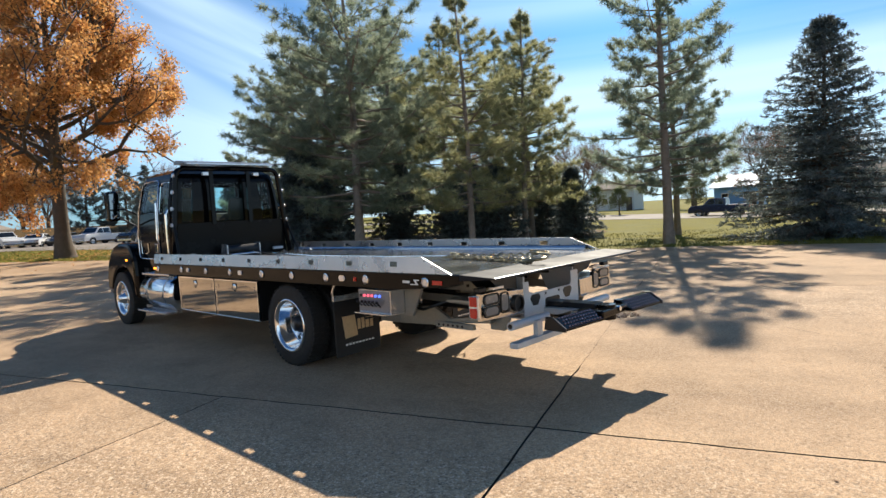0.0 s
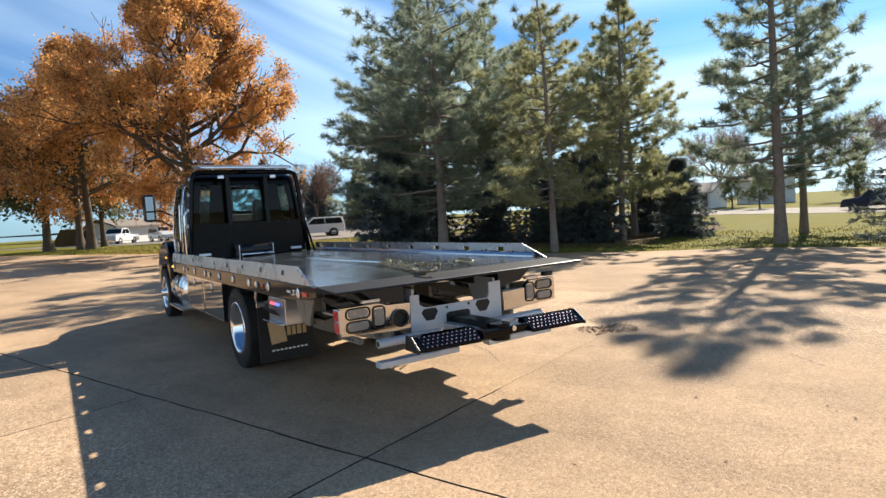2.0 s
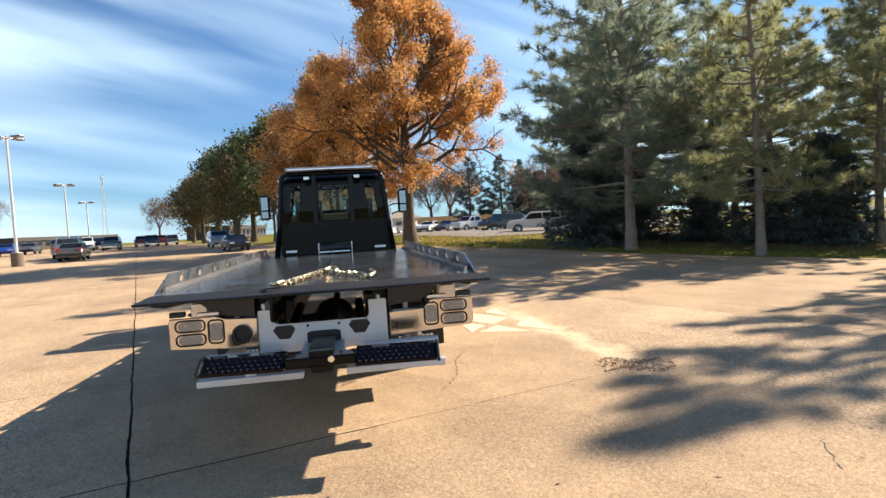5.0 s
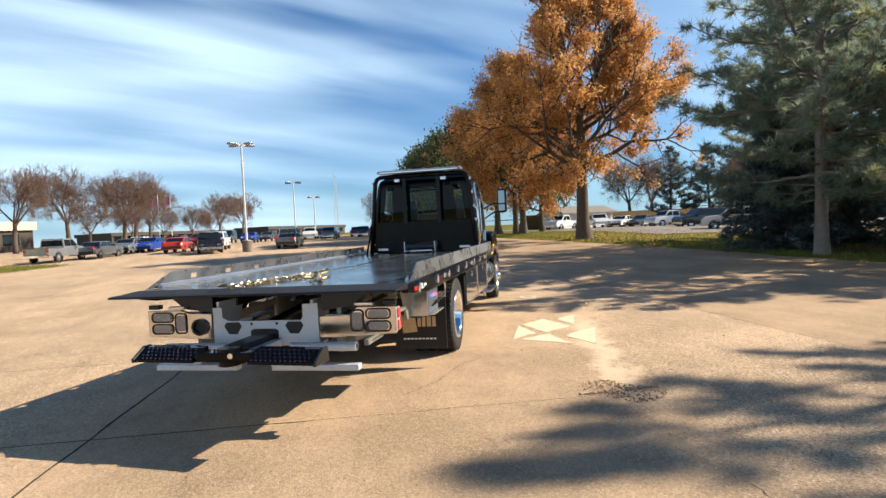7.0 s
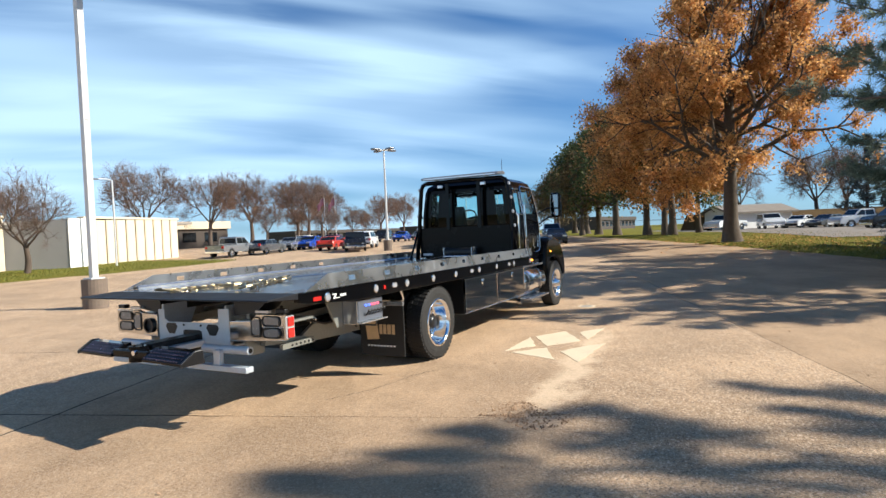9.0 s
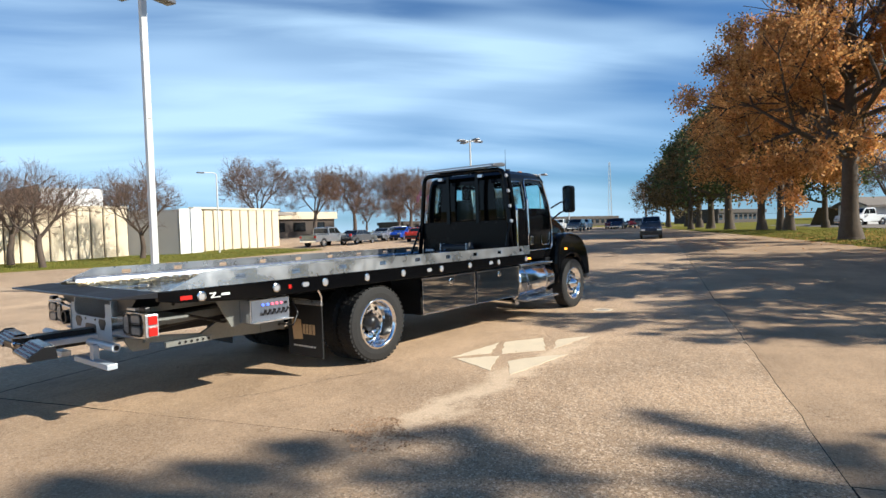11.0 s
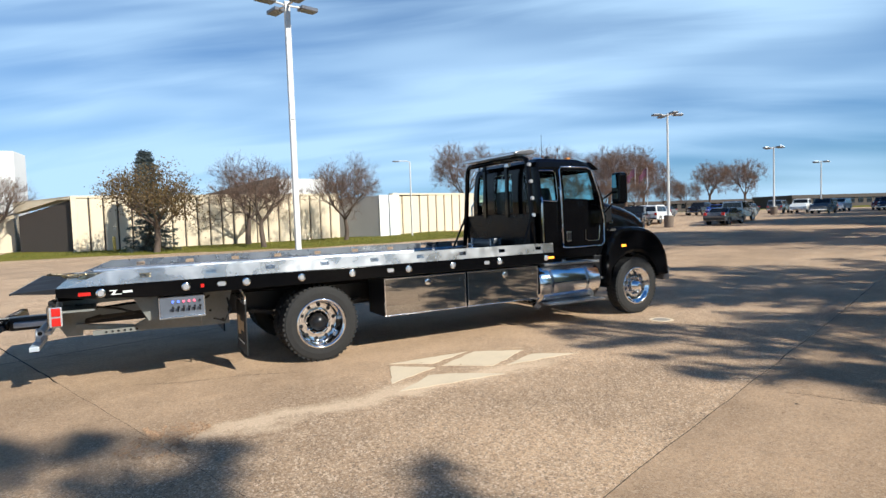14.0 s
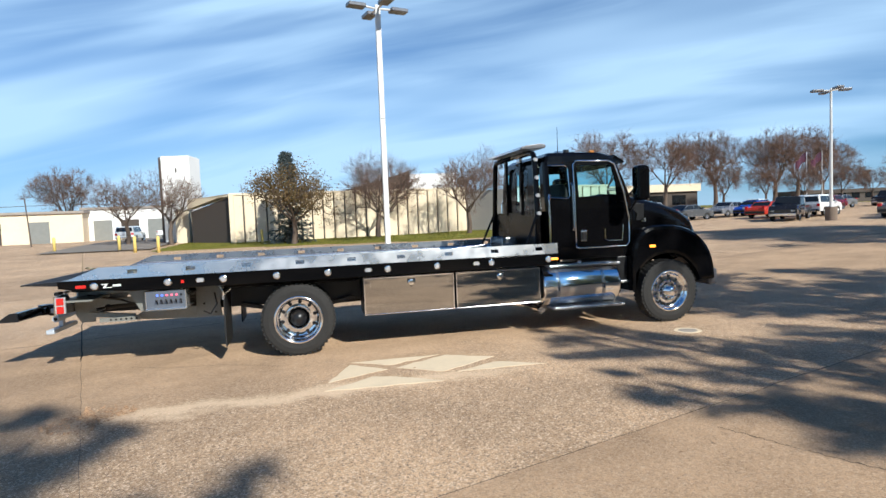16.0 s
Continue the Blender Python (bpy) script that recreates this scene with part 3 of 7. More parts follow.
rubble = []
rng = random.Random(5)
for k in range(460):
    a, r = rng.random() * 6.28, rng.random() ** 0.7
    x, y = -1.88 + 0.30 * r * math.cos(a) + 0.1 * math.sin(3 * a), -3.05 + 0.42 * r * math.sin(a)
    h = 0.006 + 0.010 * rng.random()
    s = 0.006 + 0.017 * rng.random()
    p = [(x + s * math.cos(q + a), y + s * math.sin(q + a) * rng.uniform(0.6, 1.2), 0.002) for q in (0, 2.1, 4.2)]
    top = (x, y, h)
    for i in range(3):
        rubble += [p[i], p[(i + 1) % 3], top]
tagged(soup("rubble", rubble, 3, M["dirt"]), "loose brown chips in a spalled spot of the pavement", "rubble", kind="stuff")


# ---- the rollback truck ----
truck = thing("rollback_truck", "gloss black flatbed tow truck with polished boxes and steel deck", "tow truck")


def tyre_mesh(c, w, r, rim_r, side):
    """A tyre and its polished rim; side +1 faces left."""
    h = w / 2
    tb = lathe(bmesh.new(), [(rim_r - 0.01, -h * 0.80), (rim_r + 0.02, -h * 0.97), (r * 0.80, -h), (r * 0.94, -h * 0.93), (r * 0.985, -h * 0.80), (r, -h * 0.6), (r, h * 0.6), (r * 0.985, h * 0.80), (r * 0.94, h * 0.93), (r * 0.80, h), (rim_r + 0.02, h * 0.97), (rim_r - 0.01, h * 0.80)], c, seg=44, closed=True)
    # tread lugs on both shoulders
    n = 46
    for s in (-1, 1):
        for k in range(n):
            a = 2 * math.pi * (k + (0.5 if s > 0 else 0)) / n
            m = Matrix.Translation(c) @ Matrix.Rotation(a, 4, "Y") @ Matrix.Translation((0, s * h * 0.62, r * 0.992)) @ Matrix.Diagonal((0.034, h * 0.5, 0.022, 1))
            bmesh.ops.create_cube(tb, size=1.0, matrix=m)
    for k in range(n):
        a = 2 * math.pi * (k + 0.25) / n
        m = Matrix.Translation(c) @ Matrix.Rotation(a, 4, "Y") @ Matrix.Translation((0, 0, r * 0.994)) @ Matrix.Diagonal((0.040, h * 0.45, 0.016, 1))
        bmesh.ops.create_cube(tb, size=1.0, matrix=m)
    return tb


def wheel(name, x, y, side, deep):
    """Polished wheel; deep: the dished face of a rear dual, else the domed front one."""
    R, W, RR = 0.47, 0.255, 0.300
    c = Vector((x, y, R))
    w = part(name, tyre_mesh(c, W, R, RR, side), M["rubber"], truck, "black tyre with a lugged tread", smooth=False)
    h = W / 2 * side
    f = -0.075 * side if deep else 0.055 * side
    rim = lathe(bmesh.new(), [(RR + 0.012, h * 0.93), (RR + 0.010, h * 1.02), (RR - 0.012, h * 1.02), (RR - 0.03, h * 0.7), (RR - 0.045, f + h * 0.15), (0.235, f), (0.16, f + 0.015 * side), (0.135, f + 0.02 * side), (0.13, f - 0.03 * side)], c, seg=40, caps=False)
    part("rim", rim, M["chrome"], w, "polished aluminium rim", smooth=True)
    hub = bmesh.new()
    if deep:
        lathe(hub, [(0.105, f), (0.105, f + 0.07 * side), (0.085, f + 0.085 * side), (0.082, f + 0.12 * side), (0.0, f + 0.125 * side)], c, seg=24)
    else:
        lathe(hub, [(0.115, f), (0.110, f + 0.05 * side), (0.075, f + 0.075 * side), (0.065, f + 0.13 * side), (0.0, f + 0.14 * side)], c, seg=24)
    part("hub", hub, M["black_satin"] if deep else M["chrome"], w, "dark axle hub" if deep else "", smooth=True)
    hm, nm = bmesh.new(), bmesh.new()
    cyl(hm, (0, -0.01 * side, 0), (0, 0.010 * side, 0), 0.024, seg=10)
    cyl(nm, (0, 0, 0), (0, 0.038 * side, 0), 0.017, 0.012, seg=6)
    first = {}
    for k in range(10):
        a = 2 * math.pi * k / 10
        for nm_, bm_, mt, rad, off, turn in (("hand_hole", hm, M["black_satin"], 0.212, 0.004, 0.2), ("lug_nut", nm, M["chrome"], 0.148, 0.015, 0.0)):
            if k == 0:
                o = first[nm_] = part(nm_, bm_, mt, w)
            else:
                o = new(nm_, first[nm_].data)
                o.parent = w
            o.location = c + Vector((rad * math.cos(a + turn), f + off * side, rad * math.sin(a + turn)))
    return w


for s in (1, -1):
    wheel("wheel", 0.0, 1.095 * s, s, True)
    wheel("wheel", 0.0, 0.79 * s, s, True)
    wheel("wheel", 5.47, 1.045 * s, s, False)
part("axle", cyl(bmesh.new(), (0, -0.8, 0.47), (0, 0.8, 0.47), 0.075, seg=14), M["black_satin"], truck)
part("axle_housing", lathe(bmesh.new(), [(0.02, -0.2), (0.2, -0.12), (0.24, 0), (0.2, 0.12), (0.02, 0.2)], (-0.02, 0, 0.49), axis=(1, 0, 0), seg=18), M["black_satin"], truck, smooth=True)
part("front_axle", B(5.40, 5.54, -0.9, 0.9, 0.38, 0.47, 0.02), M["black_satin"], truck)
for s in (1, -1):
    part("chassis_rail", B(-1.2, 5.9, 0.38 * s, 0.46 * s, 0.60, 0.86, 0.008), M["black_satin"], truck)
    part("leaf_spring", prism(bmesh.new(), [(-0.75, 0.66), (-0.3, 0.56), (0, 0.53), (0.3, 0.56), (0.75, 0.66), (0.75, 0.61), (0, 0.46), (-0.75, 0.61)], "y", 0.52 * s, 0.60 * s), M["black_satin"], truck)
part("drive_shaft", cyl(bmesh.new(), (0.2, 0, 0.52), (4.6, 0, 0.66), 0.05), M["black_satin"], truck)

# deck, side beams and rails
DX0, DX1, HW = -3.09, 3.55, 1.285
deck = part("deck", B(-2.72, DX1, -1.25, 1.25, 1.115, 1.145), M["deck"], truck, "worn grey steel deck plate")
part("tail_plate", prism(bmesh.new(), [(DX0, 1.128), (-2.722, 1.146), (-2.722, 1.092), (DX0 + 0.01, 1.116)], "y", -HW, HW, 0.004), M["tail"], truck, "dark tapered steel tail plate")
part("tail_lip", cyl(bmesh.new(), (DX0, -HW, 1.12), (DX0, HW, 1.12), 0.011, seg=8), M["black_satin"], truck)
for s in (1, -1):
    part("side_beam", prism(bmesh.new(), [(-2.72, 1.142), (3.60, 1.142), (3.60, 0.985), (-1.9, 0.985), (-2.55, 1.03), (-2.72, 1.06)], "y", 1.225 * s, HW * s, 0.006), M["black"], truck, "gloss black side beam of the bed")
    # leaning rail with oval stake pockets cut through
    rail = bmesh.new()
    xs = [-2.63, -2.28]
    pock = [-1.91 + 0.655 * k for k in range(9)]
    marks = []
    for p in pock:
        marks += [p - 0.055, p + 0.055]
    cuts = [-2.28] + marks + [3.61]
    z0, z1, za, zb = 1.146, 1.288, 1.196, 1.246

    def rp(x, z, inner):
        k = (z - z0) / (z1 - z0)
        return (x, s * (HW - 0.002 - 0.016 * k - (0.012 if inner else 0)), z)

    levels = [z0, za, zb, z1]
    grid = {}
    for inner in (False, True):
        for i, x in enumerate(cuts):
            for j, z in enumerate(levels):
                grid[i, j, inner] = rail.verts.new(rp(x, z, inner))
    nx = len(cuts) - 1
    for i in range(nx):
        for j in range(3):
            hole = j == 1 and i % 2 == 1
            if hole:
                for a, b in (((i, j), (i + 1, j)), ((i + 1, j), (i + 1, j + 1)), ((i + 1, j + 1), (i, j + 1)), ((i, j + 1), (i, j))):
                    rail.faces.new((grid[a[0], a[1], False], grid[b[0], b[1], False], grid[b[0], b[1], True], grid[a[0], a[1], True]))
            else:
                for inner in (False, True):
                    rail.faces.new((grid[i, j, inner], grid[i + 1, j, inner], grid[i + 1, j + 1, inner], grid[i, j + 1, inner]))
        rail.faces.new((grid[i, 3, False], grid[i + 1, 3, False], grid[i + 1, 3, True], grid[i, 3, True]))
    rail.faces.new([grid[nx, j, False] for j in range(4)] + [grid[nx, j, True] for j in (3, 2, 1, 0)])
    tip = [rail.verts.new(rp(-2.63, z0, q)) for q in (False, True)]
    for q in (0, 1):
        rail.faces.new([tip[q]] + [grid[0, j, bool(q)] for j in range(4)])
    rail.faces.new((tip[0], tip[1], grid[0, 3, True], grid[0, 3, False]))
    part("side_rail", rail, M["rail"], truck, "brushed aluminium side rail with oval pockets")
    inn = s * 1.235
    part("rail_foot", prism(bmesh.new(), [(inn, 1.146), (inn - 0.035 * s, 1.146), (inn - 0.03 * s, 1.165), (inn, 1.19)], "x", -2.5, 3.55), M["alu"], truck)

# under-deck frame
for s in (1, -1):
    part("bed_rail", B(-2.5, 3.4, 0.42 * s, 0.52 * s, 0.96, 1.114, 0.006), M["black_satin"], truck)
for x in (-2.2, -1.6, -1.0, -0.4, 0.2, 0.8, 1.4, 2.0, 2.6, 3.2):
    part("cross_member", B(x - 0.03, x + 0.03, -1.22, 1.22, 1.03, 1.113), M["black_satin"], truck)


def lens_disc(bm, x, y, z, r, s, seg=20):
    return cyl(bm, (x, y, z), (x, y + 0.014 * s, z), r, r * 0.82, seg)


for s in (1, -1):
    y = HW * s
    for x in (-2.33, -1.52, -0.88, -0.24, 0.40, 1.18, 1.85, 2.62, 3.46):
        mk = part("marker_light", lens_disc(bmesh.new(), x, y, 1.068, 0.036, s), M["clear"], truck, "round clear marker lamp with a chrome ring", smooth=False)
        part("bezel", lathe(bmesh.new(), [(0.036, 0), (0.045, 0), (0.045, 0.010 * s), (0.036, 0.014 * s)], (x, y, 1.068), seg=20, closed=True), M["chrome"], mk)
    for x in (-1.15, 0.92, 2.40):
        mk = part("marker_light", prism(bmesh.new(), [(x - 0.045, 1.07), (x - 0.03, 1.092), (x + 0.03, 1.092), (x + 0.045, 1.07), (x + 0.03, 1.046), (x - 0.03, 1.046)], "y", y, y + 0.014 * s), M["clear"], truck, "oval clear marker lamp")
        part("bezel", prism(bmesh.new(), [(x - 0.055, 1.07), (x - 0.036, 1.098), (x + 0.036, 1.098), (x + 0.055, 1.07), (x + 0.036, 1.040), (x - 0.036, 1.040)], "y", y, y + 0.007 * s), M["chrome"], mk)
    part("reflector", B(-2.53, -2.42, y, y + 0.008 * s, 1.052, 1.088), M["red"], truck, "red reflector")
    part("reflector", B(-1.37, -1.335, y, y + 0.008 * s, 1.045, 1.085), M["red"], truck, "small red reflector")
    part("front_marker", B(3.50, 3.60, y, y + 0.02 * s, 1.055, 1.085, 0.005), M["amber"], truck, "amber front marker lamp")
    # maker's mark as plain bars
    part("mark", prism(bmesh.new(), [(-2.25, 1.09), (-2.18, 1.09), (-2.21, 1.05), (-2.14, 1.05), (-2.14, 1.042), (-2.24, 1.042), (-2.21, 1.08), (-2.25, 1.08)], "y", y, y + 0.003 * s), M["white_print"], truck, "white mark on the side beam")
    part("mark", B(-2.13, -2.04, y, y + 0.003 * s, 1.055, 1.078), M["white_print"], truck)

# polished tool boxes
for s, x0, x1 in ((-1, 0.86, 3.36), (1, 0.68, 2.94)):
    w = (x1 - x0 - 0.03) / 2
    for k in range(2):
        a = x0 + k * (w + 0.03)
        bx = part("tool_box", B(a, a + w, 0.62 * s, 1.175 * s, 0.45, 0.955, 0.006), M["black_satin"], truck, "tool box under the bed")
        door = bmesh.new()
        box(door, a + 0.012, a + w - 0.012, 1.175 * s, 1.198 * s, 0.462, 0.943, 0.005)
        dr = part("box_door", door, M["steel_box"], bx, "mirror-polished stainless box door")
        fr = bmesh.new()
        for q in ((a, a + w, 0.935, 0.957), (a, a + w, 0.453, 0.465)):
            box(fr, q[0], q[1], 1.170 * s, 1.206 * s, q[2], q[3], 0.003)
        for q in ((a, a + 0.016), (a + w - 0.016, a + w)):
            box(fr, q[0], q[1], 1.170 * s, 1.206 * s, 0.466, 0.934)
        part("door_trim", fr, M["chrome"], bx)
        lt = lathe(bmesh.new(), [(0.0, 0.012 * s), (0.03, 0.014 * s), (0.045, 0.006 * s), (0.05, 0.0)], (a + w * 0.52, 1.198 * s, 0.865), seg=16)
        part("latch", lt, M["chrome"], dr, "round paddle latch", smooth=True)
        part("latch_plate", prism(bmesh.new(), [(a + w * 0.52 - 0.055, 0.915), (a + w * 0.52 + 0.055, 0.915), (a + w * 0.52 + 0.055, 0.86), (a + w * 0.52, 0.80), (a + w * 0.52 - 0.055, 0.86)], "y", 1.1981 * s, 1.202 * s), M["black_satin"], dr)
        for hx in (a + 0.09, a + w - 0.09):
            for hz in (0.875, 0.84):
                b = bmesh.new()
                cyl(b, (hx, 1.198 * s, hz), (hx, 1.204 * s, hz), 0.008, seg=8)
                part("rivet", b, M["chrome"], dr)

# fuel tanks
for s, x0, x1 in ((-1, 3.43, 4.64), (1, 3.36, 4.55)):
    tank = part("fuel_tank", lathe(bmesh.new(), [(0.02, x0 - 0.02), (0.22, x0 - 0.015), (0.285, x0), (0.30, x0 + 0.03), (0.30, x1 - 0.03), (0.285, x1), (0.22, x1 + 0.015), (0.02, x1 + 0.02)], (0, 0.905 * s, 0.645), axis=(1, 0, 0), seg=40), M["chrome"], truck, "polished cylindrical fuel tank", smooth=True)
    for x in (x0 + 0.22, x1 - 0.28):
        part("strap", lathe(bmesh.new(), [(0.301, x - 0.022), (0.306, x - 0.022), (0.306, x + 0.022), (0.301, x + 0.022)], (0, 0.905 * s, 0.645), axis=(1, 0, 0), seg=40, closed=True), M["alu"], tank, "steel strap")
        t = bmesh.new()
        cyl(t, (x, 1.20 * s, 0.66), (x, 1.222 * s, 0.60), 0.008, seg=6)
        part("strap_bolt", t, M["black_satin"], tank)
    for z, yy, d in ((0.945, 1.02, 0.11), (0.345, 1.10, 0.14)):
        st = part("step", B(x0 + 0.12, x1 + 0.03, (yy - d) * s, (yy + d) * s, z - 0.022, z + 0.012, 0.005), M["alu"], truck, "aluminium step board")
        for k in range(16):
            xx = x0 + 0.16 + k * (x1 - x0 - 0.2) / 16
            for yo in (0.6, -0.4):
                part("tread_stud", cyl(bmesh.new(), (xx, (yy + d * yo) * s, z + 0.012), (xx, (yy + d * yo) * s, z + 0.02), 0.018, 0.012, 8), M["alu"], st)
    part("filler_cap", cyl(bmesh.new(), (x1 - 0.5, 0.86 * s, 0.94), (x1 - 0.5, 0.86 * s, 0.985), 0.05, seg=16), M["chrome"], tank)
part("exhaust", tube(bmesh.new(), [(3.0, -0.45, 0.40), (3.3, -0.75, 0.36), (3.42, -1.02, 0.33), (3.40, -1.12, 0.32)], 0.05), M["chrome"], truck, "chrome exhaust pipe end")

# mudflaps
for s in (1, -1):
    fl = part("mudflap", B(-0.905, -0.888, 0.62 * s, 1.235 * s, 0.20, 0.84, 0.003), M["flap"], truck, "black rubber mudflap with a gold mark")
    z = bmesh.new()
    ya, sg = (0.70, 1) if s > 0 else (-1.13, 1)
    # gold block mark and plain bars
    sh = lambda y, zz: (ya + y, zz)
    prism(z, [sh(0.44, 0.625), sh(0.27, 0.625), sh(0.24, 0.40), sh(0.41, 0.385)], "x", -0.909, -0.906)
    part("mark", z, M["gold_print"], fl, "gold block mark")
    for k, (y0, y1) in enumerate(((0.02, 0.06), (0.075, 0.125), (0.14, 0.18), (0.195, 0.235))):
        part("mark_bar", B(-0.909, -0.906, ya + y0, ya + y1, 0.46, 0.575), M["gold_print"], fl)
    bars = bmesh.new()
    for k in range(9):
        box(bars, -0.909, -0.906, ya + 0.02 + k * 0.045, ya + 0.05 + k * 0.045, 0.31, 0.328)
    part("mark_line", bars, M["white_print"], fl)
    part("flap_bracket", tube(bmesh.new(), [(-0.90, 0.55 * s, 0.86), (-0.90, 1.235 * s, 0.86), (-0.90, 1.24 * s, 0.90), (-0.95, 1.24 * s, 0.99)], 0.012, 8), M["chrome"], truck, "bent chrome flap hanger")
    part("flap_bar", B(-0.915, -0.89, 0.60 * s, 1.24 * s, 0.80, 0.85, 0.003), M["alu"], truck)

# wheel-lift substructure
for s in (1, -1):
    part("lift_beam", prism(bmesh.new(), [(-2.72, 1.02), (-1.33, 1.02), (-1.33, 0.925), (-1.9, 0.915), (-2.72, 0.90)], "y", 0.64 * s, 0.68 * s, 0.004), M["galv"], truck, "grey steel upper chord of the lift frame")
    part("lift_bar", prism(bmesh.new(), [(-2.40, 0.845), (-1.33, 0.885), (-1.33, 0.83), (-1.55, 0.80), (-2.36, 0.765)], "y", 0.64 * s, 0.68 * s, 0.004), M["galv"], truck, "grey steel middle bar")
    part("lift_plate", prism(bmesh.new(), [(-1.318, 1.02), (-1.00, 1.02), (-0.96, 0.92), (-1.02, 0.70), (-1.00, 0.52), (-1.318, 0.52)], "y", 0.64 * s, 0.68 * s, 0.004), M["galv"], truck, "grey steel side plate")
    part("lift_brace", prism(bmesh.new(), [(-2.10, 0.585), (-1.84, 0.72), (-1.70, 0.735), (-1.322, 0.67), (-1.322, 0.52), (-1.95, 0.545)], "y", 0.64 * s, 0.68 * s, 0.004), M["galv"], truck, "grey steel lower plate")
    part("tail_post", prism(bmesh.new(), [(-2.76, 0.895), (-2.42, 0.90), (-2.41, 0.85), (-2.36, 0.78), (-2.52, 0.74), (-2.55, 0.56), (-2.70, 0.56), (-2.76, 0.66)], "y", 0.64 * s, 0.68 * s, 0.004), M["galv"], truck, "grey steel tail post of the lift frame")
    part("lower_link", prism(bmesh.new(), [(-2.60, 0.70), (-2.05, 0.635), (-2.05, 0.59), (-2.62, 0.635)], "y", 0.70 * s, 0.76 * s, 0.004), M["galv"], truck, "grey steel lower link")
    part("cylinder", cyl(bmesh.new(), (-1.25, 0.30 * s, 0.80), (-2.5, 0.30 * s, 0.70), 0.045, seg=14), M["black_satin"], truck, "hydraulic cylinder")
    part("outrigger", prism(bmesh.new(), [(-2.06, 1.0), (-1.802, 1.0), (-1.802, 0.70), (-1.90, 0.70)], "y", 1.024 * s, 1.05 * s, 0.004), M["galv"], truck, "grey steel outrigger plate")
    part("outrigger_web", B(-1.80, -1.34, 0.68 * s, 1.022 * s, 0.72, 0.74), M["galv"], truck)
    for hx, hz in ((-1.28, 0.96), (-1.10, 0.95), (-1.22, 0.70), (-1.08, 0.58), (-1.9, 0.965), (-2.3, 0.96)):
        b = bmesh.new(); cyl(b, (hx, 0.68 * s, hz), (hx, 0.692 * s, hz), 0.016, seg=8)
        part("bolt", b, M["black_satin"], truck)
    part("perforated_bar", B(-2.45, -1.98, 0.78 * s, 0.82 * s, 0.565, 0.615), M["galv"], truck)
    for k in range(6):
        part("bar_hole", cyl(bmesh.new(), (-2.32 + 0.06 * k, 0.82 * s, 0.59), (-2.32 + 0.06 * k, 0.824 * s, 0.59), 0.014, seg=8), M["black_satin"], truck)
    part("hose", tube(bmesh.new(), [(-1.25, 1.0 * s, 0.92), (-1.5, 0.95 * s, 0.78), (-1.9, 0.9 * s, 0.74), (-2.2, 0.8 * s, 0.84), (-2.6, 0.7 * s, 0.9)], 0.014, 6), M["black_satin"], truck)
    part("hose", tube(bmesh.new(), [(-1.05, 0.9 * s, 0.86), (-1.02, 0.96 * s, 0.72), (-1.10, 0.98 * s, 0.60), (-1.2, 0.85 * s, 0.62)], 0.012, 6), M["black_satin"], truck)
    # control station
    cb = part("control_box", B(-1.80, -1.33, 1.022 * s, 1.235 * s, 0.72, 0.965, 0.006), M["alu"], truck, "aluminium control station with lever handles")
    part("control_face", B(-1.785, -1.345, 1.2352 * s, 1.242 * s, 0.745, 0.952), M["panel"], cb, "brushed control panel")
    part("tray", prism(bmesh.new(), [(1.235 * s, 0.725), (1.30 * s, 0.73), (1.30 * s, 0.742), (1.235 * s, 0.737)], "x", -1.80, -1.33), M["alu"], cb)
    for k in range(6):
        x = -1.66 + 0.055 * k
        lv = bmesh.new()
        cyl(lv, (x, 1.245 * s, 0.80), (x, 1.285 * s, 0.845), 0.007, seg=8)
        lathe(lv, [(0.0, -0.016), (0.014, -0.008), (0.014, 0.008), (0.0, 0.016)], (x, 1.29 * s, 0.85), seg=10)
        part("lever", lv, M["black_satin"], cb, "black control lever")
        kn = bmesh.new()
        cyl(kn, (x, 1.242 * s, 0.905), (x, 1.258 * s, 0.905), 0.013, seg=10)
        part("button", kn, M["blue_lamp"] if k < 2 else M["red_lamp"] if k < 5 else M["black_satin"], cb, "small lit button" if k < 5 else "")

# rear cross frame and lamp panels
X = -2.80
frame_bm = bmesh.new()
prism(frame_bm, [(0.49, 0.66), (0.49, 0.98), (0.40, 0.98), (0.40, 0.89), (0.34, 0.86), (0.20, 0.86), (-0.20, 0.86), (-0.34, 0.86), (-0.36, 0.89), (-0.36, 1.0), (-0.50, 1.0), (-0.50, 0.66)], "x", X, X + 0.022)
part("rear_plate", frame_bm, M["blue_galv"], truck, "pale blue-grey rear cross plate")
for yc in (0.30, -0.28):
    hx = bmesh.new()
    prism(hx, [(yc - 0.085, 0.815), (yc - 0.06, 0.85), (yc + 0.06, 0.85), (yc + 0.085, 0.815), (yc + 0.04, 0.745), (yc - 0.04, 0.745)], "x", X - 0.003, X + 0.001)
    part("plate_opening", hx, M["black_satin"], truck, "dark six-sided opening")
part("plate_slot", prism(bmesh.new(), [(-0.13, 0.70), (-0.13, 0.775), (-0.10, 0.79), (0.10, 0.79), (0.13, 0.775), (0.13, 0.70)], "x", X - 0.003, X + 0.001), M["black_satin"], truck, "dark slot")
part("plate_foot", B(X, X + 0.2, -0.5, 0.49, 0.64, 0.66, 0.004), M["blue_galv"], truck)
for yy in (0.45, -0.44):
    part("gusset", prism(bmesh.new(), [(X + 0.02, 0.66), (X + 0.02, 1.03), (X + 0.45, 1.03), (X + 0.3, 0.72)], "y", yy - 0.012, yy + 0.012), M["blue_galv"], truck)
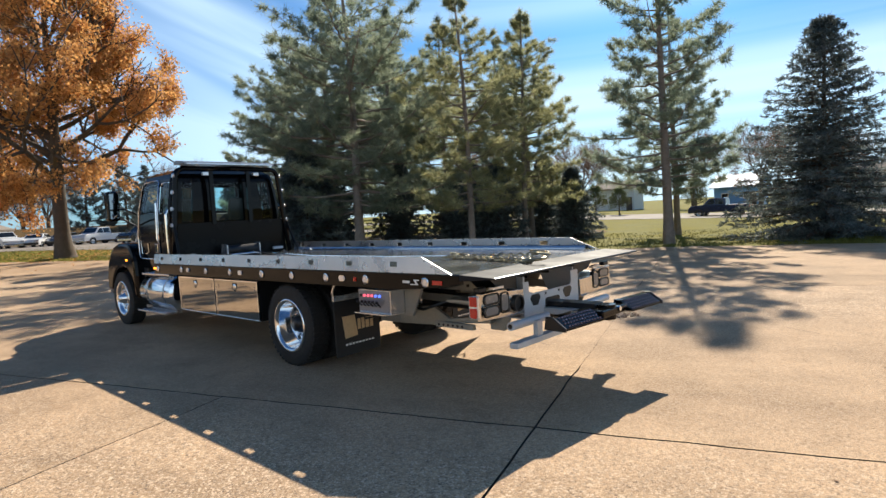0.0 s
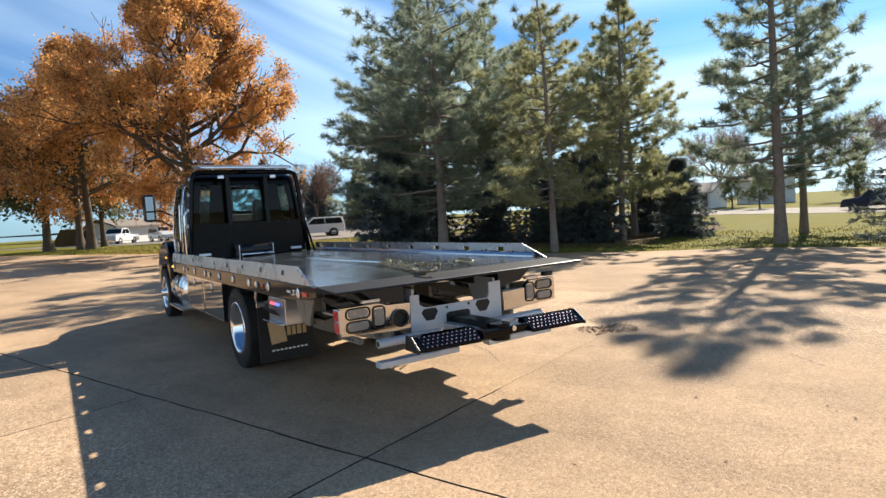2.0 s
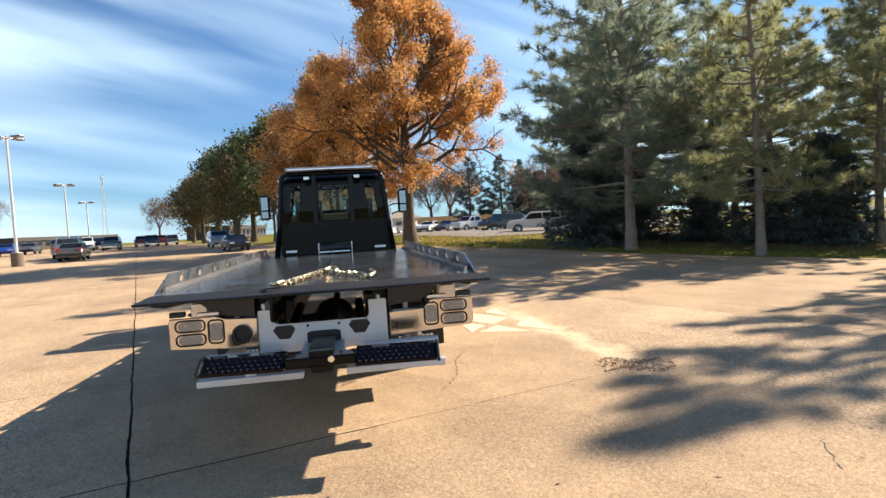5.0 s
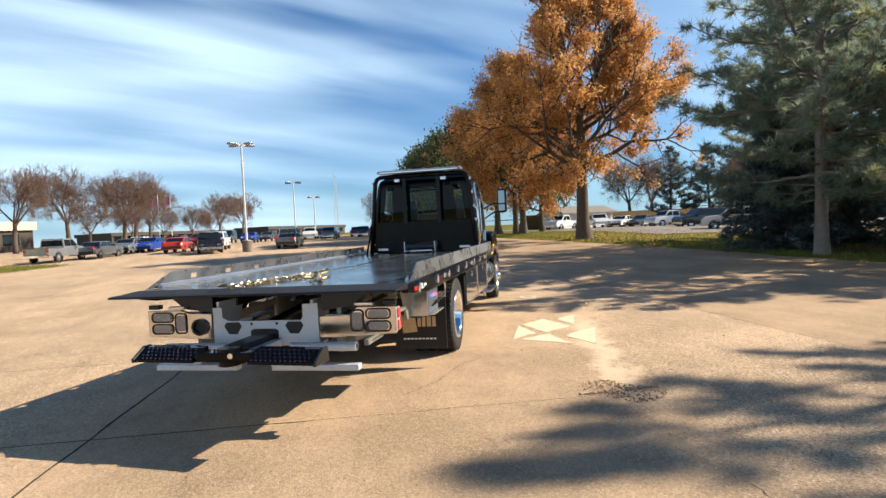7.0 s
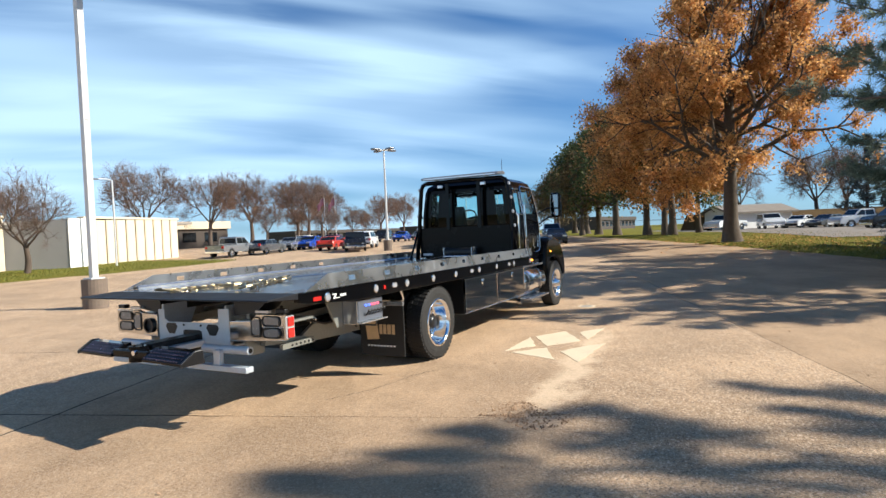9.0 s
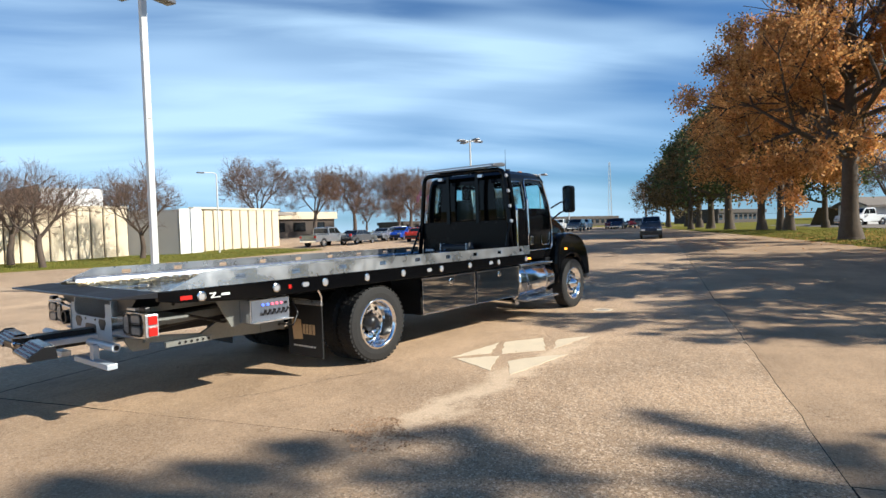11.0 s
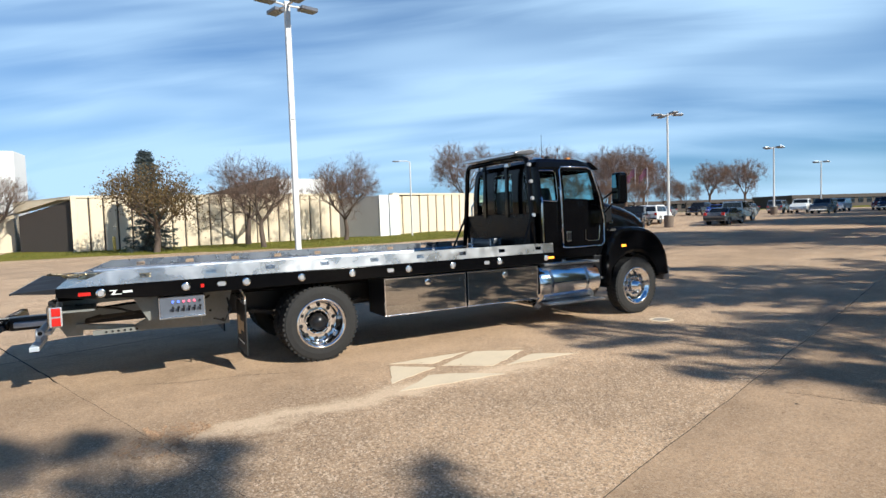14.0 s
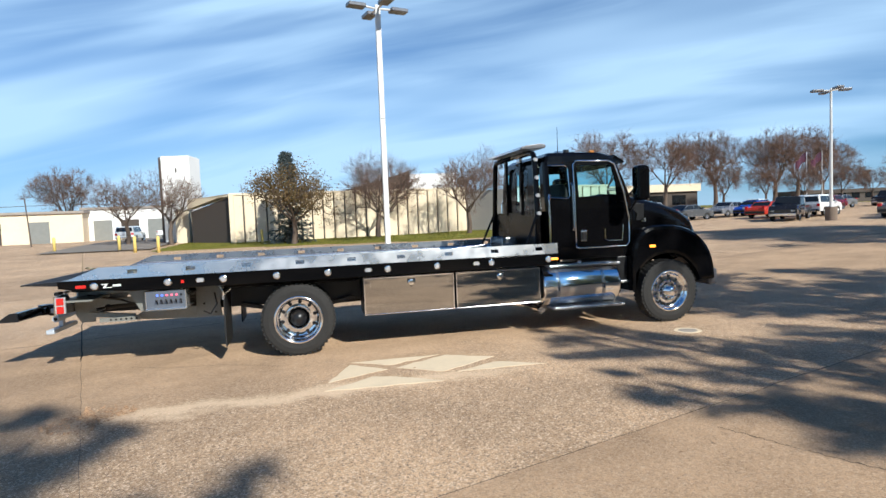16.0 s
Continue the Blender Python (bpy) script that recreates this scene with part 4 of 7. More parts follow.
for k, yy in enumerate((-0.12, 0.12, 0.28)):
    b = bmesh.new(); cyl(b, (X - 0.006, yy, 0.835), (X + 0.01, yy, 0.835), 0.012, seg=8)
    part("bolt", b, M["black_satin"], truck)
for s in (1, -1):
    pb = bmesh.new()
    if s > 0:
        prism(pb, [(0.50, 0.70), (0.50, 0.93), (0.72, 0.94), (0.80, 0.965), (1.135, 0.965), (1.135, 0.735)], "x", X - 0.012, X + 0.03, 0.004)
    else:
        prism(pb, [(-0.52, 0.70), (-0.52, 0.89), (-0.80, 0.90), (-0.86, 0.965), (-1.19, 0.965), (-1.19, 0.74)], "x", X - 0.012, X + 0.03, 0.004)
    ye = 1.135 if s > 0 else 1.19
    pan = part("lamp_panel", pb, M["stainless"], truck, "polished stainless tail-lamp panel")
    lampside = part("side_lamp", B(X, X + 0.115, (ye - 0.03) * s, (ye + 0.006) * s, 0.75, 0.95, 0.008), M["clear"], pan, "bright lamp housing with two red lenses")
    for zc in (0.80, 0.90):
        part("lens", B(X + 0.022, X + 0.10, (ye + 0.006) * s, (ye + 0.016) * s, zc - 0.042, zc + 0.042, 0.006), M["red"], lampside, "red lens")

    def loop_frame(yc, zc, w, h, r=0.03):
        o, i = bmesh.new(), None
        pts = []
        for cx, cz, a0 in ((w - r, h - r, 0), (-w + r, h - r, 90), (-w + r, -h + r, 180), (w - r, -h + r, 270)):
            for k in range(4):
                a = radians(a0 + 30 * k)
                pts.append((X - 0.016, yc + cx + r * math.cos(a), zc + cz + r * math.sin(a)))
        pts.append(pts[0])
        tube(o, pts, 0.007, 6)
        lo = part("lamp_ring", o, M["black_satin"], pan, "dark oval lamp gasket")
        f = bmesh.new()
        prism(f, [(q[1] * 1.0, q[2]) for q in [(0, yc + (p[1] - yc) * 0.82, zc + (p[2] - zc) * 0.78) for p in pts[:-1]]], "x", X - 0.02, X - 0.013)
        part("lamp_face", f, M["galv_lens"], pan, "smoked oval lamp lens")
    base = 0.985 if s > 0 else 1.04
    loop_frame(base * s, 0.905, 0.105, 0.042, 0.035)
    loop_frame(base * s, 0.800, 0.105, 0.042, 0.035)
    loop_frame((base - 0.185) * s, 0.850, 0.055, 0.088, 0.03)
    part("work_lamp", B(X + 0.0, X + 0.06, (ye - 0.11) * s, (ye - 0.0) * s, 0.975, 1.015, 0.008), M["black_satin"], pan)
    part("work_lamp", B(X + 0.0, X + 0.05, (ye - 0.36) * s, (ye - 0.2) * s, 0.972, 1.0, 0.006), M["clear"], pan)
    part("panel_arm", B(X + 0.03, X + 0.40, 0.55 * s, (ye - 0.02) * s, 0.88, 0.90), M["galv"], truck)
    part("corner_wedge", prism(bmesh.new(), [(0.52 * s, 0.93), (0.52 * s, 1.09), (0.95 * s, 1.09), (0.80 * s, 0.97)], "x", X + 0.05, X + 0.30), M["black_satin"], truck, "dark steel corner box")
part("exhaust_hole", lathe(bmesh.new(), [(0.058, 0.0), (0.075, 0.0), (0.075, -0.03), (0.058, -0.03)], (X - 0.01, 0.61, 0.815), axis=(1, 0, 0), seg=24, closed=True), M["black_satin"], truck, "round collar")
part("exhaust_void", cyl(bmesh.new(), (X - 0.014, 0.61, 0.815), (X - 0.0125, 0.61, 0.815), 0.058, seg=24), M["flap"], truck)

# stinger, cross bar and fork holders
swung = []
part("boom", B(-3.30, -1.2, -0.085, 0.085, 0.60, 0.75, 0.008), M["black_satin"], truck, "black telescoping lift boom")
part("boom_yoke", B(-3.25, -2.76, -0.16, 0.16, 0.64, 0.70, 0.01), M["blue_galv"], truck)
for s in (1, -1):
    arm = bmesh.new()
    y0, y1 = (0.10 * s, 0.79 * s)
    prism(arm, [(-3.49, 0.645), (-3.49, 0.665), (-3.37, 0.742), (-3.30, 0.745), (-3.28, 0.645)], "y", 0.24 * s, y1, 0.006)
    a = part("cross_arm", arm, M["black"], truck, "black cross arm of the wheel lift")
    swung.append(a)
    tp = bmesh.new()
    n = 0
    for i in range(4):
        for j in range(12):
            t = i / 3
            x, z = -3.475 + 0.09 * t, 0.6775 + 0.0577 * t
            yy = (0.27 + 0.041 * j + (0.020 if i % 2 else 0)) * s
            cyl(tp, (x, yy, z - 0.002), (x - 0.0045, yy, z + 0.005), 0.010, 0.007, 6)
    part("grip_stud", tp, M["stud"], a, "rows of polished grip studs")
    swung.append(part("arm_end", prism(bmesh.new(), [(-3.50, 0.64), (-3.50, 0.67), (-3.375, 0.752), (-3.30, 0.752), (-3.28, 0.64)], "y", 0.792 * s, 0.815 * s, 0.006), M["black_satin"], truck))
    fb = part("fork_bar", B(-3.02, -2.93, (0.16) * s, 0.92 * s, 0.475, 0.525, 0.006), M["blue_galv"], truck, "flat grey fork bar")
    part("fork_stem", B(-3.0, -2.95, 0.50 * s, 0.58 * s, 0.52, 0.66, 0.004), M["blue_galv"], truck)
    rc = part("fork_tube", cyl(bmesh.new(), (-2.92, 0.3 * s, 0.655), (-2.92, 0.88 * s, 0.655), 0.038, seg=16), M["blue_galv"], truck, "grey receiver tube")
    part("tube_end", cyl(bmesh.new(), (-2.92, 0.881 * s, 0.655), (-2.92, 0.884 * s, 0.655), 0.022, seg=12), M["black_satin"], rc)
swing = Matrix.Translation((-3.37, 0, 0)) @ Matrix.Rotation(radians(-5), 4, "Z") @ Matrix.Translation((3.37, 0, 0))
for o in swung:
    o.matrix_basis = swing
part("pivot", cyl(bmesh.new(), (-3.37, 0, 0.61), (-3.37, 0, 0.745), 0.085, seg=20), M["black"], truck, "black pivot of the cross arm")
part("pivot_pin", cyl(bmesh.new(), (-3.475, -0.07, 0.70), (-3.43, -0.07, 0.70), 0.022, seg=12), M["chrome"], truck)
part("pivot_block", B(-3.46, -3.29, -0.238, 0.238, 0.65, 0.72, 0.012), M["black"], truck)

# chains and winch cable lying on the deck
def links(a, b, n, sag, label):
    a, b = Vector(a), Vector(b)
    d = (b - a).normalized()
    c = bmesh.new()
    rng2 = random.Random(int(n * 7))
    for k in range(n):
        p = a.lerp(b, (k + 0.5) / n) + Vector((0, 0, 0.018)) + Vector((rng2.uniform(-1, 1), rng2.uniform(-1, 1), 0)) * 0.012
        roll = (k % 2) * 90 + rng2.uniform(-15, 15)
        L = (b - a).length / n * 0.66
        up = Vector((0, 0, 1))
        side = d.cross(up)
        ang = radians(roll)
        w = side * math.cos(ang) + up * math.sin(ang)
        pts = []
        for q in range(9):
            t = 2 * math.pi * q / 8
            pts.append(p + d * L * math.cos(t) + w * 0.021 * math.sin(t))
        tube(c, pts, 0.0075, 5)
    return part("chain", c, M["gold"], chain, label)


chain = thing("tow_chain", "gold-coloured V-bridle chain with hooks on the deck", "chain", (0, 0, 0))
hub_p = (-1.50, 0.03, 1.147)
links(hub_p, (-2.78, 0.30, 1.147), 26, 0, "gold chain leg")
links(hub_p, (-2.40, -0.36, 1.147), 19, 0, "gold chain leg")
links((-2.80, 0.34, 1.147), (-1.75, 0.05, 1.147), 20, 0, "gold chain leg doubled back")
for (x, y, a) in ((-2.80, 0.32, 0.4), (-2.42, -0.38, 2.2), (-1.47, 0.02, 1.0), (-2.52, -0.30, 4.0), (-1.60, -0.05, 3.0)):
    hk = bmesh.new()
    tube(hk, [(x + 0.09 * math.cos(a + q) * (1 + 0.2 * q), y + 0.06 * math.sin(a + q), 1.165 + 0.01 * q) for q in (0, 0.6, 1.2, 1.8, 2.4, 3.0, 3.6)], 0.014, 7)
    part("hook", hk, M["gold"], chain, "forged hook")
tagged(part("winch_cable", tube(bmesh.new(), [(-1.46, 0.03, 1.18), (-0.5, 0.0, 1.162), (1.2, 0.02, 1.165), (2.6, 0.05, 1.22), (3.15, 0.06, 1.27)], 0.008, 6), M["chrome"]), "thin steel winch cable along the deck", "cable")
wd = part("winch", cyl(bmesh.new(), (3.22, -0.26, 1.26), (3.22, 0.30, 1.26), 0.085, seg=20), M["black_satin"], truck, "winch drum behind the cab guard")
for y in (-0.28, 0.30):
    part("winch_plate", B(3.12, 3.34, y - 0.012, y + 0.012, 1.146, 1.36, 0.01), M["alu"], wd)
part("roller", cyl(bmesh.new(), (3.07, -0.24, 1.19), (3.07, 0.28, 1.19), 0.022, seg=12), M["chrome"], wd)

# cab guard
for s in (1, -1):
    part("guard_post", tube(bmesh.new(), [(3.42, 1.04 * s, 1.146), (3.44, 0.985 * s, 1.7), (3.45, 0.93 * s, 2.3), (3.45, 0.905 * s, 2.50), (3.45, 0.87 * s, 2.58), (3.45, 0.79 * s, 2.615), (3.45, 0.0, 2.625)], 0.042, 12), M["black"], truck, "gloss black tube of the cab guard", smooth=True)
    part("guard_strut", tube(bmesh.new(), [(3.43, 1.0 * s, 1.72), (3.18, 1.06 * s, 1.148)], 0.020, 8), M["black"], truck)
    part("guard_bar", B(3.43, 3.47, 0.33 * s - 0.035, 0.33 * s + 0.035, 1.7, 2.61), M["black"], truck)
    for k, z in enumerate((2.50, 2.24, 1.98, 1.72)):
        yy = {2.50: 0.905, 2.24: 0.937, 1.98: 0.962, 1.72: 0.985}[z]
        part("guard_lamp", cyl(bmesh.new(), (3.45, (yy + 0.03) * s, z), (3.45, (yy + 0.058) * s, z), 0.034, 0.028, 14), M["clear"], truck, "round clear lamp on the guard")
    part("work_lamp", B(3.36, 3.42, 0.45 * s - 0.05, 0.45 * s + 0.05, 2.50, 2.56, 0.01), M["clear"], truck, "square work lamp")
    part("deck_lamp", B(3.40, 3.44, 0.80 * s - 0.10, 0.80 * s + 0.10, 1.20, 1.245, 0.006), M["clear"], truck)
    part("grab_bar", tube(bmesh.new(), [(3.60, 1.03 * s, 1.15), (3.60, 1.05 * s, 1.3), (3.60, 1.05 * s, 1.9), (3.63, 1.0 * s, 1.98)], 0.018, 8), M["chrome"], truck, "chrome grab bar behind the cab")
part("guard_plate", prism(bmesh.new(), [(-0.99, 1.16), (0.99, 1.16), (0.965, 1.74), (-0.965, 1.74)], "x", 3.455, 3.475), M["black_plate"], truck, "black sheet panel of the cab guard")
part("guard_hoop", tube(bmesh.new(), [(3.3, 0.2, 1.15), (3.3, 0.2, 1.20), (3.3, -0.2, 1.20), (3.3, -0.2, 1.15)], 0.010, 8), M["chrome"], truck)
lb = part("light_bar", prism(bmesh.new(), [(3.30, 2.67), (3.30, 2.70), (3.36, 2.725), (3.60, 2.755), (3.68, 2.745), (3.70, 2.72), (3.68, 2.69), (3.45, 2.672)], "y", -0.78, 0.82, 0.012), M["bar"], truck, "low light bar with clear lenses on the cab guard")
part("bar_lens", B(3.294, 3.303, -0.74, 0.78, 2.674, 2.696), M["clear"], lb)
for s in (0.55, -0.5):
    part("bar_foot", B(3.43, 3.50, s - 0.03, s + 0.03, 2.62, 2.69), M["alu"], lb)

# ---- cab ----
LV = [(1.02, 3.60, 5.02, 0.98), (1.20, 3.60, 5.02, 1.00), (1.55, 3.59, 5.02, 1.005), (1.76, 3.585, 5.015, 1.005), (1.94, 3.58, 4.99, 0.995), (2.15, 3.58, 4.925, 0.966), (2.41, 3.59, 4.83, 0.925), (2.47, 3.60, 4.80, 0.91), (2.55, 3.63, 4.74, 0.88), (2.61, 3.72, 4.62, 0.80), (2.635, 3.88, 4.45, 0.60)]


def cab_ring(z, xr, xf, w):
    q = [xr + 0.10, xr + 0.31, xr + 0.37, xr + 0.40]
    d0, d1 = 4.10, min(4.72, xf - 0.16)
    k = w / 1.0
    rear = [(xr + 0.05, w), (xr + 0.015, w - 0.02), (xr, w - 0.07), (xr, 0.80 * k), (xr, 0.63 * k), (xr, 0.27 * k), (xr, -0.29 * k), (xr, -0.63 * k), (xr, -0.80 * k), (xr, -w + 0.07), (xr + 0.015, -w + 0.02), (xr + 0.05, -w)]
    right = [(xr + 0.07, -w), (xr + 0.35, -w), (d0, -w), (d1, -w), (xf - 0.12, -w)]
    front = [(xf - 0.04, -w + 0.04), (xf, -w + 0.12), (xf + 0.04, -0.3 * k), (xf + 0.04, 0.3 * k), (xf, w - 0.12), (xf - 0.04, w - 0.04)]
    left = [(xf - 0.12, w), (d1, w), (d0, w), (xr + 0.35, w), (xr + 0.07, w)]
    return [(x, y, z) for x, y in rear + right + front + left]


rings = [cab_ring(*l) for l in LV]
npt = len(rings[0])
WIN = {3: "rear_window", 5: "rear_window", 7: "rear_window", 12: "quarter_window", 14: "door_window", 18: "windshield", 19: "windshield", 20: "windshield", 24: "door_window", 26: "quarter_window"}
cab_bm = bmesh.new()
cv = [[cab_bm.verts.new(p) for p in r] for r in rings]
panes = {}
for j in range(len(rings) - 1):
    for i in range(npt):
        i2 = (i + 1) % npt
        if i in WIN and (3 if i < 8 else 4) <= j <= 5:
            panes.setdefault(i, []).append(j)
            continue
        cab_bm.faces.new((cv[j][i], cv[j][i2], cv[j + 1][i2], cv[j + 1][i]))
cab_bm.faces.new(cv[0][::-1]); cab_bm.faces.new(cv[-1])
cab = part("cab", cab_bm, M["black"], truck, "gloss black day cab with tinted windows", smooth=False)
sol = cab.modifiers.new("thickness", "SOLIDIFY"); sol.thickness = 0.03; sol.offset = -1
bev = cab.modifiers.new("soft edges", "BEVEL"); bev.width = 0.012; bev.segments = 2; bev.limit_method = "ANGLE"; bev.angle_limit = radians(25)
for i, js in panes.items():
    i2 = (i + 1) % npt
    vs, fs = [], []
    rows_w = (3, 4, 5, 6) if i < 8 else (4, 5, 6)
    for j in rows_w:
        vs += [rings[j][i], rings[j][i2]]
    fs = [(2 * q, 2 * q + 1, 2 * q + 3, 2 * q + 2) for q in range(len(rows_w) - 1)]
    pn = raw(WIN[i], vs, fs, M["glass"], cab, "tinted glass")
    pn.visible_shadow = False
for s in (1, -1):
    # door outline, handle, mirror and visor bits
    def dp(x, z, off=0.012):
        w = np.interp(z, [l[0] for l in LV], [l[3] for l in LV])
        return (x, (w + off) * s, z)
    loop = [dp(4.03, 1.20), dp(4.02, 1.6), dp(4.03, 2.0), dp(4.04, 2.42), dp(4.10, 2.475), dp(4.62, 2.47), dp(4.72, 2.42), dp(4.83, 2.0), dp(4.90, 1.6), dp(4.90, 1.24), dp(4.84, 1.18), dp(4.08, 1.18), dp(4.03, 1.20)]
    part("door_trim", tube(bmesh.new(), loop, 0.012, 8), M["chrome"], cab, "bright chrome door outline", smooth=True)
    hd = part("door_handle", B(4.10, 4.20, 1.005 * s, 1.022 * s, 1.28, 1.44, 0.006), M["chrome"], cab, "chrome door handle")
    part("handle_dish", B(4.118, 4.182, 1.0222 * s, 1.026 * s, 1.30, 1.42, 0.01), M["black_satin"], hd)
    lw = bmesh.new()
    tube(lw, [dp(4.50, 1.45), dp(4.50, 1.30), dp(4.56, 1.27), dp(4.78, 1.27), dp(4.80, 1.50)], 0.008, 6)
    part("lower_window_trim", lw, M["chrome"], cab)
    qz = [dp(3.64, 1.94), dp(3.91, 1.92), dp(3.95, 1.96), dp(3.95, 2.36), dp(3.91, 2.41), dp(3.64, 2.41)]
    part("quarter_trim", tube(bmesh.new(), qz, 0.008, 6), M["chrome"], cab)
    mr = part("mirror", B(4.78, 4.97, 1.30 * s, 1.50 * s, 1.85, 2.35, 0.05), M["black"], truck, "tall black door mirror", smooth=False)
    part("mirror_glass", B(4.772, 4.781, 1.335 * s, 1.465 * s, 2.05, 2.31), M["mirror"], mr, "mirror glass")
    part("mirror_glass", B(4.772, 4.781, 1.335 * s, 1.465 * s, 1.89, 2.02), M["mirror"], mr, "convex mirror glass")
    part("mirror_arm", tube(bmesh.new(), [(4.92, 1.0 * s, 1.95), (4.92, 1.2 * s, 2.05), (4.90, 1.36 * s, 2.05)], 0.016, 8), M["black_satin"], mr)
    part("mirror_arm", tube(bmesh.new(), [(4.95, 0.98 * s, 1.72), (4.92, 1.2 * s, 1.86), (4.90, 1.36 * s, 1.90)], 0.016, 8), M["black_satin"], mr)
    part("grab_handle", tube(bmesh.new(), [(3.98, 1.03 * s, 1.45), (3.98, 1.06 * s, 1.5), (3.98, 1.04 * s, 2.1), (3.98, 0.99 * s, 2.14)], 0.014, 8), M["chrome"], cab)
for y in (-0.55, -0.28, 0.0, 0.28, 0.55):
    part("roof_lamp", B(4.50, 4.58, y - 0.04, y + 0.04, 2.63, 2.665, 0.012), M["amber_off"], cab, "amber roof marker lamp")
part("sun_visor", prism(bmesh.new(), [(4.76, 2.52), (4.94, 2.44), (4.95, 2.46), (4.78, 2.57)], "y", -0.84, 0.84, 0.006), M["black"], cab, "black sun visor with a chrome edge")
part("horn", B(4.05, 4.22, -0.30, -0.22, 2.63, 2.69, 0.02), M["chrome"], cab)
part("beacon", cyl(bmesh.new(), (4.12, -0.55, 2.60), (4.12, -0.55, 2.68), 0.05, 0.045, 14), M["black_satin"], cab)
part("antenna", cyl(bmesh.new(), (3.95, -0.62, 2.60), (3.95, -0.62, 3.02), 0.006, 0.003, 6), M["black_satin"], cab, "thin whip antenna")
for y in (0.48, -0.48):
    seat = part("seat", prism(bmesh.new(), [(4.05, 1.35), (4.55, 1.35), (4.55, 1.50), (4.18, 1.50), (4.06, 2.02), (4.0, 2.15), (3.93, 2.15), (3.95, 1.5)], "y", y - 0.25, y + 0.25, 0.03), M["interior"], cab, "grey cab seat")
part("dashboard", prism(bmesh.new(), [(4.70, 1.50), (4.98, 1.50), (4.98, 1.92), (4.80, 1.90), (4.72, 1.78)], "y", -0.90, 0.90, 0.02), M["interior"], cab)
part("steering_wheel", lathe(bmesh.new(), [(0.20, -0.012), (0.225, -0.012), (0.225, 0.012), (0.20, 0.012)], (4.62, 0.48, 1.92), axis=(0.85, 0, -0.5), seg=28, closed=True), M["interior"], cab)
for s in (1, -1):
    part("cab_step", B(4.35, 4.95, 0.78 * s, 1.02 * s, 0.62, 0.66, 0.01), M["alu"], truck)
part("cab_skirt", B(4.70, 5.0, -0.98, 0.98, 0.62, 1.03, 0.02), M["black_satin"], truck)

# hood
hood_bm = bmesh.new()
secs = [(4.96, 0.80, 1.98, 1.10), (5.25, 0.76, 1.93, 1.05), (5.65, 0.71, 1.85, 0.95), (6.0, 0.66, 1.74, 0.85), (6.24, 0.61, 1.62, 0.8), (6.36, 0.56, 1.44, 0.78), (6.40, 0.50, 1.10, 0.76), (6.42, 0.49, 0.80, 0.72)]
hr = []
for x, w, zt, zb in secs:
    row = []
    for y, z in ((w, zb), (w * 1.02, zt - 0.28), (w * 0.98, zt - 0.12), (w * 0.88, zt - 0.045), (w * 0.6, zt - 0.008), (0.12, zt + 0.012), (0, zt + 0.02), (-0.12, zt + 0.012), (-w * 0.6, zt - 0.008), (-w * 0.88, zt - 0.045), (-w * 0.98, zt - 0.12), (-w * 1.02, zt - 0.28), (-w, zb)):
        row.append(hood_bm.verts.new((x, y, max(z, zb))))
    hr.append(row)
for a, b in zip(hr, hr[1:]):
    for i in range(len(a) - 1):
        hood_bm.faces.new((a[i], a[i + 1], b[i + 1], b[i]))
hood_bm.faces.new(hr[-1]); hood_bm.faces.new(hr[0][::-1])
hood = part("hood", hood_bm, M["black"], truck, "sloping gloss black hood", smooth=True)
part("grille", B(6.40, 6.44, -0.42, 0.42, 0.78, 1.30, 0.02), M["chrome"], hood, "chrome grille")
for s in (1, -1):
    arch = [(5.47 + 0.56 * math.cos(radians(a)), 0.47 + 0.56 * math.sin(radians(a))) for a in range(172, 12, -16)]
    crest = [(5.42 + (0.56 if a > 90 else 0.88) * math.copysign(abs(math.cos(radians(a))) ** (0.6 if a > 90 else 0.85), math.cos(radians(a))), 0.60 + 0.87 * math.sin(radians(a)) ** (0.6 if a > 90 else 0.85)) for a in range(180, -1, -9)]
    poly = [(4.86, 0.50)] + crest + [(6.02, 0.58)] + arch[::-1] + [(4.915, 0.50)]
    fd = part("fender", prism(bmesh.new(), poly, "y", 0.52 * s, 1.14 * s, 0.06), M["black"], truck, "flared gloss black front fender")
    part("turn_lamp", B(5.16, 5.26, 1.128 * s, 1.145 * s, 1.14, 1.18, 0.008), M["amber"], fd, "lit amber side turn lamp")
    part("head_lamp", B(6.14, 6.30, 0.66 * s, 1.02 * s, 0.84, 1.04, 0.03), M["clear"], fd, "clear headlamp")
    part("hood_latch", B(5.25, 5.33, 0.765 * s, 0.785 * s, 1.52, 1.58, 0.006), M["chrome"], hood)
    part("air_inlet", prism(bmesh.new(), [(5.10, 1.55), (5.30, 1.55), (5.30, 1.80), (5.12, 1.82)], "y", 0.76 * s, 0.785 * s, 0.004), M["black_satin"], hood)
part("bumper", B(6.22, 6.38, -1.08, 1.08, 0.50, 0.76, 0.04), M["bar"], truck, "dark front bumper")


# ---- trees ----
def limb_mesh(segs, sides=5):
    """Tapered tubes from (p0, p1, r0, r1)."""
    vs, fs = [], []
    for p0, p1, r0, r1 in segs:
        n = 8 if r0 > 0.12 else 5 if r0 > 0.03 else 3
        d = (p1 - p0)
        if d.length < 1e-4:
            continue
        k = len(vs)
        vs += ring(p0, d, r0, n) + ring(p1, d, r1, n)
        for i in range(n):
            fs.append((k + i, k + (i + 1) % n, k + n + (i + 1) % n, k + n + i))
    return vs, fs


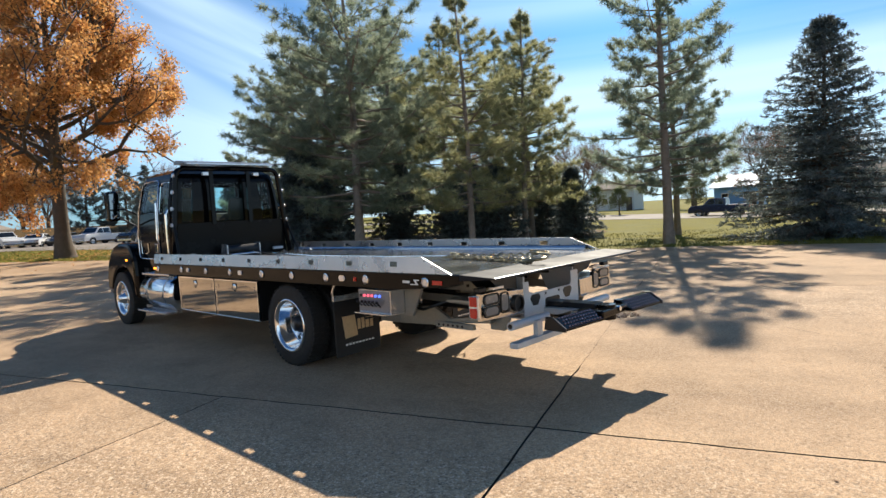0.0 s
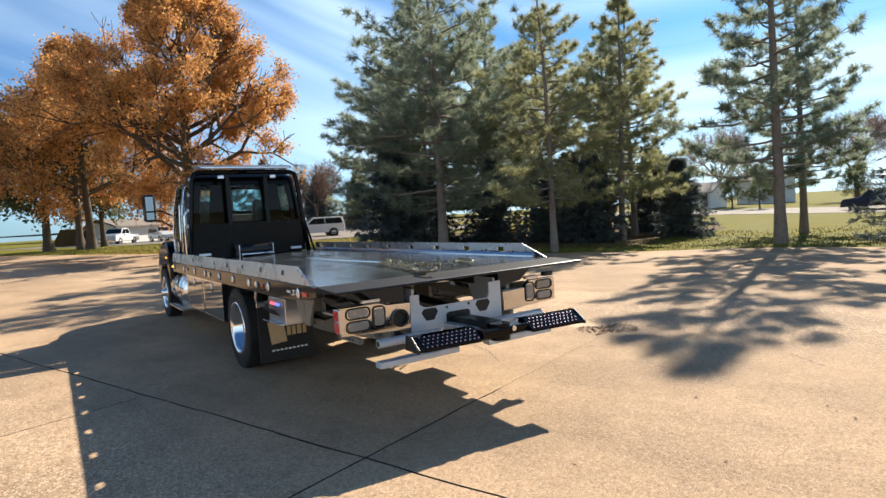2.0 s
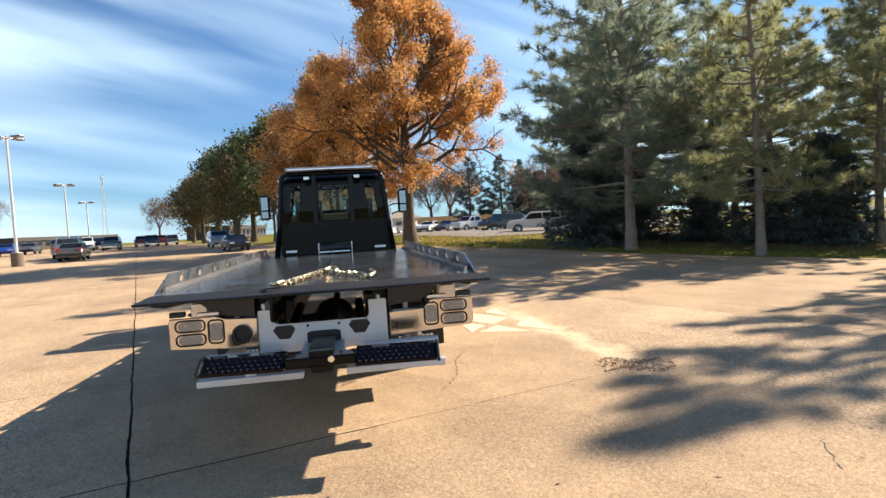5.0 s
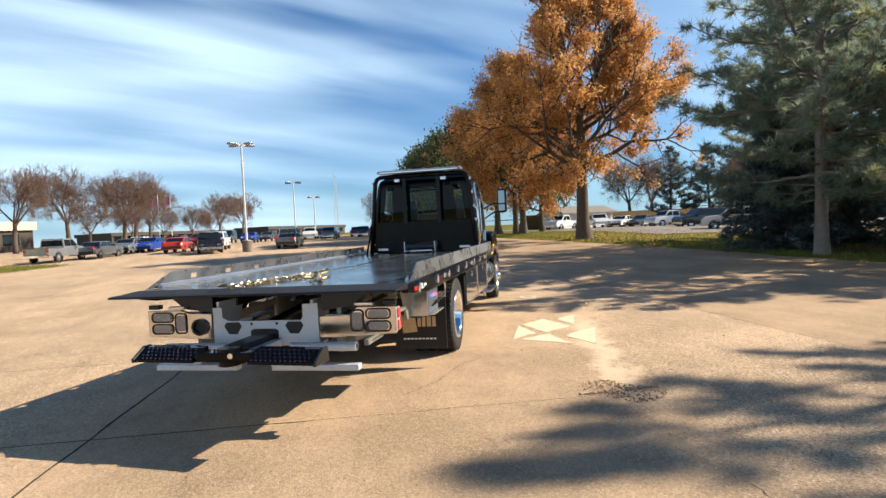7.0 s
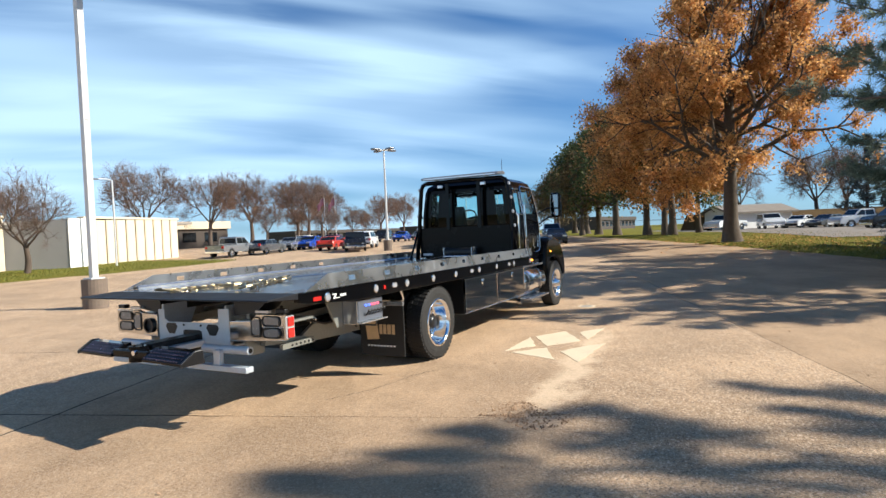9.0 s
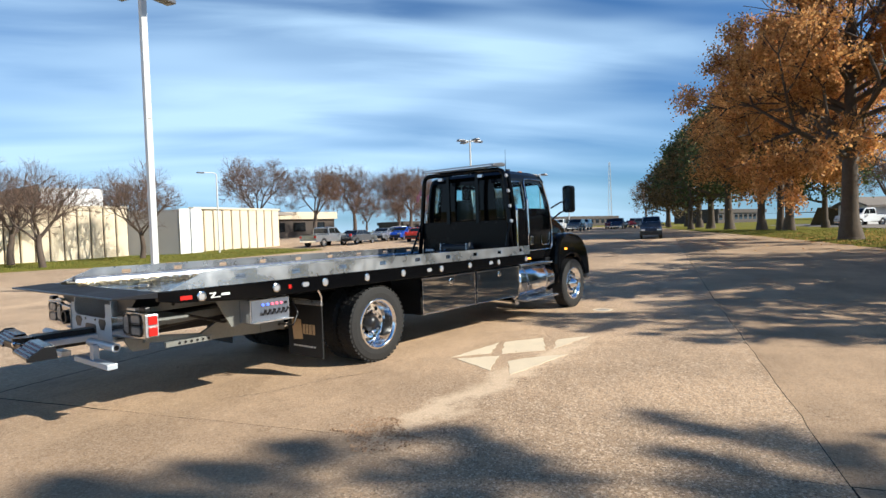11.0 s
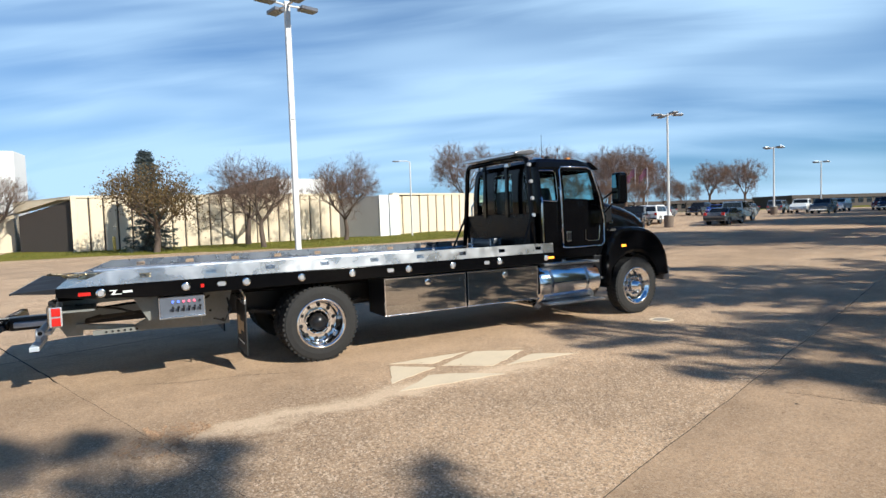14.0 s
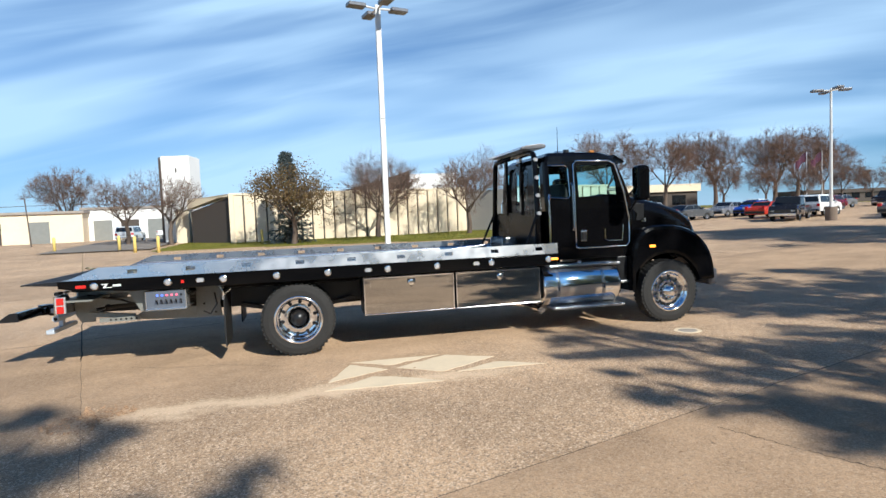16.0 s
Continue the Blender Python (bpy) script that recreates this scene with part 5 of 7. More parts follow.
def trunk_curve(h, r, rng, bend=0.03, n=10):
    pts, p = [], Vector((0, 0, -0.15))
    ox, oy = rng.uniform(-bend, bend), rng.uniform(-bend, bend)
    for i in range(n + 1):
        t = i / n
        pts.append((Vector((h * ox * t * t + 0.06 * math.sin(5 * t + ox * 90), h * oy * t * t + 0.06 * math.cos(4 * t), -0.15 + (h + 0.15) * t)), r * (1.35 if i == 0 else 1) * (1 - t) ** 0.8 + 0.02))
    return pts


def at_height(pts, z):
    for (a, ra), (b, rb) in zip(pts, pts[1:]):
        if a.z <= z <= b.z:
            k = (z - a.z) / (b.z - a.z)
            return a.lerp(b, k), ra + (rb - ra) * k
    return pts[-1]


def needle_soup(centres, dirs, nper, length, width, spread, rs):
    """Bunches of thin triangles: nper needles round each centre, thrown along its direction."""
    c = np.repeat(np.array(centres, dtype=np.float32), nper, axis=0)
    d = np.repeat(np.array(dirs, dtype=np.float32), nper, axis=0)
    v = d + rs.normal(0, spread, d.shape).astype(np.float32)
    v /= np.linalg.norm(v, axis=1, keepdims=True) + 1e-6
    L = length * rs.uniform(0.6, 1.25, (len(c), 1)).astype(np.float32)
    side = np.cross(v, rs.normal(0, 1, v.shape).astype(np.float32))
    side /= np.linalg.norm(side, axis=1, keepdims=True) + 1e-6
    w = width * rs.uniform(0.7, 1.3, (len(c), 1)).astype(np.float32)
    base = c + rs.normal(0, 0.03, c.shape).astype(np.float32)
    return np.stack([base - side * w, base + side * w, base + v * L], axis=1).reshape(-1, 3)


def conifer(name, label, h, clear, reach, trunk_r, seed, needles, bark, shape="pine", category="pine tree", limbs=70, tuft=0.25, nper=12, width=0.013, fill=1.0, flat=0.0):
    """A conifer: limbs scattered up the trunk, side shoots along them and bunches of needles on the shoots."""
    rng, rs = random.Random(seed), np.random.RandomState(seed)
    tr = thing(name, label, category)
    tp = trunk_curve(h, trunk_r, rng, 0.02 if shape == "pine" else 0.004)
    segs = [(a, b, ra, rb) for (a, ra), (b, rb) in zip(tp, tp[1:])]
    cen, dr = [], []
    for k in range(limbs):
        t = (k + rng.uniform(-0.4, 0.4)) / limbs
        t = min(0.985, max(0.0, t)) ** (1.05 if shape == "pine" else 1.15)
        z = clear + (h - clear) * t
        if shape == "pine" and t > 0.72 and rng.random() < 0.28:
            continue
        if shape == "pine":
            L = reach * (0.45 + 0.65 * math.sin(math.pi * min(1, t * 0.70 + 0.22))) * (1 - t ** 2.6) * rng.uniform(0.55, 1.15)
            rise = -0.05 + 0.55 * t + rng.uniform(-0.15, 0.2)
            if rng.random() < 0.12:
                L *= 0.4
        else:
            L = (reach * (1 - t) ** 0.85 + 0.12) * rng.uniform(0.82, 1.08)
            rise = -0.15 + 0.5 * t
        a = k * 2.399 + rng.uniform(-0.5, 0.5)
        p, r = at_height(tp, z)
        out = Vector((math.cos(a), math.sin(a), 0))
        m = max(4, int(L / 0.32))
        q, rb = p, min(r * 0.5, 0.010 + 0.012 * L)
        bend = Vector((-out.y, out.x, 0)) * rng.uniform(-0.3, 0.3)
        for j in range(m):
            f = (j + 1) / m
            up = rise + (0.55 * f * f - 0.10 if shape == "pine" else -0.2 * f + 0.3 * f * f)
            q2 = q + (out + bend * f + Vector((rng.uniform(-0.2, 0.2), rng.uniform(-0.2, 0.2), up + rng.uniform(-0.12, 0.12)))).normalized() * (L / m)
            segs.append((q, q2, rb * (1 - 0.75 * j / m), rb * (1 - 0.75 * (j + 1) / m)))
            if f > (0.30 if shape == "pine" else 0.10):
                n = int(fill * (2.0 if shape == "pine" else 2.4) + rng.random())
                for _ in range(n):
                    b = a + rng.choice((-1, 1)) * rng.uniform(0.35, 1.35)
                    lat = Vector((math.cos(b), math.sin(b), rng.uniform(-0.15, 0.65) if shape == "pine" else rng.uniform(-0.35, 0.10))).normalized()
                    Ls = (0.18 + 0.20 * L * (1 - f * 0.75)) * rng.uniform(0.6, 1.25)
                    s0 = q.lerp(q2, rng.random())
                    s1 = s0 + lat * Ls
                    segs.append((s0, s1, 0.009, 0.004))
                    steps = max(2, int(Ls / 0.16))
                    for u in range(steps):
                        w = (u + 1) / steps
                        if shape == "pine" and w < 0.35:
                            continue
                        cen.append(s0.lerp(s1, w)); dr.append((lat + Vector((0, 0, 0.30 if shape == "pine" else -0.05))).normalized())
            q = q2
        cen.append(q); dr.append((out + Vector((0, 0, 0.6))).normalized())
    for k in range(6):
        cen.append(tp[-1][0] + Vector((0, 0, -0.07 * k))); dr.append(Vector((rng.uniform(-.6, .6), rng.uniform(-.6, .6), 1)).normalized())
    vs, fs = limb_mesh(segs)
    raw("trunk", vs, fs, bark, tr, "bark trunk with limbs", smooth=True)
    soup("crown", needle_soup(cen, dr, nper, tuft, width, 1.25 if shape == "pine" else 0.6, rs), 3, needles, tr, "tufts of needles")
    return tr


def grow(p, d, L, r, level, maxlevel, rng, segs, tips, up=0.12, split=3, ratio=0.70):
    n = 3
    for j in range(n):
        d2 = (d + Vector((rng.uniform(-1, 1), rng.uniform(-1, 1), rng.uniform(-0.6, 0.8))) * 0.16 + Vector((0, 0, up * 0.4))).normalized()
        q = p + d2 * L / n
        segs.append((p, q, r * (1 - 0.3 * j / n), r * (1 - 0.3 * (j + 1) / n)))
        p, d = q, d2
        if level >= maxlevel - 1:
            tips.append((p, d))
        elif j == 1 and level > 0:
            o = d.orthogonal().normalized(); o.rotate(Matrix.Rotation(rng.random() * 6.28, 3, d))
            grow(p, (d * 0.5 + o).normalized(), L * ratio * 0.75, max(r * 0.42, 0.007), level + 1, maxlevel, rng, segs, tips, up, split, ratio)
    if level >= maxlevel:
        return
    a0 = rng.random() * 6.28
    for k in range(split):
        o = d.orthogonal().normalized()
        o.rotate(Matrix.Rotation(a0 + 6.28 * k / split + rng.uniform(-0.4, 0.4), 3, d))
        spread = rng.uniform(0.45, 0.95)
        grow(p, (d + o * spread).normalized(), L * ratio * rng.uniform(0.8, 1.15), max(r * 0.58, 0.007), level + 1, maxlevel, rng, segs, tips, up, split, ratio)


def leaf_soup(tips, per, size, blob, rs):
    c = np.repeat(np.array([t[0] for t in tips], dtype=np.float32), per, axis=0)
    c = c + rs.normal(0, blob, c.shape).astype(np.float32)
    u = rs.normal(0, 1, c.shape).astype(np.float32); u /= np.linalg.norm(u, axis=1, keepdims=True)
    w = np.cross(u, rs.normal(0, 1, c.shape).astype(np.float32)); w /= np.linalg.norm(w, axis=1, keepdims=True)
    s = size * rs.uniform(0.6, 1.3, (len(c), 1)).astype(np.float32)
    return np.stack([c - u * s, c + w * s * 0.7, c + u * s, c - w * s * 0.7], axis=1).reshape(-1, 3)


def broadleaf(name, label, h, crown_base, spread, trunk_r, seed, leaves=None, per=6, leaf=0.09, blob=0.3, levels=5, category="tree", twigs=None, lead=True, extra=0, lobes=False):
    rng, rs = random.Random(seed), np.random.RandomState(seed)
    tr = thing(name, label, category)
    segs, tips = [], []
    tp = trunk_curve(h * (0.86 if lead else 0.3), trunk_r, rng, 0.01)
    if not lead:
        tp = [(p, trunk_r * (1.25 - 0.45 * k / 10)) for k, (p, _) in enumerate(tp)]
    segs += [(a, b, ra, rb) for (a, ra), (b, rb) in zip(tp, tp[1:])]
    if lead:
        # root flare
        segs += [(Vector((0, 0, -0.25)), Vector((0, 0, 0.12)), trunk_r * 1.9, trunk_r * 1.42), (Vector((0, 0, 0.12)), Vector((0, 0, 0.75)), trunk_r * 1.42, trunk_r * 0.98)]
        n = int(11 + h)
        for k in range(n + extra):
            t = k / (n - 1) if k < n else rng.uniform(0.0, 0.55)
            z = crown_base + (h * 0.84 - crown_base) * t
            p, r = at_height(tp, z)
            a = k * 2.4 + rng.uniform(-0.4, 0.4)
            L = spread * (0.55 + 0.5 * math.sin(math.pi * min(1, 0.25 + t * 0.8))) * (1.0 - 0.42 * t) * rng.uniform(0.72, 1.2)
            d = Vector((math.cos(a), math.sin(a), 0.25 + 0.75 * t)).normalized()
            grow(p, d, L * 0.42, max(0.03, r * 0.5), 2, levels, rng, segs, tips, 0.08, 3, 0.66)
    else:
        p, r = tp[-1][0], trunk_r * 0.75
        for k in range(5):
            a = k * 1.256 + rng.uniform(-0.3, 0.3)
            d = Vector((math.cos(a) * 0.85, math.sin(a) * 0.85, 0.75)).normalized()
            grow(p - Vector((0, 0, 0.25 * k * 0.4)), d, h * 0.24, r * 0.6, 1, levels, rng, segs, tips, 0.10, 3, 0.70)
    top = max(s[1].z for s in segs)
    k = h / top
    wide = max(max(abs(s[1].x), abs(s[1].y)) for s in segs)
    kw = spread / wide
    sc = lambda p: Vector((p.x * kw, p.y * kw, p.z * k if p.z > 0 else p.z))
    segs = [(sc(a), sc(b), ra, rb) for a, b, ra, rb in segs]
    tips = [(sc(a), d) for a, d in tips]
    if leaves is M["twig_haze"] and h > 7:
        segs = [q for q in segs if q[2] > 0.0085]
    vs, fs = limb_mesh(segs)
    raw("trunk", vs, fs, twigs or M["bark"], tr, "branching bark trunk", smooth=True)
    if leaves is M["twig_haze"]:
        soup("crown", needle_soup([t[0] for t in tips], [t[1] for t in tips], per, leaf, 0.004 + 0.004 * (h > 7), 0.5, rs), 3, leaves, tr, "haze of fine bare twigs")
    elif leaves:
        if lobes:
            tips = [t for t in tips if noise.noise(t[0] * 0.50 + Vector((seed, 3.1, 7.7))) + 0.4 * noise.noise(t[0] * 1.2) > 0.04]
        soup("crown", leaf_soup(tips, per, leaf, blob, rs), 4, leaves, tr, "crown of small leaves")
    return tr


def plant(ob, x, y, rz=0, scale=1.0):
    ob.scale = (scale, scale, scale)
    ob.matrix_basis = pose(x, y, slope(x, y) + 0.05, 0, 0, rz) @ Matrix.Diagonal((scale, scale, scale, 1))
    return ob


def again(ob, x, y, rz, scale, label=""):
    c = copy_thing(ob, pose(x, y, slope(x, y) + 0.05, 0, 0, rz))
    c.matrix_basis = pose(x, y, slope(x, y) + 0.05, 0, 0, rz) @ Matrix.Diagonal((scale, scale, scale, 1))
    if label:
        c["label"] = label
    return c


pineA = plant(conifer("pine_tree", "tall open red pine with bare lower trunk", 12.85, 2.3, 3.4, 0.175, 11, M["needles"], M["pine_bark"], limbs=70, fill=0.9, nper=30, width=0.0125, tuft=0.31), 3.24, -18.1, 114, 1.0)
pineB = plant(conifer("pine_tree", "dense green pine with low branches", 12.8, 1.8, 4.5, 0.19, 23, M["needles"], M["pine_bark"], limbs=96, fill=1.0, nper=26, width=0.0125, tuft=0.33), 13.5, -11.0, 40)
pineC = plant(conifer("pine_tree", "narrow yellowing pine among the others", 11.6, 2.0, 3.2, 0.14, 31, M["needles_old"], M["pine_bark"], limbs=76, fill=0.9, nper=30, width=0.012, tuft=0.31), 12.0, -21.5, 80)
for x, y, rz, sc, src in ((5.2, -24.2, 130, 0.86, pineA), (10.4, -18.8, 300, 0.95, pineC), (8.9, -12.9, 200, 0.88, pineC), (18.2, -13.2, 290, 1.0, pineB), (14.8, -18.0, 70, 1.0, pineC), (19.5, -18.5, 150, 1.04, pineB), (24.0, -15.0, 250, 0.95, pineB), (16.5, -25.0, 100, 0.95, pineA), (24.0, -23.0, 310, 1.05, pineB)):
    again(src, x, y, rz, sc)
spruce = plant(conifer("spruce_tree", "dense blue-green spruce reaching to the ground", 8.3, 0.15, 3.9, 0.16, 41, M["spruce"], M["bark"], shape="spruce", category="spruce tree", limbs=190, tuft=0.18, nper=8, width=0.02, fill=1.15), -1.5, -21.6, 0)
fir = plant(conifer("spruce_tree", "dark young spruce under the pines", 4.6, 0.1, 1.9, 0.10, 43, M["spruce"], M["bark"], shape="spruce", category="spruce tree", limbs=130, tuft=0.20, nper=9, width=0.026, fill=1.25), 17.2, -10.9, 120, 1.15)
again(fir, 19.6, -13.8, 220, 1.05); again(fir, 16.2, -15.8, 20, 0.9); again(fir, 13.2, -16.5, 20, 0.8); again(fir, 21.6, -14.2, 70, 0.95); again(fir, 11.2, -17.6, 310, 0.85); again(fir, 9.6, -22.0, 160, 0.8); again(fir, 13.2, -25.0, 250, 1.0); again(fir, 16.2, -21.5, 80, 1.0)

maple = plant(broadleaf("maple_tree", "large orange autumn maple with a straight trunk", 16.8, 3.4, 8.3, 0.38, 51, M["maple"], per=54, leaf=0.072, blob=0.22, levels=5, extra=8, lobes=True, category="maple tree"), 29.4, -4.1, 0)
maple_small = plant(broadleaf("maple_tree", "smaller orange maple behind the large one", 13.2, 2.9, 5.9, 0.24, 57, M["maple"], per=22, leaf=0.09, blob=0.3, levels=5, lobes=True, category="maple tree"), 43.6, 1.0, 0)
again(maple_small, 42.8, 0.45, 140, 1.12, "slim orange maple growing beside its twin")
green = plant(broadleaf("ash_tree", "broad dull green tree in the row beyond", 10.6, 2.4, 4.6, 0.3, 61, M["green_leaf"], per=8, leaf=0.14, blob=0.4, levels=4, category="tree"), 47.7, 3.0, 0)
for x, y, rz, sc in ((54.8, 7.0, 90, 1.2), (62, 10.5, 200, 1.15), (71, 14, 30, 1.2), (80, 18, 140, 1.2), (51, -1.0, 60, 0.8)):
    again(green, x, y, rz, sc)
brown = plant(broadleaf("oak_tree", "dull bronze tree in the row beyond", 9.0, 2.0, 4.0, 0.24, 67, M["brown_leaf"], per=9, leaf=0.13, blob=0.4, levels=4, category="tree"), 58.5, 11.5, 0)
again(brown, 75, 19, 120, 1.0); again(brown, 90, 24, 220, 1.1)
far_pine = plant(conifer("pine_tree", "round dark pine beyond the car park", 9.2, 0.9, 3.1, 0.17, 47, M["spruce"], M["bark"], limbs=64, fill=0.9, nper=9, width=0.04, tuft=0.42), 66, -15.8, 0)
again(far_pine, 67.5, -20.4, 140, 1.03); again(far_pine, 72, -24.5, 250, 1.0)
for x, y, rz, sc in ((66, -27, 0, 0.8), (72, -25, 90, 0.85), (60, -30, 180, 0.75), (80, -30, 270, 0.9), (54, -33, 30, 0.8)):
    again(fir, x, y, rz, sc * 2.0, "dark conifer beyond the car park")

bare = plant(broadleaf("bare_tree", "leafless spreading crab-apple tree on the lawn", 5.6, 1.2, 3.3, 0.15, 71, M["twig_haze"], per=2, leaf=0.42, blob=0.2, levels=5, lead=False, twigs=M["twig"]), 11.3, 30.6, 0)
for x, y, rz, sc in ((5.2, 33.0, 130, 1.12), (5.1, 27.9, 250, 0.95), (-9.6, 37.5, 200, 0.98), (-13.2, 40, 20, 1.0), (15.0, 40.5, 300, 1.25)):
    again(bare, x, y, rz, sc)
plant(conifer("spruce_tree", "narrow brown-green spruce behind a bare tree", 5.9, 0.15, 1.45, 0.11, 45, M["spruce"], M["bark"], shape="spruce", category="spruce tree", limbs=120, tuft=0.18, nper=7, width=0.024, fill=1.0), -0.9, 30.4, 30)
plant(broadleaf("crab_apple_tree", "crab-apple tree with a few brown leaves on bare twigs", 5.3, 1.2, 3.4, 0.16, 71, M["brown_leaf"], per=2, leaf=0.055, blob=0.22, levels=5, lead=False, twigs=M["twig"]), -0.6, 28.4, 60)
brush = plant(broadleaf("bare_tree", "bare brown shade tree beyond the car park", 8.5, 1.8, 4.6, 0.22, 81, M["twig_haze"], per=3, leaf=0.75, blob=0.40, levels=5, lead=False, twigs=M["twig"]), 45, 48, 0)
for x, y, rz, sc in ((52, 47, 40, 1.0), (60, 52, 90, 1.1), (38, 47, 140, 0.95), (68, 56, 200, 1.0), (86, 51.6, 10, 0.95), (120, 38, 160, 1.1), (34, 52, 290, 1.1), (-28, 70, 100, 1.0), (70, 46, 170, 0.82)):
    again(brush, x, y, rz, sc)
for x, y, rz, sc in ((60, -12 - 12, 60, 1.0), (79, -12.6, 260, 1.12), (83, -16.2, 130, 1.2), (95, -4, 300, 1.2), (14, -75, 40, 1.2), (24, -80, 120, 1.3), (5, -72, 220, 1.0), (-4, -68, 300, 1.1), (36, -70, 10, 1.2), (48, -60, 90, 1.2)):
    again(brush, x, y, rz, sc)


for x, y, rz, sc in ((44, 39.5, 10, 0.50), (47.3, 38.4, 100, 0.46), (50.6, 37.2, 200, 0.5), (54, 37.0, 300, 0.44), (40.8, 41.5, 60, 0.55)):
    again(brush, x, y, rz, sc, "low bare brown tree behind the parked cars")


# ---- lamp posts ----
def lamp_post(x, y, h, heads, label, base=True):
    z = slope(x, y)
    t = thing("lamp_post", label, "lamp post", (x, y, z), group="car park lamp posts")
    part("pole", B(-0.085, 0.085, -0.085, 0.085, 0.75, h, 0.012) if h > 8 else cyl(bmesh.new(), (0, 0, 0.6), (0, 0, h), 0.09, 0.06, 12), M["pole"], t)
    part("base", cyl(bmesh.new(), (0, 0, -0.1), (0, 0, 0.78), 0.31, 0.31, 24), M["lamp_base"], t, "round stained concrete base")
    part("flange", B(-0.19, 0.19, -0.19, 0.19, 0.78, 0.82, 0.01), M["pole"], t)
    part("hand_hole_cover", B(-0.05, 0.05, -0.09, -0.086, 5.0, 5.03), M["galv"], t)
    for k, a in enumerate(heads):
        r = radians(a)
        d = Vector((math.cos(r), math.sin(r), 0))
        part("arm", cyl(bmesh.new(), Vector((0, 0, h - 0.12)), d * 0.5 + Vector((0, 0, h - 0.08)), 0.035, seg=8), M["pole"], t)
        hd = bmesh.new()
        box(hd, 0.45, 1.05, -0.18, 0.18, h - 0.16, h - 0.03, 0.03)
        bmesh.ops.rotate(hd, verts=hd.verts, cent=(0, 0, 0), matrix=Matrix.Rotation(r, 3, "Z"))
        ob = part("head", hd, M["bar"], t, "flat lamp head")
    return t


lamp_post(2.82, 10.72, 8.75, (15, 105, 195, 285), "white car park lamp post with four flat heads")
lamp_post(29.6, 18.7, 7.5, (-20, 70, 160, 250), "car park lamp post with four heads on a concrete base")
for x, y, h in ((52.6, 25.9, 6.5), (70.6, 31.4, 5.9)):
    lamp_post(x, y, h, (-20, 70, 160, 250), "distant car park lamp post")
sl = thing("street_lamp", "slender street lamp with one short arm by the lawn", "street lamp", (16.2, 30.2, slope(16, 30)))
part("pole", cyl(bmesh.new(), (0, 0, 0), (0, 0, 5.4), 0.06, 0.045, 10), M["pole"], sl)
part("arm", tube(bmesh.new(), [(0, 0, 5.38), (-0.3, 0, 5.46), (-0.9, 0.1, 5.45)], 0.03, 8), M["pole"], sl)
part("head", B(-1.3, -0.85, -0.02, 0.2, 5.38, 5.47, 0.02), M["bar"], sl)
for x, y in ((52, 40.8), (50.8, 41.5)):
    fp = thing("flag_pole", "flagpole with a dark flag in the wind", "flagpole", (x, y, slope(x, y)), group="flagpoles")
    part("pole", cyl(bmesh.new(), (0, 0, 0), (0, 0, 5.7), 0.05, 0.03, 8), M["pole"], fp)
    fl = bmesh.new()
    n = 8
    rows = [[fl.verts.new((-1.5 * i / n, 0.16 * math.sin(5.5 * i / n), z - 0.95 * i / n + 0.08 * math.sin(7 * i / n))) for i in range(n + 1)] for z in (5.6, 4.7)]
    for i in range(n):
        fl.faces.new((rows[0][i], rows[0][i + 1], rows[1][i + 1], rows[1][i]))
    part("flag", fl, M["flag"], fp, "dark blue and red flag")
mast = thing("radio_mast", "thin lattice radio mast on the skyline", "mast", (178, 70.2, 0.9))
mb = bmesh.new()
for k in range(3):
    a = k * 2.094
    cyl(mb, (0.9 * math.cos(a), 0.9 * math.sin(a), 0), (0.25 * math.cos(a), 0.25 * math.sin(a), 21), 0.07, seg=5)
for i in range(14):
    w = 0.9 - 0.65 * i / 14
    for k in range(3):
        a, b = k * 2.094, (k + 1) * 2.094
        cyl(mb, (w * math.cos(a), w * math.sin(a), i * 1.5), (w * math.cos(b), w * math.sin(b), i * 1.5 + 1.5), 0.04, seg=4)
part("lattice", mb, M["pole"], mast)


# ---- building ----
hall = thing("factory_hall", "long low cream precast-panel hall with a sunlit ribbed wall", "building")


def ribbed_wall(x0, y0, x1, y1, h, step):
    a, b = Vector((x0, y0, 0)), Vector((x1, y1, 0))
    d = (b - a); L = d.length; d.normalize()
    n = round(L / step)
    ang = math.degrees(math.atan2(d.y, d.x))
    me = None
    for k in range(n):
        p = a + d * (k * L / n)
        if me is None:
            bm = bmesh.new()
            w = L / n
            prism(bm, [(0.05, 0), (0.05, -0.10), (0.11, -0.14), (w - 0.11, -0.14), (w - 0.05, -0.10), (w - 0.05, 0)], "z", -0.3, h)
            ob = part("panel", bm, M["precast"], hall, "")
            me = ob.data
        else:
            ob = new("panel", me); ob.parent = hall
        ob.matrix_basis = pose(p.x, p.y, slope(p.x, p.y), 0, 0, ang)
    z0 = min(slope(x0, y0), slope(x1, y1)) - 0.3
    back = bmesh.new()
    box(back, 0, L, 0.0, 0.3, -0.3, h + 0.02)
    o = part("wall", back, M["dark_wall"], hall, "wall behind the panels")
    o.matrix_basis = pose(x0, y0, slope((x0 + x1) / 2, (y0 + y1) / 2), 0, 0, ang)
    cap = bmesh.new()
    box(cap, -0.05, L + 0.05, -0.20, 0.35, h + 0.02, h + 0.16, 0.01)
    o = part("coping", cap, M["precast"], hall, "pale coping")
    o.matrix_basis = pose(x0, y0, slope((x0 + x1) / 2, (y0 + y1) / 2), 0, 0, ang)


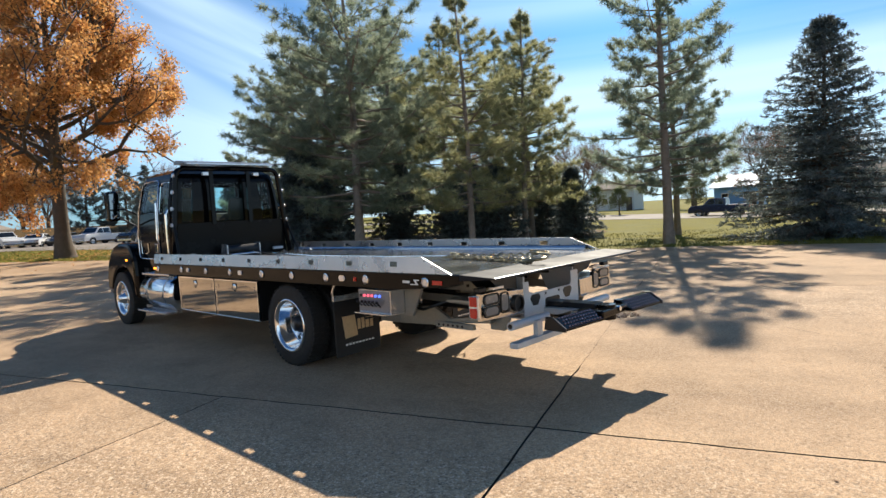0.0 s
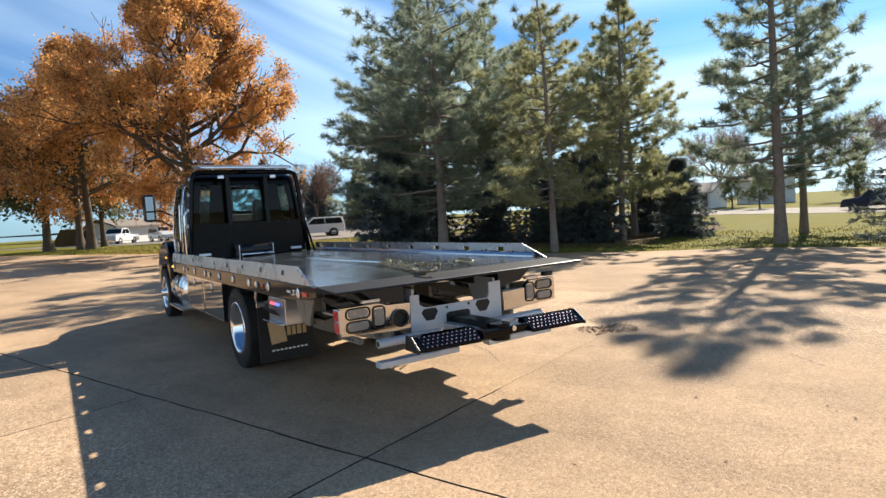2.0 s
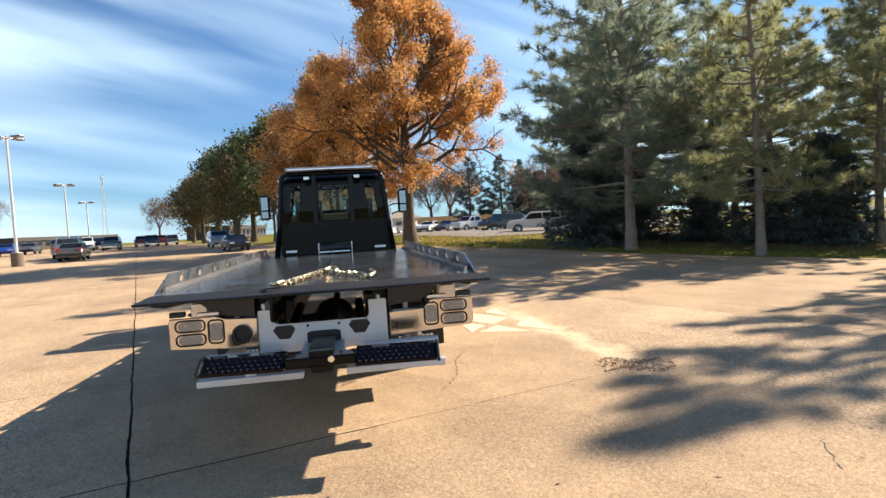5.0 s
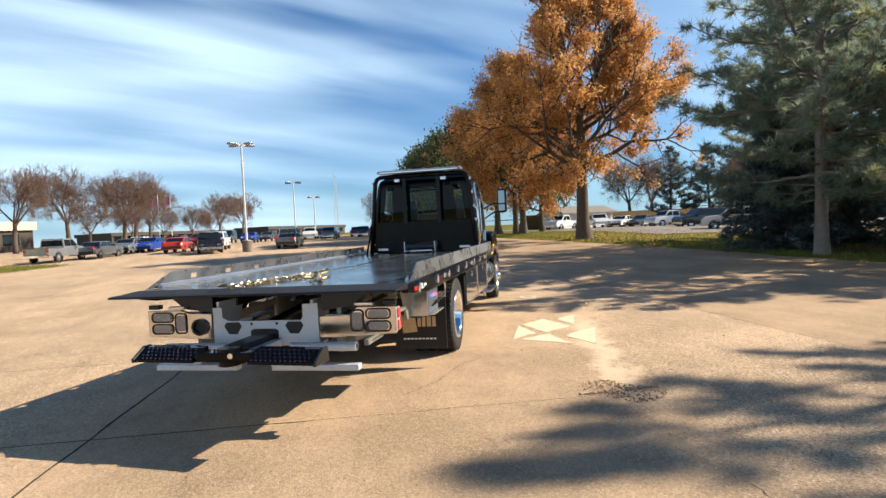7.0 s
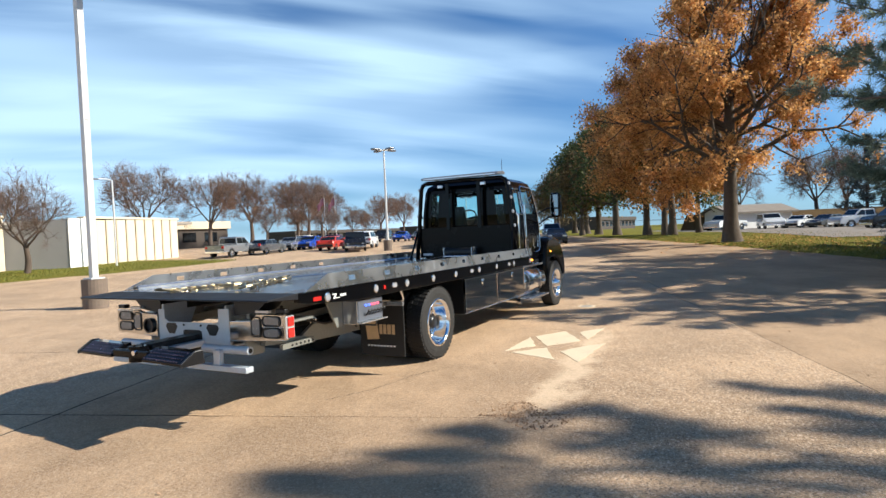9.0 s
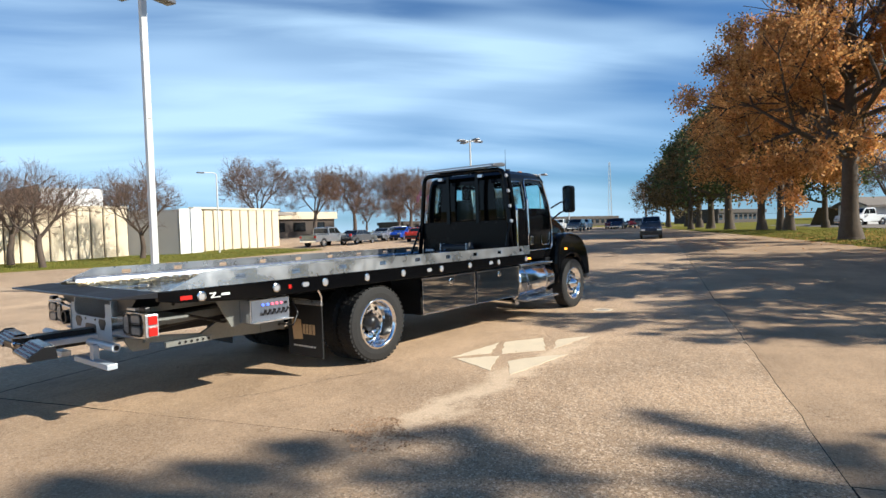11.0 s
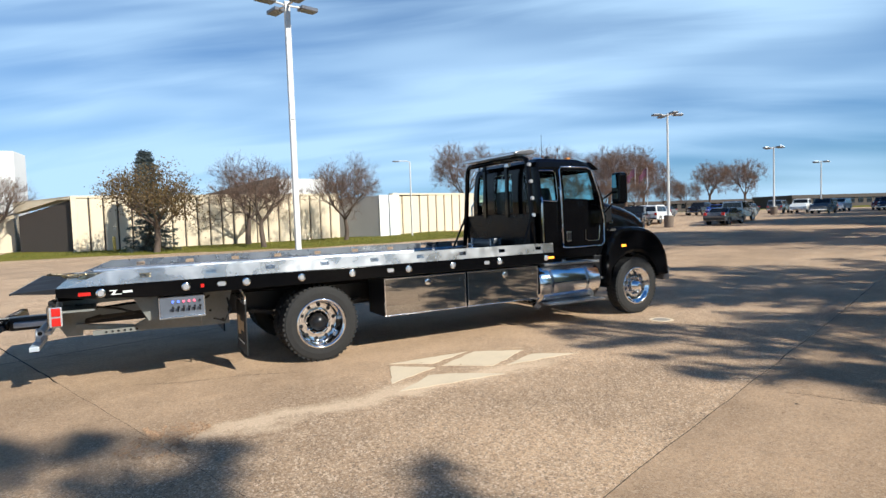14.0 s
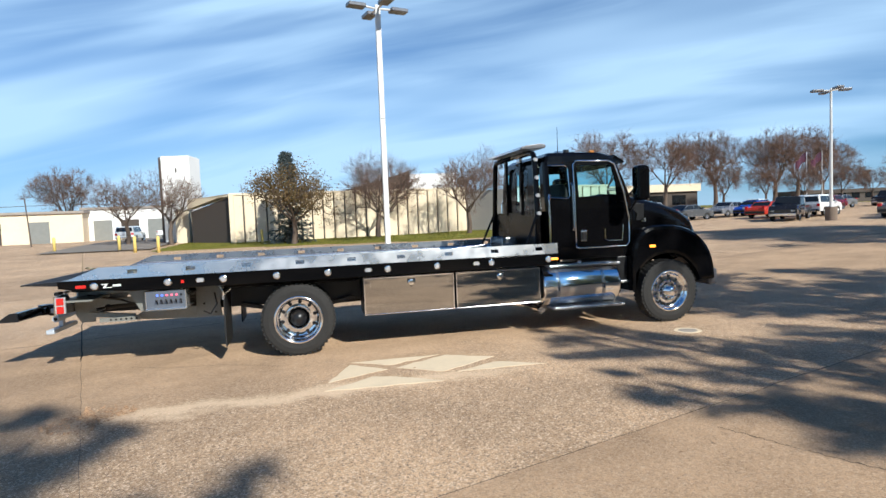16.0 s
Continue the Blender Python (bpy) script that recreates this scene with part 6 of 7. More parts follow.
ribbed_wall(-4.9, 34.3, 12.4, 35.2, 3.35, 0.78)
ribbed_wall(16.0, 33.2, 24.4, 35.0, 3.0, 0.9)
def raked(x0, y0, x1, y1, thick, z0, za, zb):
    """A wall between two places of the plan whose top falls from za to zb."""
    bm = bmesh.new()
    n = Vector((y1 - y0, x0 - x1, 0)).normalized() * thick
    lo = [bm.verts.new(p) for p in ((x0, y0, z0), (x1, y1, z0), (x1 + n.x, y1 + n.y, z0), (x0 + n.x, y0 + n.y, z0))]
    hi = [bm.verts.new(p) for p in ((x0, y0, za), (x1, y1, zb), (x1 + n.x, y1 + n.y, zb), (x0 + n.x, y0 + n.y, za))]
    bm.faces.new(lo); bm.faces.new(hi[::-1])
    for k in range(4):
        bm.faces.new((lo[k], lo[(k + 1) % 4], hi[(k + 1) % 4], hi[k]))
    return bm


# the end wall's shade is put into its dark colour
part("end_wall", raked(-4.92, 34.2, -8.15, 37.6, 0.25, -0.2, 3.66, 2.76), M["dark_wall"], hall, "end wall with a raked top, its shade painted dark")
part("end_fin", prism(bmesh.new(), [(-4.72, 33.9), (-5.02, 33.9), (-5.02, 34.18), (-4.72, 34.18)], "z", -0.2, 3.86), M["precast"], hall)
part("eave", raked(-5.03, 34.1, -8.4, 37.62, 0.5, 3.665, 3.86, 2.96), M["precast"], hall, "pale raked coping")
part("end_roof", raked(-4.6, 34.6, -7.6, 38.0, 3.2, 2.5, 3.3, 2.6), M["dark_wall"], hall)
# grey here paints the shade on the side turned from the sun
part("porch_side", prism(bmesh.new(), [(14.5, 32.2), (14.7, 32.2), (14.1, 40), (12.3, 40), (12.4, 35.4)], "z", 0.0, 3.55), M["grey_and_shade_wall"], hall, "side wall of the porch, its shade painted grey")
part("porch", prism(bmesh.new(), [(14.5, 32.15), (16.2, 32.35), (16.2, 33.4), (14.72, 33.3)], "z", 0.0, 3.6), M["white_wall"], hall, "white rendered porch")
part("door", B(13.55, 13.62, 34.4, 35.6, 0.4, 1.7), M["dark_wall"], hall, "dark service door")
part("penthouse_side", prism(bmesh.new(), [(0.8, 3.5), (8.8, 3.5), (8.8, 5.6)], "y", 40.0, 40.4), M["dark_wall"], hall, "dark sloping rooflight side")
part("penthouse", B(8.81, 12.7, 39.7, 45, 3.4, 5.35), M["white_wall"], hall, "white roof penthouse")
part("roof", prism(bmesh.new(), [(-4.9, 34.5), (26.4, 35.6), (26.4, 60), (-7.4, 60)], "z", 3.3, 3.5), M["base"], hall, "flat roof")
tower = thing("tower", "tall white sunlit rendered stair tower", "tower", (-9.7, 40.5, slope(-9.7, 40.5)), -8)
part("shaft", B(-1.0, 1.15, 0, 2.6, -0.3, 6.8, 0.03), M["white_wall"], tower, "white shaft")
# dark strip added to paint the shade of the tower's left face
part("painted_shade_strip", B(-1.22, -1.01, 0.1, 2.5, -0.3, 6.72), M["dark_wall"], tower)
part("slot", B(0.05, 0.16, -0.012, 0.0, 5.5, 5.85), M["dark_wall"], tower)
annex = thing("annex", "low cream annex below the tower", "building", (-9.1, 39.2, slope(-9, 39)), -8)
part("wall", B(-0.5, 0.5, 0, 1.0, -0.3, 2.5, 0.02), M["precast"], annex)
part("cap", B(-0.55, 0.55, -0.05, 1.0, 2.501, 2.6, 0.01), M["grey_and_shade_wall"], annex)
for x, y, w, d, h, c in ((-30, 62, 14, 9, 3.0, "precast"), (-19.5, 66, 9, 8, 3.4, "white_wall")):
    b = thing("warehouse", "low pale industrial shed far off", "building", (x, y, slope(x, y)), 8)
    part("wall", B(-w / 2, w / 2, -d / 2, d / 2, -0.3, h, 0.02), M[c], b)
    part("roof", B(-w / 2 - 0.2, w / 2 + 0.2, -d / 2 - 0.2, d / 2 + 0.2, h, h + 0.25), M["base"], b)
    for k in range(3):
        part("bay_door", B(-w / 2 + 1 + k * w / 3.4, -w / 2 + 2.8 + k * w / 3.4, -d / 2 - 0.03, -d / 2, -0.2, 2.2), M["dark_wall"] if k == 1 else M["galv"], b)
for x, y, w, h in ((40.5, 63, 19, 3.4), (120, 92, 40, 2.7), (150, 72, 40, 2.9), (150, 30, 30, 3.2)):
    b = thing("office_building", "low brown office building behind bare trees", "building", (x, y, slope(x, y)), -8)
    part("wall", B(-w / 2, w / 2, -5, 5, -0.3, h * 0.72, 0.02), M["dark_wall"], b)
    part("fascia", B(-w / 2 - 0.3, w / 2 + 0.3, -5.3, 5.3, h * 0.72, h), M["precast"] if x < 60 else M["dark_wall"], b, "flat fascia")
    for k in range(int(w / 3)):
        part("window", B(-w / 2 + 0.6 + 3 * k, -w / 2 + 2.4 + 3 * k, -5.03, -5.0, 0.8, 2.0), M["dark_glass"], b)
hill = sheet("ground", [(95, -60), (250, 40), (330, -60), (150, -160)], 8, 8, 2.6, M["litter"], "low brown field on the skyline", "field", wobble=0.8)
berm = thing("berm", "low tan earth bank behind the far car park", "earth bank", (70, -8, slope(60, -8)), 25, kind="structure")
part("bank", prism(bmesh.new(), [(-1, -0.5), (1.5, 1.9), (6, 2.0), (9, -0.5)], "y", -55, 8), M["litter"], berm)


# ---- houses beyond the pines ----
def house(x, y, rz, w, d, h, wall, roofm, label):
    t = thing("house", label, "house", (x, y, slope(x, y)), rz)
    part("wall", B(-w / 2, w / 2, -d / 2, d / 2, -0.3, h, 0.01), wall, t)
    part("roof", prism(bmesh.new(), [(-d / 2 - 0.5, h), (0, h + d * 0.24), (d / 2 + 0.5, h), (d / 2 + 0.5, h - 0.18), (0, h + d * 0.24 - 0.2), (-d / 2 - 0.5, h - 0.18)], "x", -w / 2 - 0.5, w / 2 + 0.5), roofm, t)
    for s in (-1, 1):
        part("gable", prism(bmesh.new(), [(-d / 2, h), (d / 2, h), (0, h + d * 0.22)], "x", s * w / 2 - 0.05, s * w / 2 + 0.05), wall, t)
    n = max(2, int(w / 3))
    for k in range(n):
        xx = -w / 2 + (k + 0.5) * w / n
        win = part("window", B(xx - 0.5, xx + 0.5, d / 2, d / 2 + 0.03, 1.0, 2.0), M["white_wall"], t)
        part("pane", B(xx - 0.42, xx + 0.42, d / 2 + 0.03, d / 2 + 0.036, 1.08, 1.92), M["dark_glass"], win)
    part("door", B(-w / 2 + 0.3, -w / 2 + 1.2, d / 2, d / 2 + 0.04, 0.0, 2.0), M["dark_wall"], t)
    return t


house(38.5, -66, 8, 9, 5, 2.0, M["white_wall"], M["base"], "white single-storey house with a grey roof")
house(36, -82, 8, 6, 5, 3.4, M["siding"], M["asphalt"], "pale blue two-storey house behind trees")
house(21, -92, 5, 6, 8, 2.9, M["blue_siding"], M["blue_siding"], "bright blue shed behind the street")
house(2, -70, 5, 8, 7, 2.7, M["grey_and_shade_wall"], M["asphalt"], "grey cottage beside a spruce")
house(69, -5, -45, 9, 3.6, 1.95, M["white_wall"], M["asphalt"], "small white gabled building beyond the trees")


# ---- cars ----
def car(kind, paint, label, x, y, rz, category="car"):
    """A parked vehicle: body, glass band, wheels and lamps. It faces +x before turning."""
    P = {"sedan": (4.7, 1.80, 1.45, [(-2.35, 0.35), (-2.38, 0.75), (-2.25, 0.95), (-1.55, 1.0), (-0.95, 1.42), (0.35, 1.45), (1.15, 1.0), (2.1, 0.88), (2.36, 0.65), (2.36, 0.32)], (-1.42, 1.02, -0.90, 1.38, 0.30, 1.40, 1.0, 1.02), 0.32),
         "suv": (4.9, 1.95, 1.80, [(-2.45, 0.42), (-2.48, 1.0), (-2.35, 1.72), (-2.0, 1.80), (0.35, 1.80), (1.05, 1.20), (2.2, 1.10), (2.45, 0.85), (2.45, 0.40)], (-2.28, 1.18, -2.15, 1.68, 0.30, 1.70, 0.92, 1.2), 0.37),
         "pickup": (5.7, 1.98, 1.88, [(-2.85, 0.5), (-2.87, 1.12), (-0.75, 1.14), (-0.70, 1.82), (-0.55, 1.88), (0.75, 1.86), (1.40, 1.24), (2.6, 1.14), (2.85, 0.85), (2.85, 0.45)], (-0.62, 1.26, -0.55, 1.76, 0.68, 1.76, 1.22, 1.26), 0.39)}[kind]
    L, W, Hh, prof, g, wr = P
    t = thing("parked_car" if kind == "sedan" else "parked_suv" if kind == "suv" else "pickup_truck", label, category, (x, y, slope(x, y) + 0.004), rz, group="parked vehicles")
    size = 0.78 if y > 5 else 0.88
    bm = bmesh.new()
    n = len(prof)
    rows = []
    for yy, sc in ((-W / 2, 0), (-W / 2 + 0.05, 1), (W / 2 - 0.05, 1), (W / 2, 0)):
        r = []
        for px, pz in prof:
            top = max(0.0, (pz - 1.05) / (Hh - 1.0))
            yv = yy * (1 - 0.16 * top)
            r.append(bm.verts.new((px * (0.985 if not sc else 1), yv, pz - (0.03 if not sc and pz > 0.7 else 0))))
        rows.append(r)
    for a, b in zip(rows, rows[1:]):
        for i in range(n):
            bm.faces.new((a[i], a[(i + 1) % n], b[(i + 1) % n], b[i]))
    bm.faces.new(rows[0]); bm.faces.new(rows[-1][::-1])
    body = part("body", bm, paint, t, smooth=False)
    if kind == "pickup":
        part("bed_well", B(-2.75, -0.85, -W / 2 + 0.12, W / 2 - 0.12, 1.10, 1.155), M["black_satin"], t, "dark open bed")
    for s in (-1, 1):
        x0, z0, x1, z1, x2, z2, x3, z3 = g
        k = 1 - 0.16 * ((1.4 - 1.05) / (Hh - 1.0))
        yl, yh = W / 2 * (1 - 0.16 * max(0, (z0 - 1.05) / (Hh - 1))) + 0.004, W / 2 * (1 - 0.16 * max(0, (z1 - 1.05) / (Hh - 1))) + 0.004
        xm = (x0 + x3) / 2
        for a0, a1, b0, b1 in ((x0, xm - 0.05, x1, xm - 0.05), (xm + 0.03, x3, xm + 0.03, x2)):
            raw("side_window", [(a0, s * yl, z0), (a1, s * yl, z0), (b1, s * yh, z1), (b0, s * yh, z1)], [(0, 1, 2, 3)], M["dark_glass"], t)
        for wx in (-L * 0.29, L * 0.31):
            wh = lathe(bmesh.new(), [(wr * 0.6, -0.1), (wr * 0.95, -0.11), (wr, -0.07), (wr, 0.07), (wr * 0.95, 0.11), (wr * 0.6, 0.1)], (wx, s * (W / 2 - 0.10), wr), seg=20, closed=True)
            wo = part("wheel", wh, M["rubber"], t, "black tyre")
            part("rim", lathe(bmesh.new(), [(0.02, 0.07 * s), (wr * 0.35, 0.08 * s), (wr * 0.6, 0.10 * s), (wr * 0.62, 0.05 * s)], (wx, s * (W / 2 - 0.10), wr), seg=14), M["alu"], wo)
            part("arch", lathe(bmesh.new(), [(wr * 1.02, 0), (wr * 1.16, 0), (wr * 1.16, 0.012 * s), (wr * 1.02, 0.012 * s)], (wx, s * (W / 2), wr), seg=20, closed=True), M["black_satin"], t)
        part("head_lamp", B(L / 2 - 0.16, L / 2 - 0.0, s * (W / 2 - 0.42), s * (W / 2 - 0.06), 0.68, 0.82, 0.01), M["clear"], t)
        part("tail_lamp", B(-L / 2 - 0.03, -L / 2 + 0.1, s * (W / 2 - 0.28), s * (W / 2 - 0.04), 0.82, 1.05, 0.01), M["red"], t)
        part("door_mirror", B(0.75, 0.92, s * (W / 2 + 0.0), s * (W / 2 + 0.2), 1.05, 1.2, 0.02), paint, t)
    # screens front and rear
    yw = W / 2 * 0.86
    def screen(a, b, nm):
        d = Vector((b[0] - a[0], 0, b[1] - a[1])); nrm = Vector((-d.z, 0, d.x)).normalized() * 0.008
        a3, b3 = Vector((a[0], 0, a[1])) + d * 0.12, Vector((b[0], 0, b[1])) - d * 0.10
        nrm = nrm if nrm.z > 0 else -nrm
        raw(nm, [a3 + nrm + Vector((0, -yw, 0)), a3 + nrm + Vector((0, yw, 0)), b3 + nrm + Vector((0, yw * 0.9, 0)), b3 + nrm + Vector((0, -yw * 0.9, 0))], [(0, 1, 2, 3)], M["dark_glass"], t)
    if kind == "sedan":
        screen(prof[6], prof[5], "windscreen"); screen(prof[3], prof[4], "rear_screen")
    elif kind == "suv":
        screen(prof[5], prof[4], "windscreen"); screen((-2.45, 1.14), (-2.36, 1.72), "rear_screen")
    else:
        screen(prof[6], prof[5], "windscreen"); screen((-0.76, 1.2), (-0.71, 1.80), "rear_screen")
    part("bumper", B(L / 2 - 0.08, L / 2 + 0.05, -W / 2 + 0.06, W / 2 - 0.06, 0.36, 0.58, 0.03), M["black_satin"] if kind == "sedan" else M["chrome"], t)
    part("bumper", B(-L / 2 - 0.06, -L / 2 + 0.06, -W / 2 + 0.06, W / 2 - 0.06, 0.40, 0.62, 0.03), M["black_satin"] if kind == "sedan" else M["chrome"], t)
    t.scale = (size, size, size)
    return t


PAINT = {k: mat(k + "_car_paint", c, 0.25, coat=0.6, var=0.06, metal=m) for k, (c, m) in dict(white=((0.78, 0.78, 0.77), 0), silver=((0.36, 0.37, 0.38), 0.6), grey=((0.16, 0.17, 0.18), 0.5), black=((0.012, 0.012, 0.014), 0), blue=((0.02, 0.07, 0.40), 0.2), red=((0.50, 0.04, 0.02), 0.1), navy=((0.02, 0.03, 0.07), 0.2), maroon=((0.15, 0.02, 0.02), 0.1), tan=((0.42, 0.37, 0.30), 0.3)).items()}
CARS = [("pickup", "silver", 24.4, 29.0, 15), ("sedan", "grey", 27.4, 28.6, 12), ("sedan", "silver", 31.9, 30.0, 200), ("sedan", "blue", 33.6, 29.3, 195), ("sedan", "red", 31.3, 25.2, 20), ("sedan", "maroon", 37.0, 29.6, 195),
        ("pickup", "black", 29.6, 21.6, 215), ("sedan", "grey", 33.4, 17.3, 15), ("suv", "white", 33.8, 23.6, 25), ("sedan", "grey", 56, 31, 195), ("suv", "grey", 60, 30, 20), ("sedan", "maroon", 41.5, 30.2, 200),
        ("suv", "white", 66, 27, 195), ("pickup", "navy", 70, 24, 195), ("suv", "maroon", 74, 26.5, 195), ("suv", "grey", 78, 24, 20), ("pickup", "silver", 37.2, 19.2, 15), ("sedan", "black", 35.4, 7.7, 200), ("suv", "silver", 43.6, 10.5, 200),
        ("suv", "grey", 57.5, 24.0, 195), ("pickup", "white", 60, 27.5, 200), ("sedan", "blue", 50, 30, 200), ("sedan", "silver", 45.5, 33, 195), ("suv", "black", 53, 34.5, 200), ("sedan", "white", 37.5, 33.5, 195), ("pickup", "maroon", 84, 27, 195), ("suv", "navy", 68, 29, 15), ("sedan", "grey", 90, 30, 200),
        ("suv", "white", 37.6, -14.9, 78), ("suv", "black", 46.6, -14.6, 110), ("pickup", "white", 56.5, -13.9, 118), ("sedan", "grey", 58.6, -11.6, 140), ("sedan", "white", 58.8, -9.4, 150), ("suv", "white", 59.2, -6.9, 190), ("pickup", "white", 60.0, -2.9, 150), ("suv", "white", 58, -18.4, 110), ("sedan", "tan", 52, -20.5, 110),
        ("pickup", "navy", 11.2, -50.2, 4), ("pickup", "white", -13.5, 60, 20), ("suv", "white", -15.0, 47.5, 90)]
CNAME = {"pickup": "pickup truck", "suv": "sport utility vehicle", "sedan": "saloon car"}
for kind, col, x, y, rz in CARS:
    car(kind, PAINT[col], f"{'dark blue' if col == 'navy' else col} {CNAME[kind]} parked on the lot" if y > -9 else f"{'dark blue' if col == 'navy' else col} {CNAME[kind]} parked beyond the lawn", x, y, rz, "pickup truck" if kind == "pickup" else "car")

# posts, kerb bits
for x, y in ((-8.2, 27.4), (-9.8, 28.8), (-11.5, 31.8), (-2.8, 32.1), (-16, 34)):
    t = thing("bollard", "short yellow painted steel bollard", "bollard", (x, y, slope(x, y)), group="bollards")
    bo = bmesh.new()
    lathe(bo, [(0.09, -0.1), (0.09, 0.88), (0.07, 0.95), (0.01, 0.98)], (0, 0, 0), axis=(0, 0, 1), seg=14)
    part("post", bo, M["yellow"], t, smooth=True)


# ---- grass blades along the lawns nearest the lot ----
def blades(n, area, seed, name_label):
    rs = np.random.RandomState(seed)
    pts = []
    while len(pts) < n:
        x, y = area(rs)
        d = lot_inside(x, y)
        if d < 0.05:
            pts.append((x, y, ground_z(x, y)))
    p = np.array(pts, dtype=np.float32)
    a = rs.uniform(0, 6.28, (n, 1)); h = rs.uniform(0.03, 0.10, (n, 1)); w = rs.uniform(0.008, 0.022, (n, 1))
    sd = np.concatenate([np.cos(a), np.sin(a), np.zeros((n, 1))], axis=1) * w
    top = p + np.concatenate([rs.normal(0, 0.03, (n, 2)), h], axis=1)
    tri = np.stack([p - sd, p + sd, top], axis=1).reshape(-1, 3)
    return tagged(soup("grass", tri, 3, M["blades"]), name_label, "grass", kind="stuff")


blades(26000, lambda r: (lambda x: (x, float(np.interp(x, *EDGE_S)) + 0.5 - 14 * r.rand() ** 2))(r.uniform(-12, 45)), 3, "short autumn grass along the lot edge under the pines and maple")
blades(12000, lambda r: (r.uniform(-9, 21), 24 + 10 * r.rand() ** 1.5), 4, "short grass on the lawn in front of the hall")
for x, y, rz, sc in ((24, -57, 0, 0.30), (28, -59, 90, 0.34), (8, -58, 30, 0.28), (17, -61, 200, 0.36), (38, -57, 60, 0.40), (-8, -60, 10, 0.4)):
    again(green, x, y, rz, sc, "yellow-green shrub in front of the houses")

# ring-shaped cover let into the pavement
cover = thing("manhole_cover", "small pale cast ring cover set in the pavement", "manhole cover", (5.28, -1.84, 0.0))
part("ring", lathe(bmesh.new(), [(0.13, 0.001), (0.13, 0.006), (0.18, 0.006), (0.185, 0.001)], (0, 0, 0), axis=(0, 0, 1), seg=32, closed=True), M["patch"], cover)
part("lid", cyl(bmesh.new(), (0, 0, 0.001), (0, 0, 0.004), 0.128, seg=32), M["base"], cover, "grey lid")

# fallen leaves round the maples
rs_f = np.random.RandomState(9)
spots = []
while len(spots) < 1900:
    a, r = rs_f.uniform(0, 6.283), 9.5 * rs_f.rand() ** 0.6
    x, y = 29.4 + r * math.cos(a), -4.6 + r * math.sin(a)
    if lot_inside(x, y) < 0.6 or rs_f.rand() < 0.12:
        spots.append((x, y, ground_z(x, y) + 0.02 if lot_inside(x, y) < 0.0 else slope(x, y) + 0.012))
c_f = np.array(spots, dtype=np.float32)
t_f = rs_f.uniform(0, 6.283, (len(c_f), 1)); z_f = np.zeros_like(t_f)
u_f = np.concatenate([np.cos(t_f), np.sin(t_f), rs_f.normal(0, 0.18, t_f.shape)], axis=1) * 0.065
w_f = np.concatenate([-np.sin(t_f), np.cos(t_f), rs_f.normal(0, 0.18, t_f.shape)], axis=1) * 0.045
tagged(soup("fallen_leaves", np.stack([c_f - u_f, c_f + w_f, c_f + u_f, c_f - w_f], axis=1).reshape(-1, 3), 4, M["maple"]), "fallen orange leaves on the grass under the maple", "fallen leaves", kind="stuff")


# ragged cracks in the slabs
def crack(pts, seed):
    rng3 = random.Random(seed)
    vs, fs = [], []
    pts = [Vector(p) for p in pts]
    for a, b in zip(pts, pts[1:]):
        n = max(3, int((b - a).length / 0.035))
        d = (b - a).normalized(); w = Vector((-d.y, d.x))
        for k in range(n):
            p = a.lerp(b, k / n) + w * rng3.uniform(-0.016, 0.016)
            h = rng3.uniform(0.0015, 0.006)
            vs += [(p.x + w.x * h, p.y + w.y * h, 0.0022), (p.x - w.x * h, p.y - w.y * h, 0.0022)]
    for k in range(len(vs) // 2 - 1):
        fs.append((2 * k, 2 * k + 1, 2 * k + 3, 2 * k + 2))
    return raw("crack", vs, fs, M["joint"], pavement, "dark ragged crack")


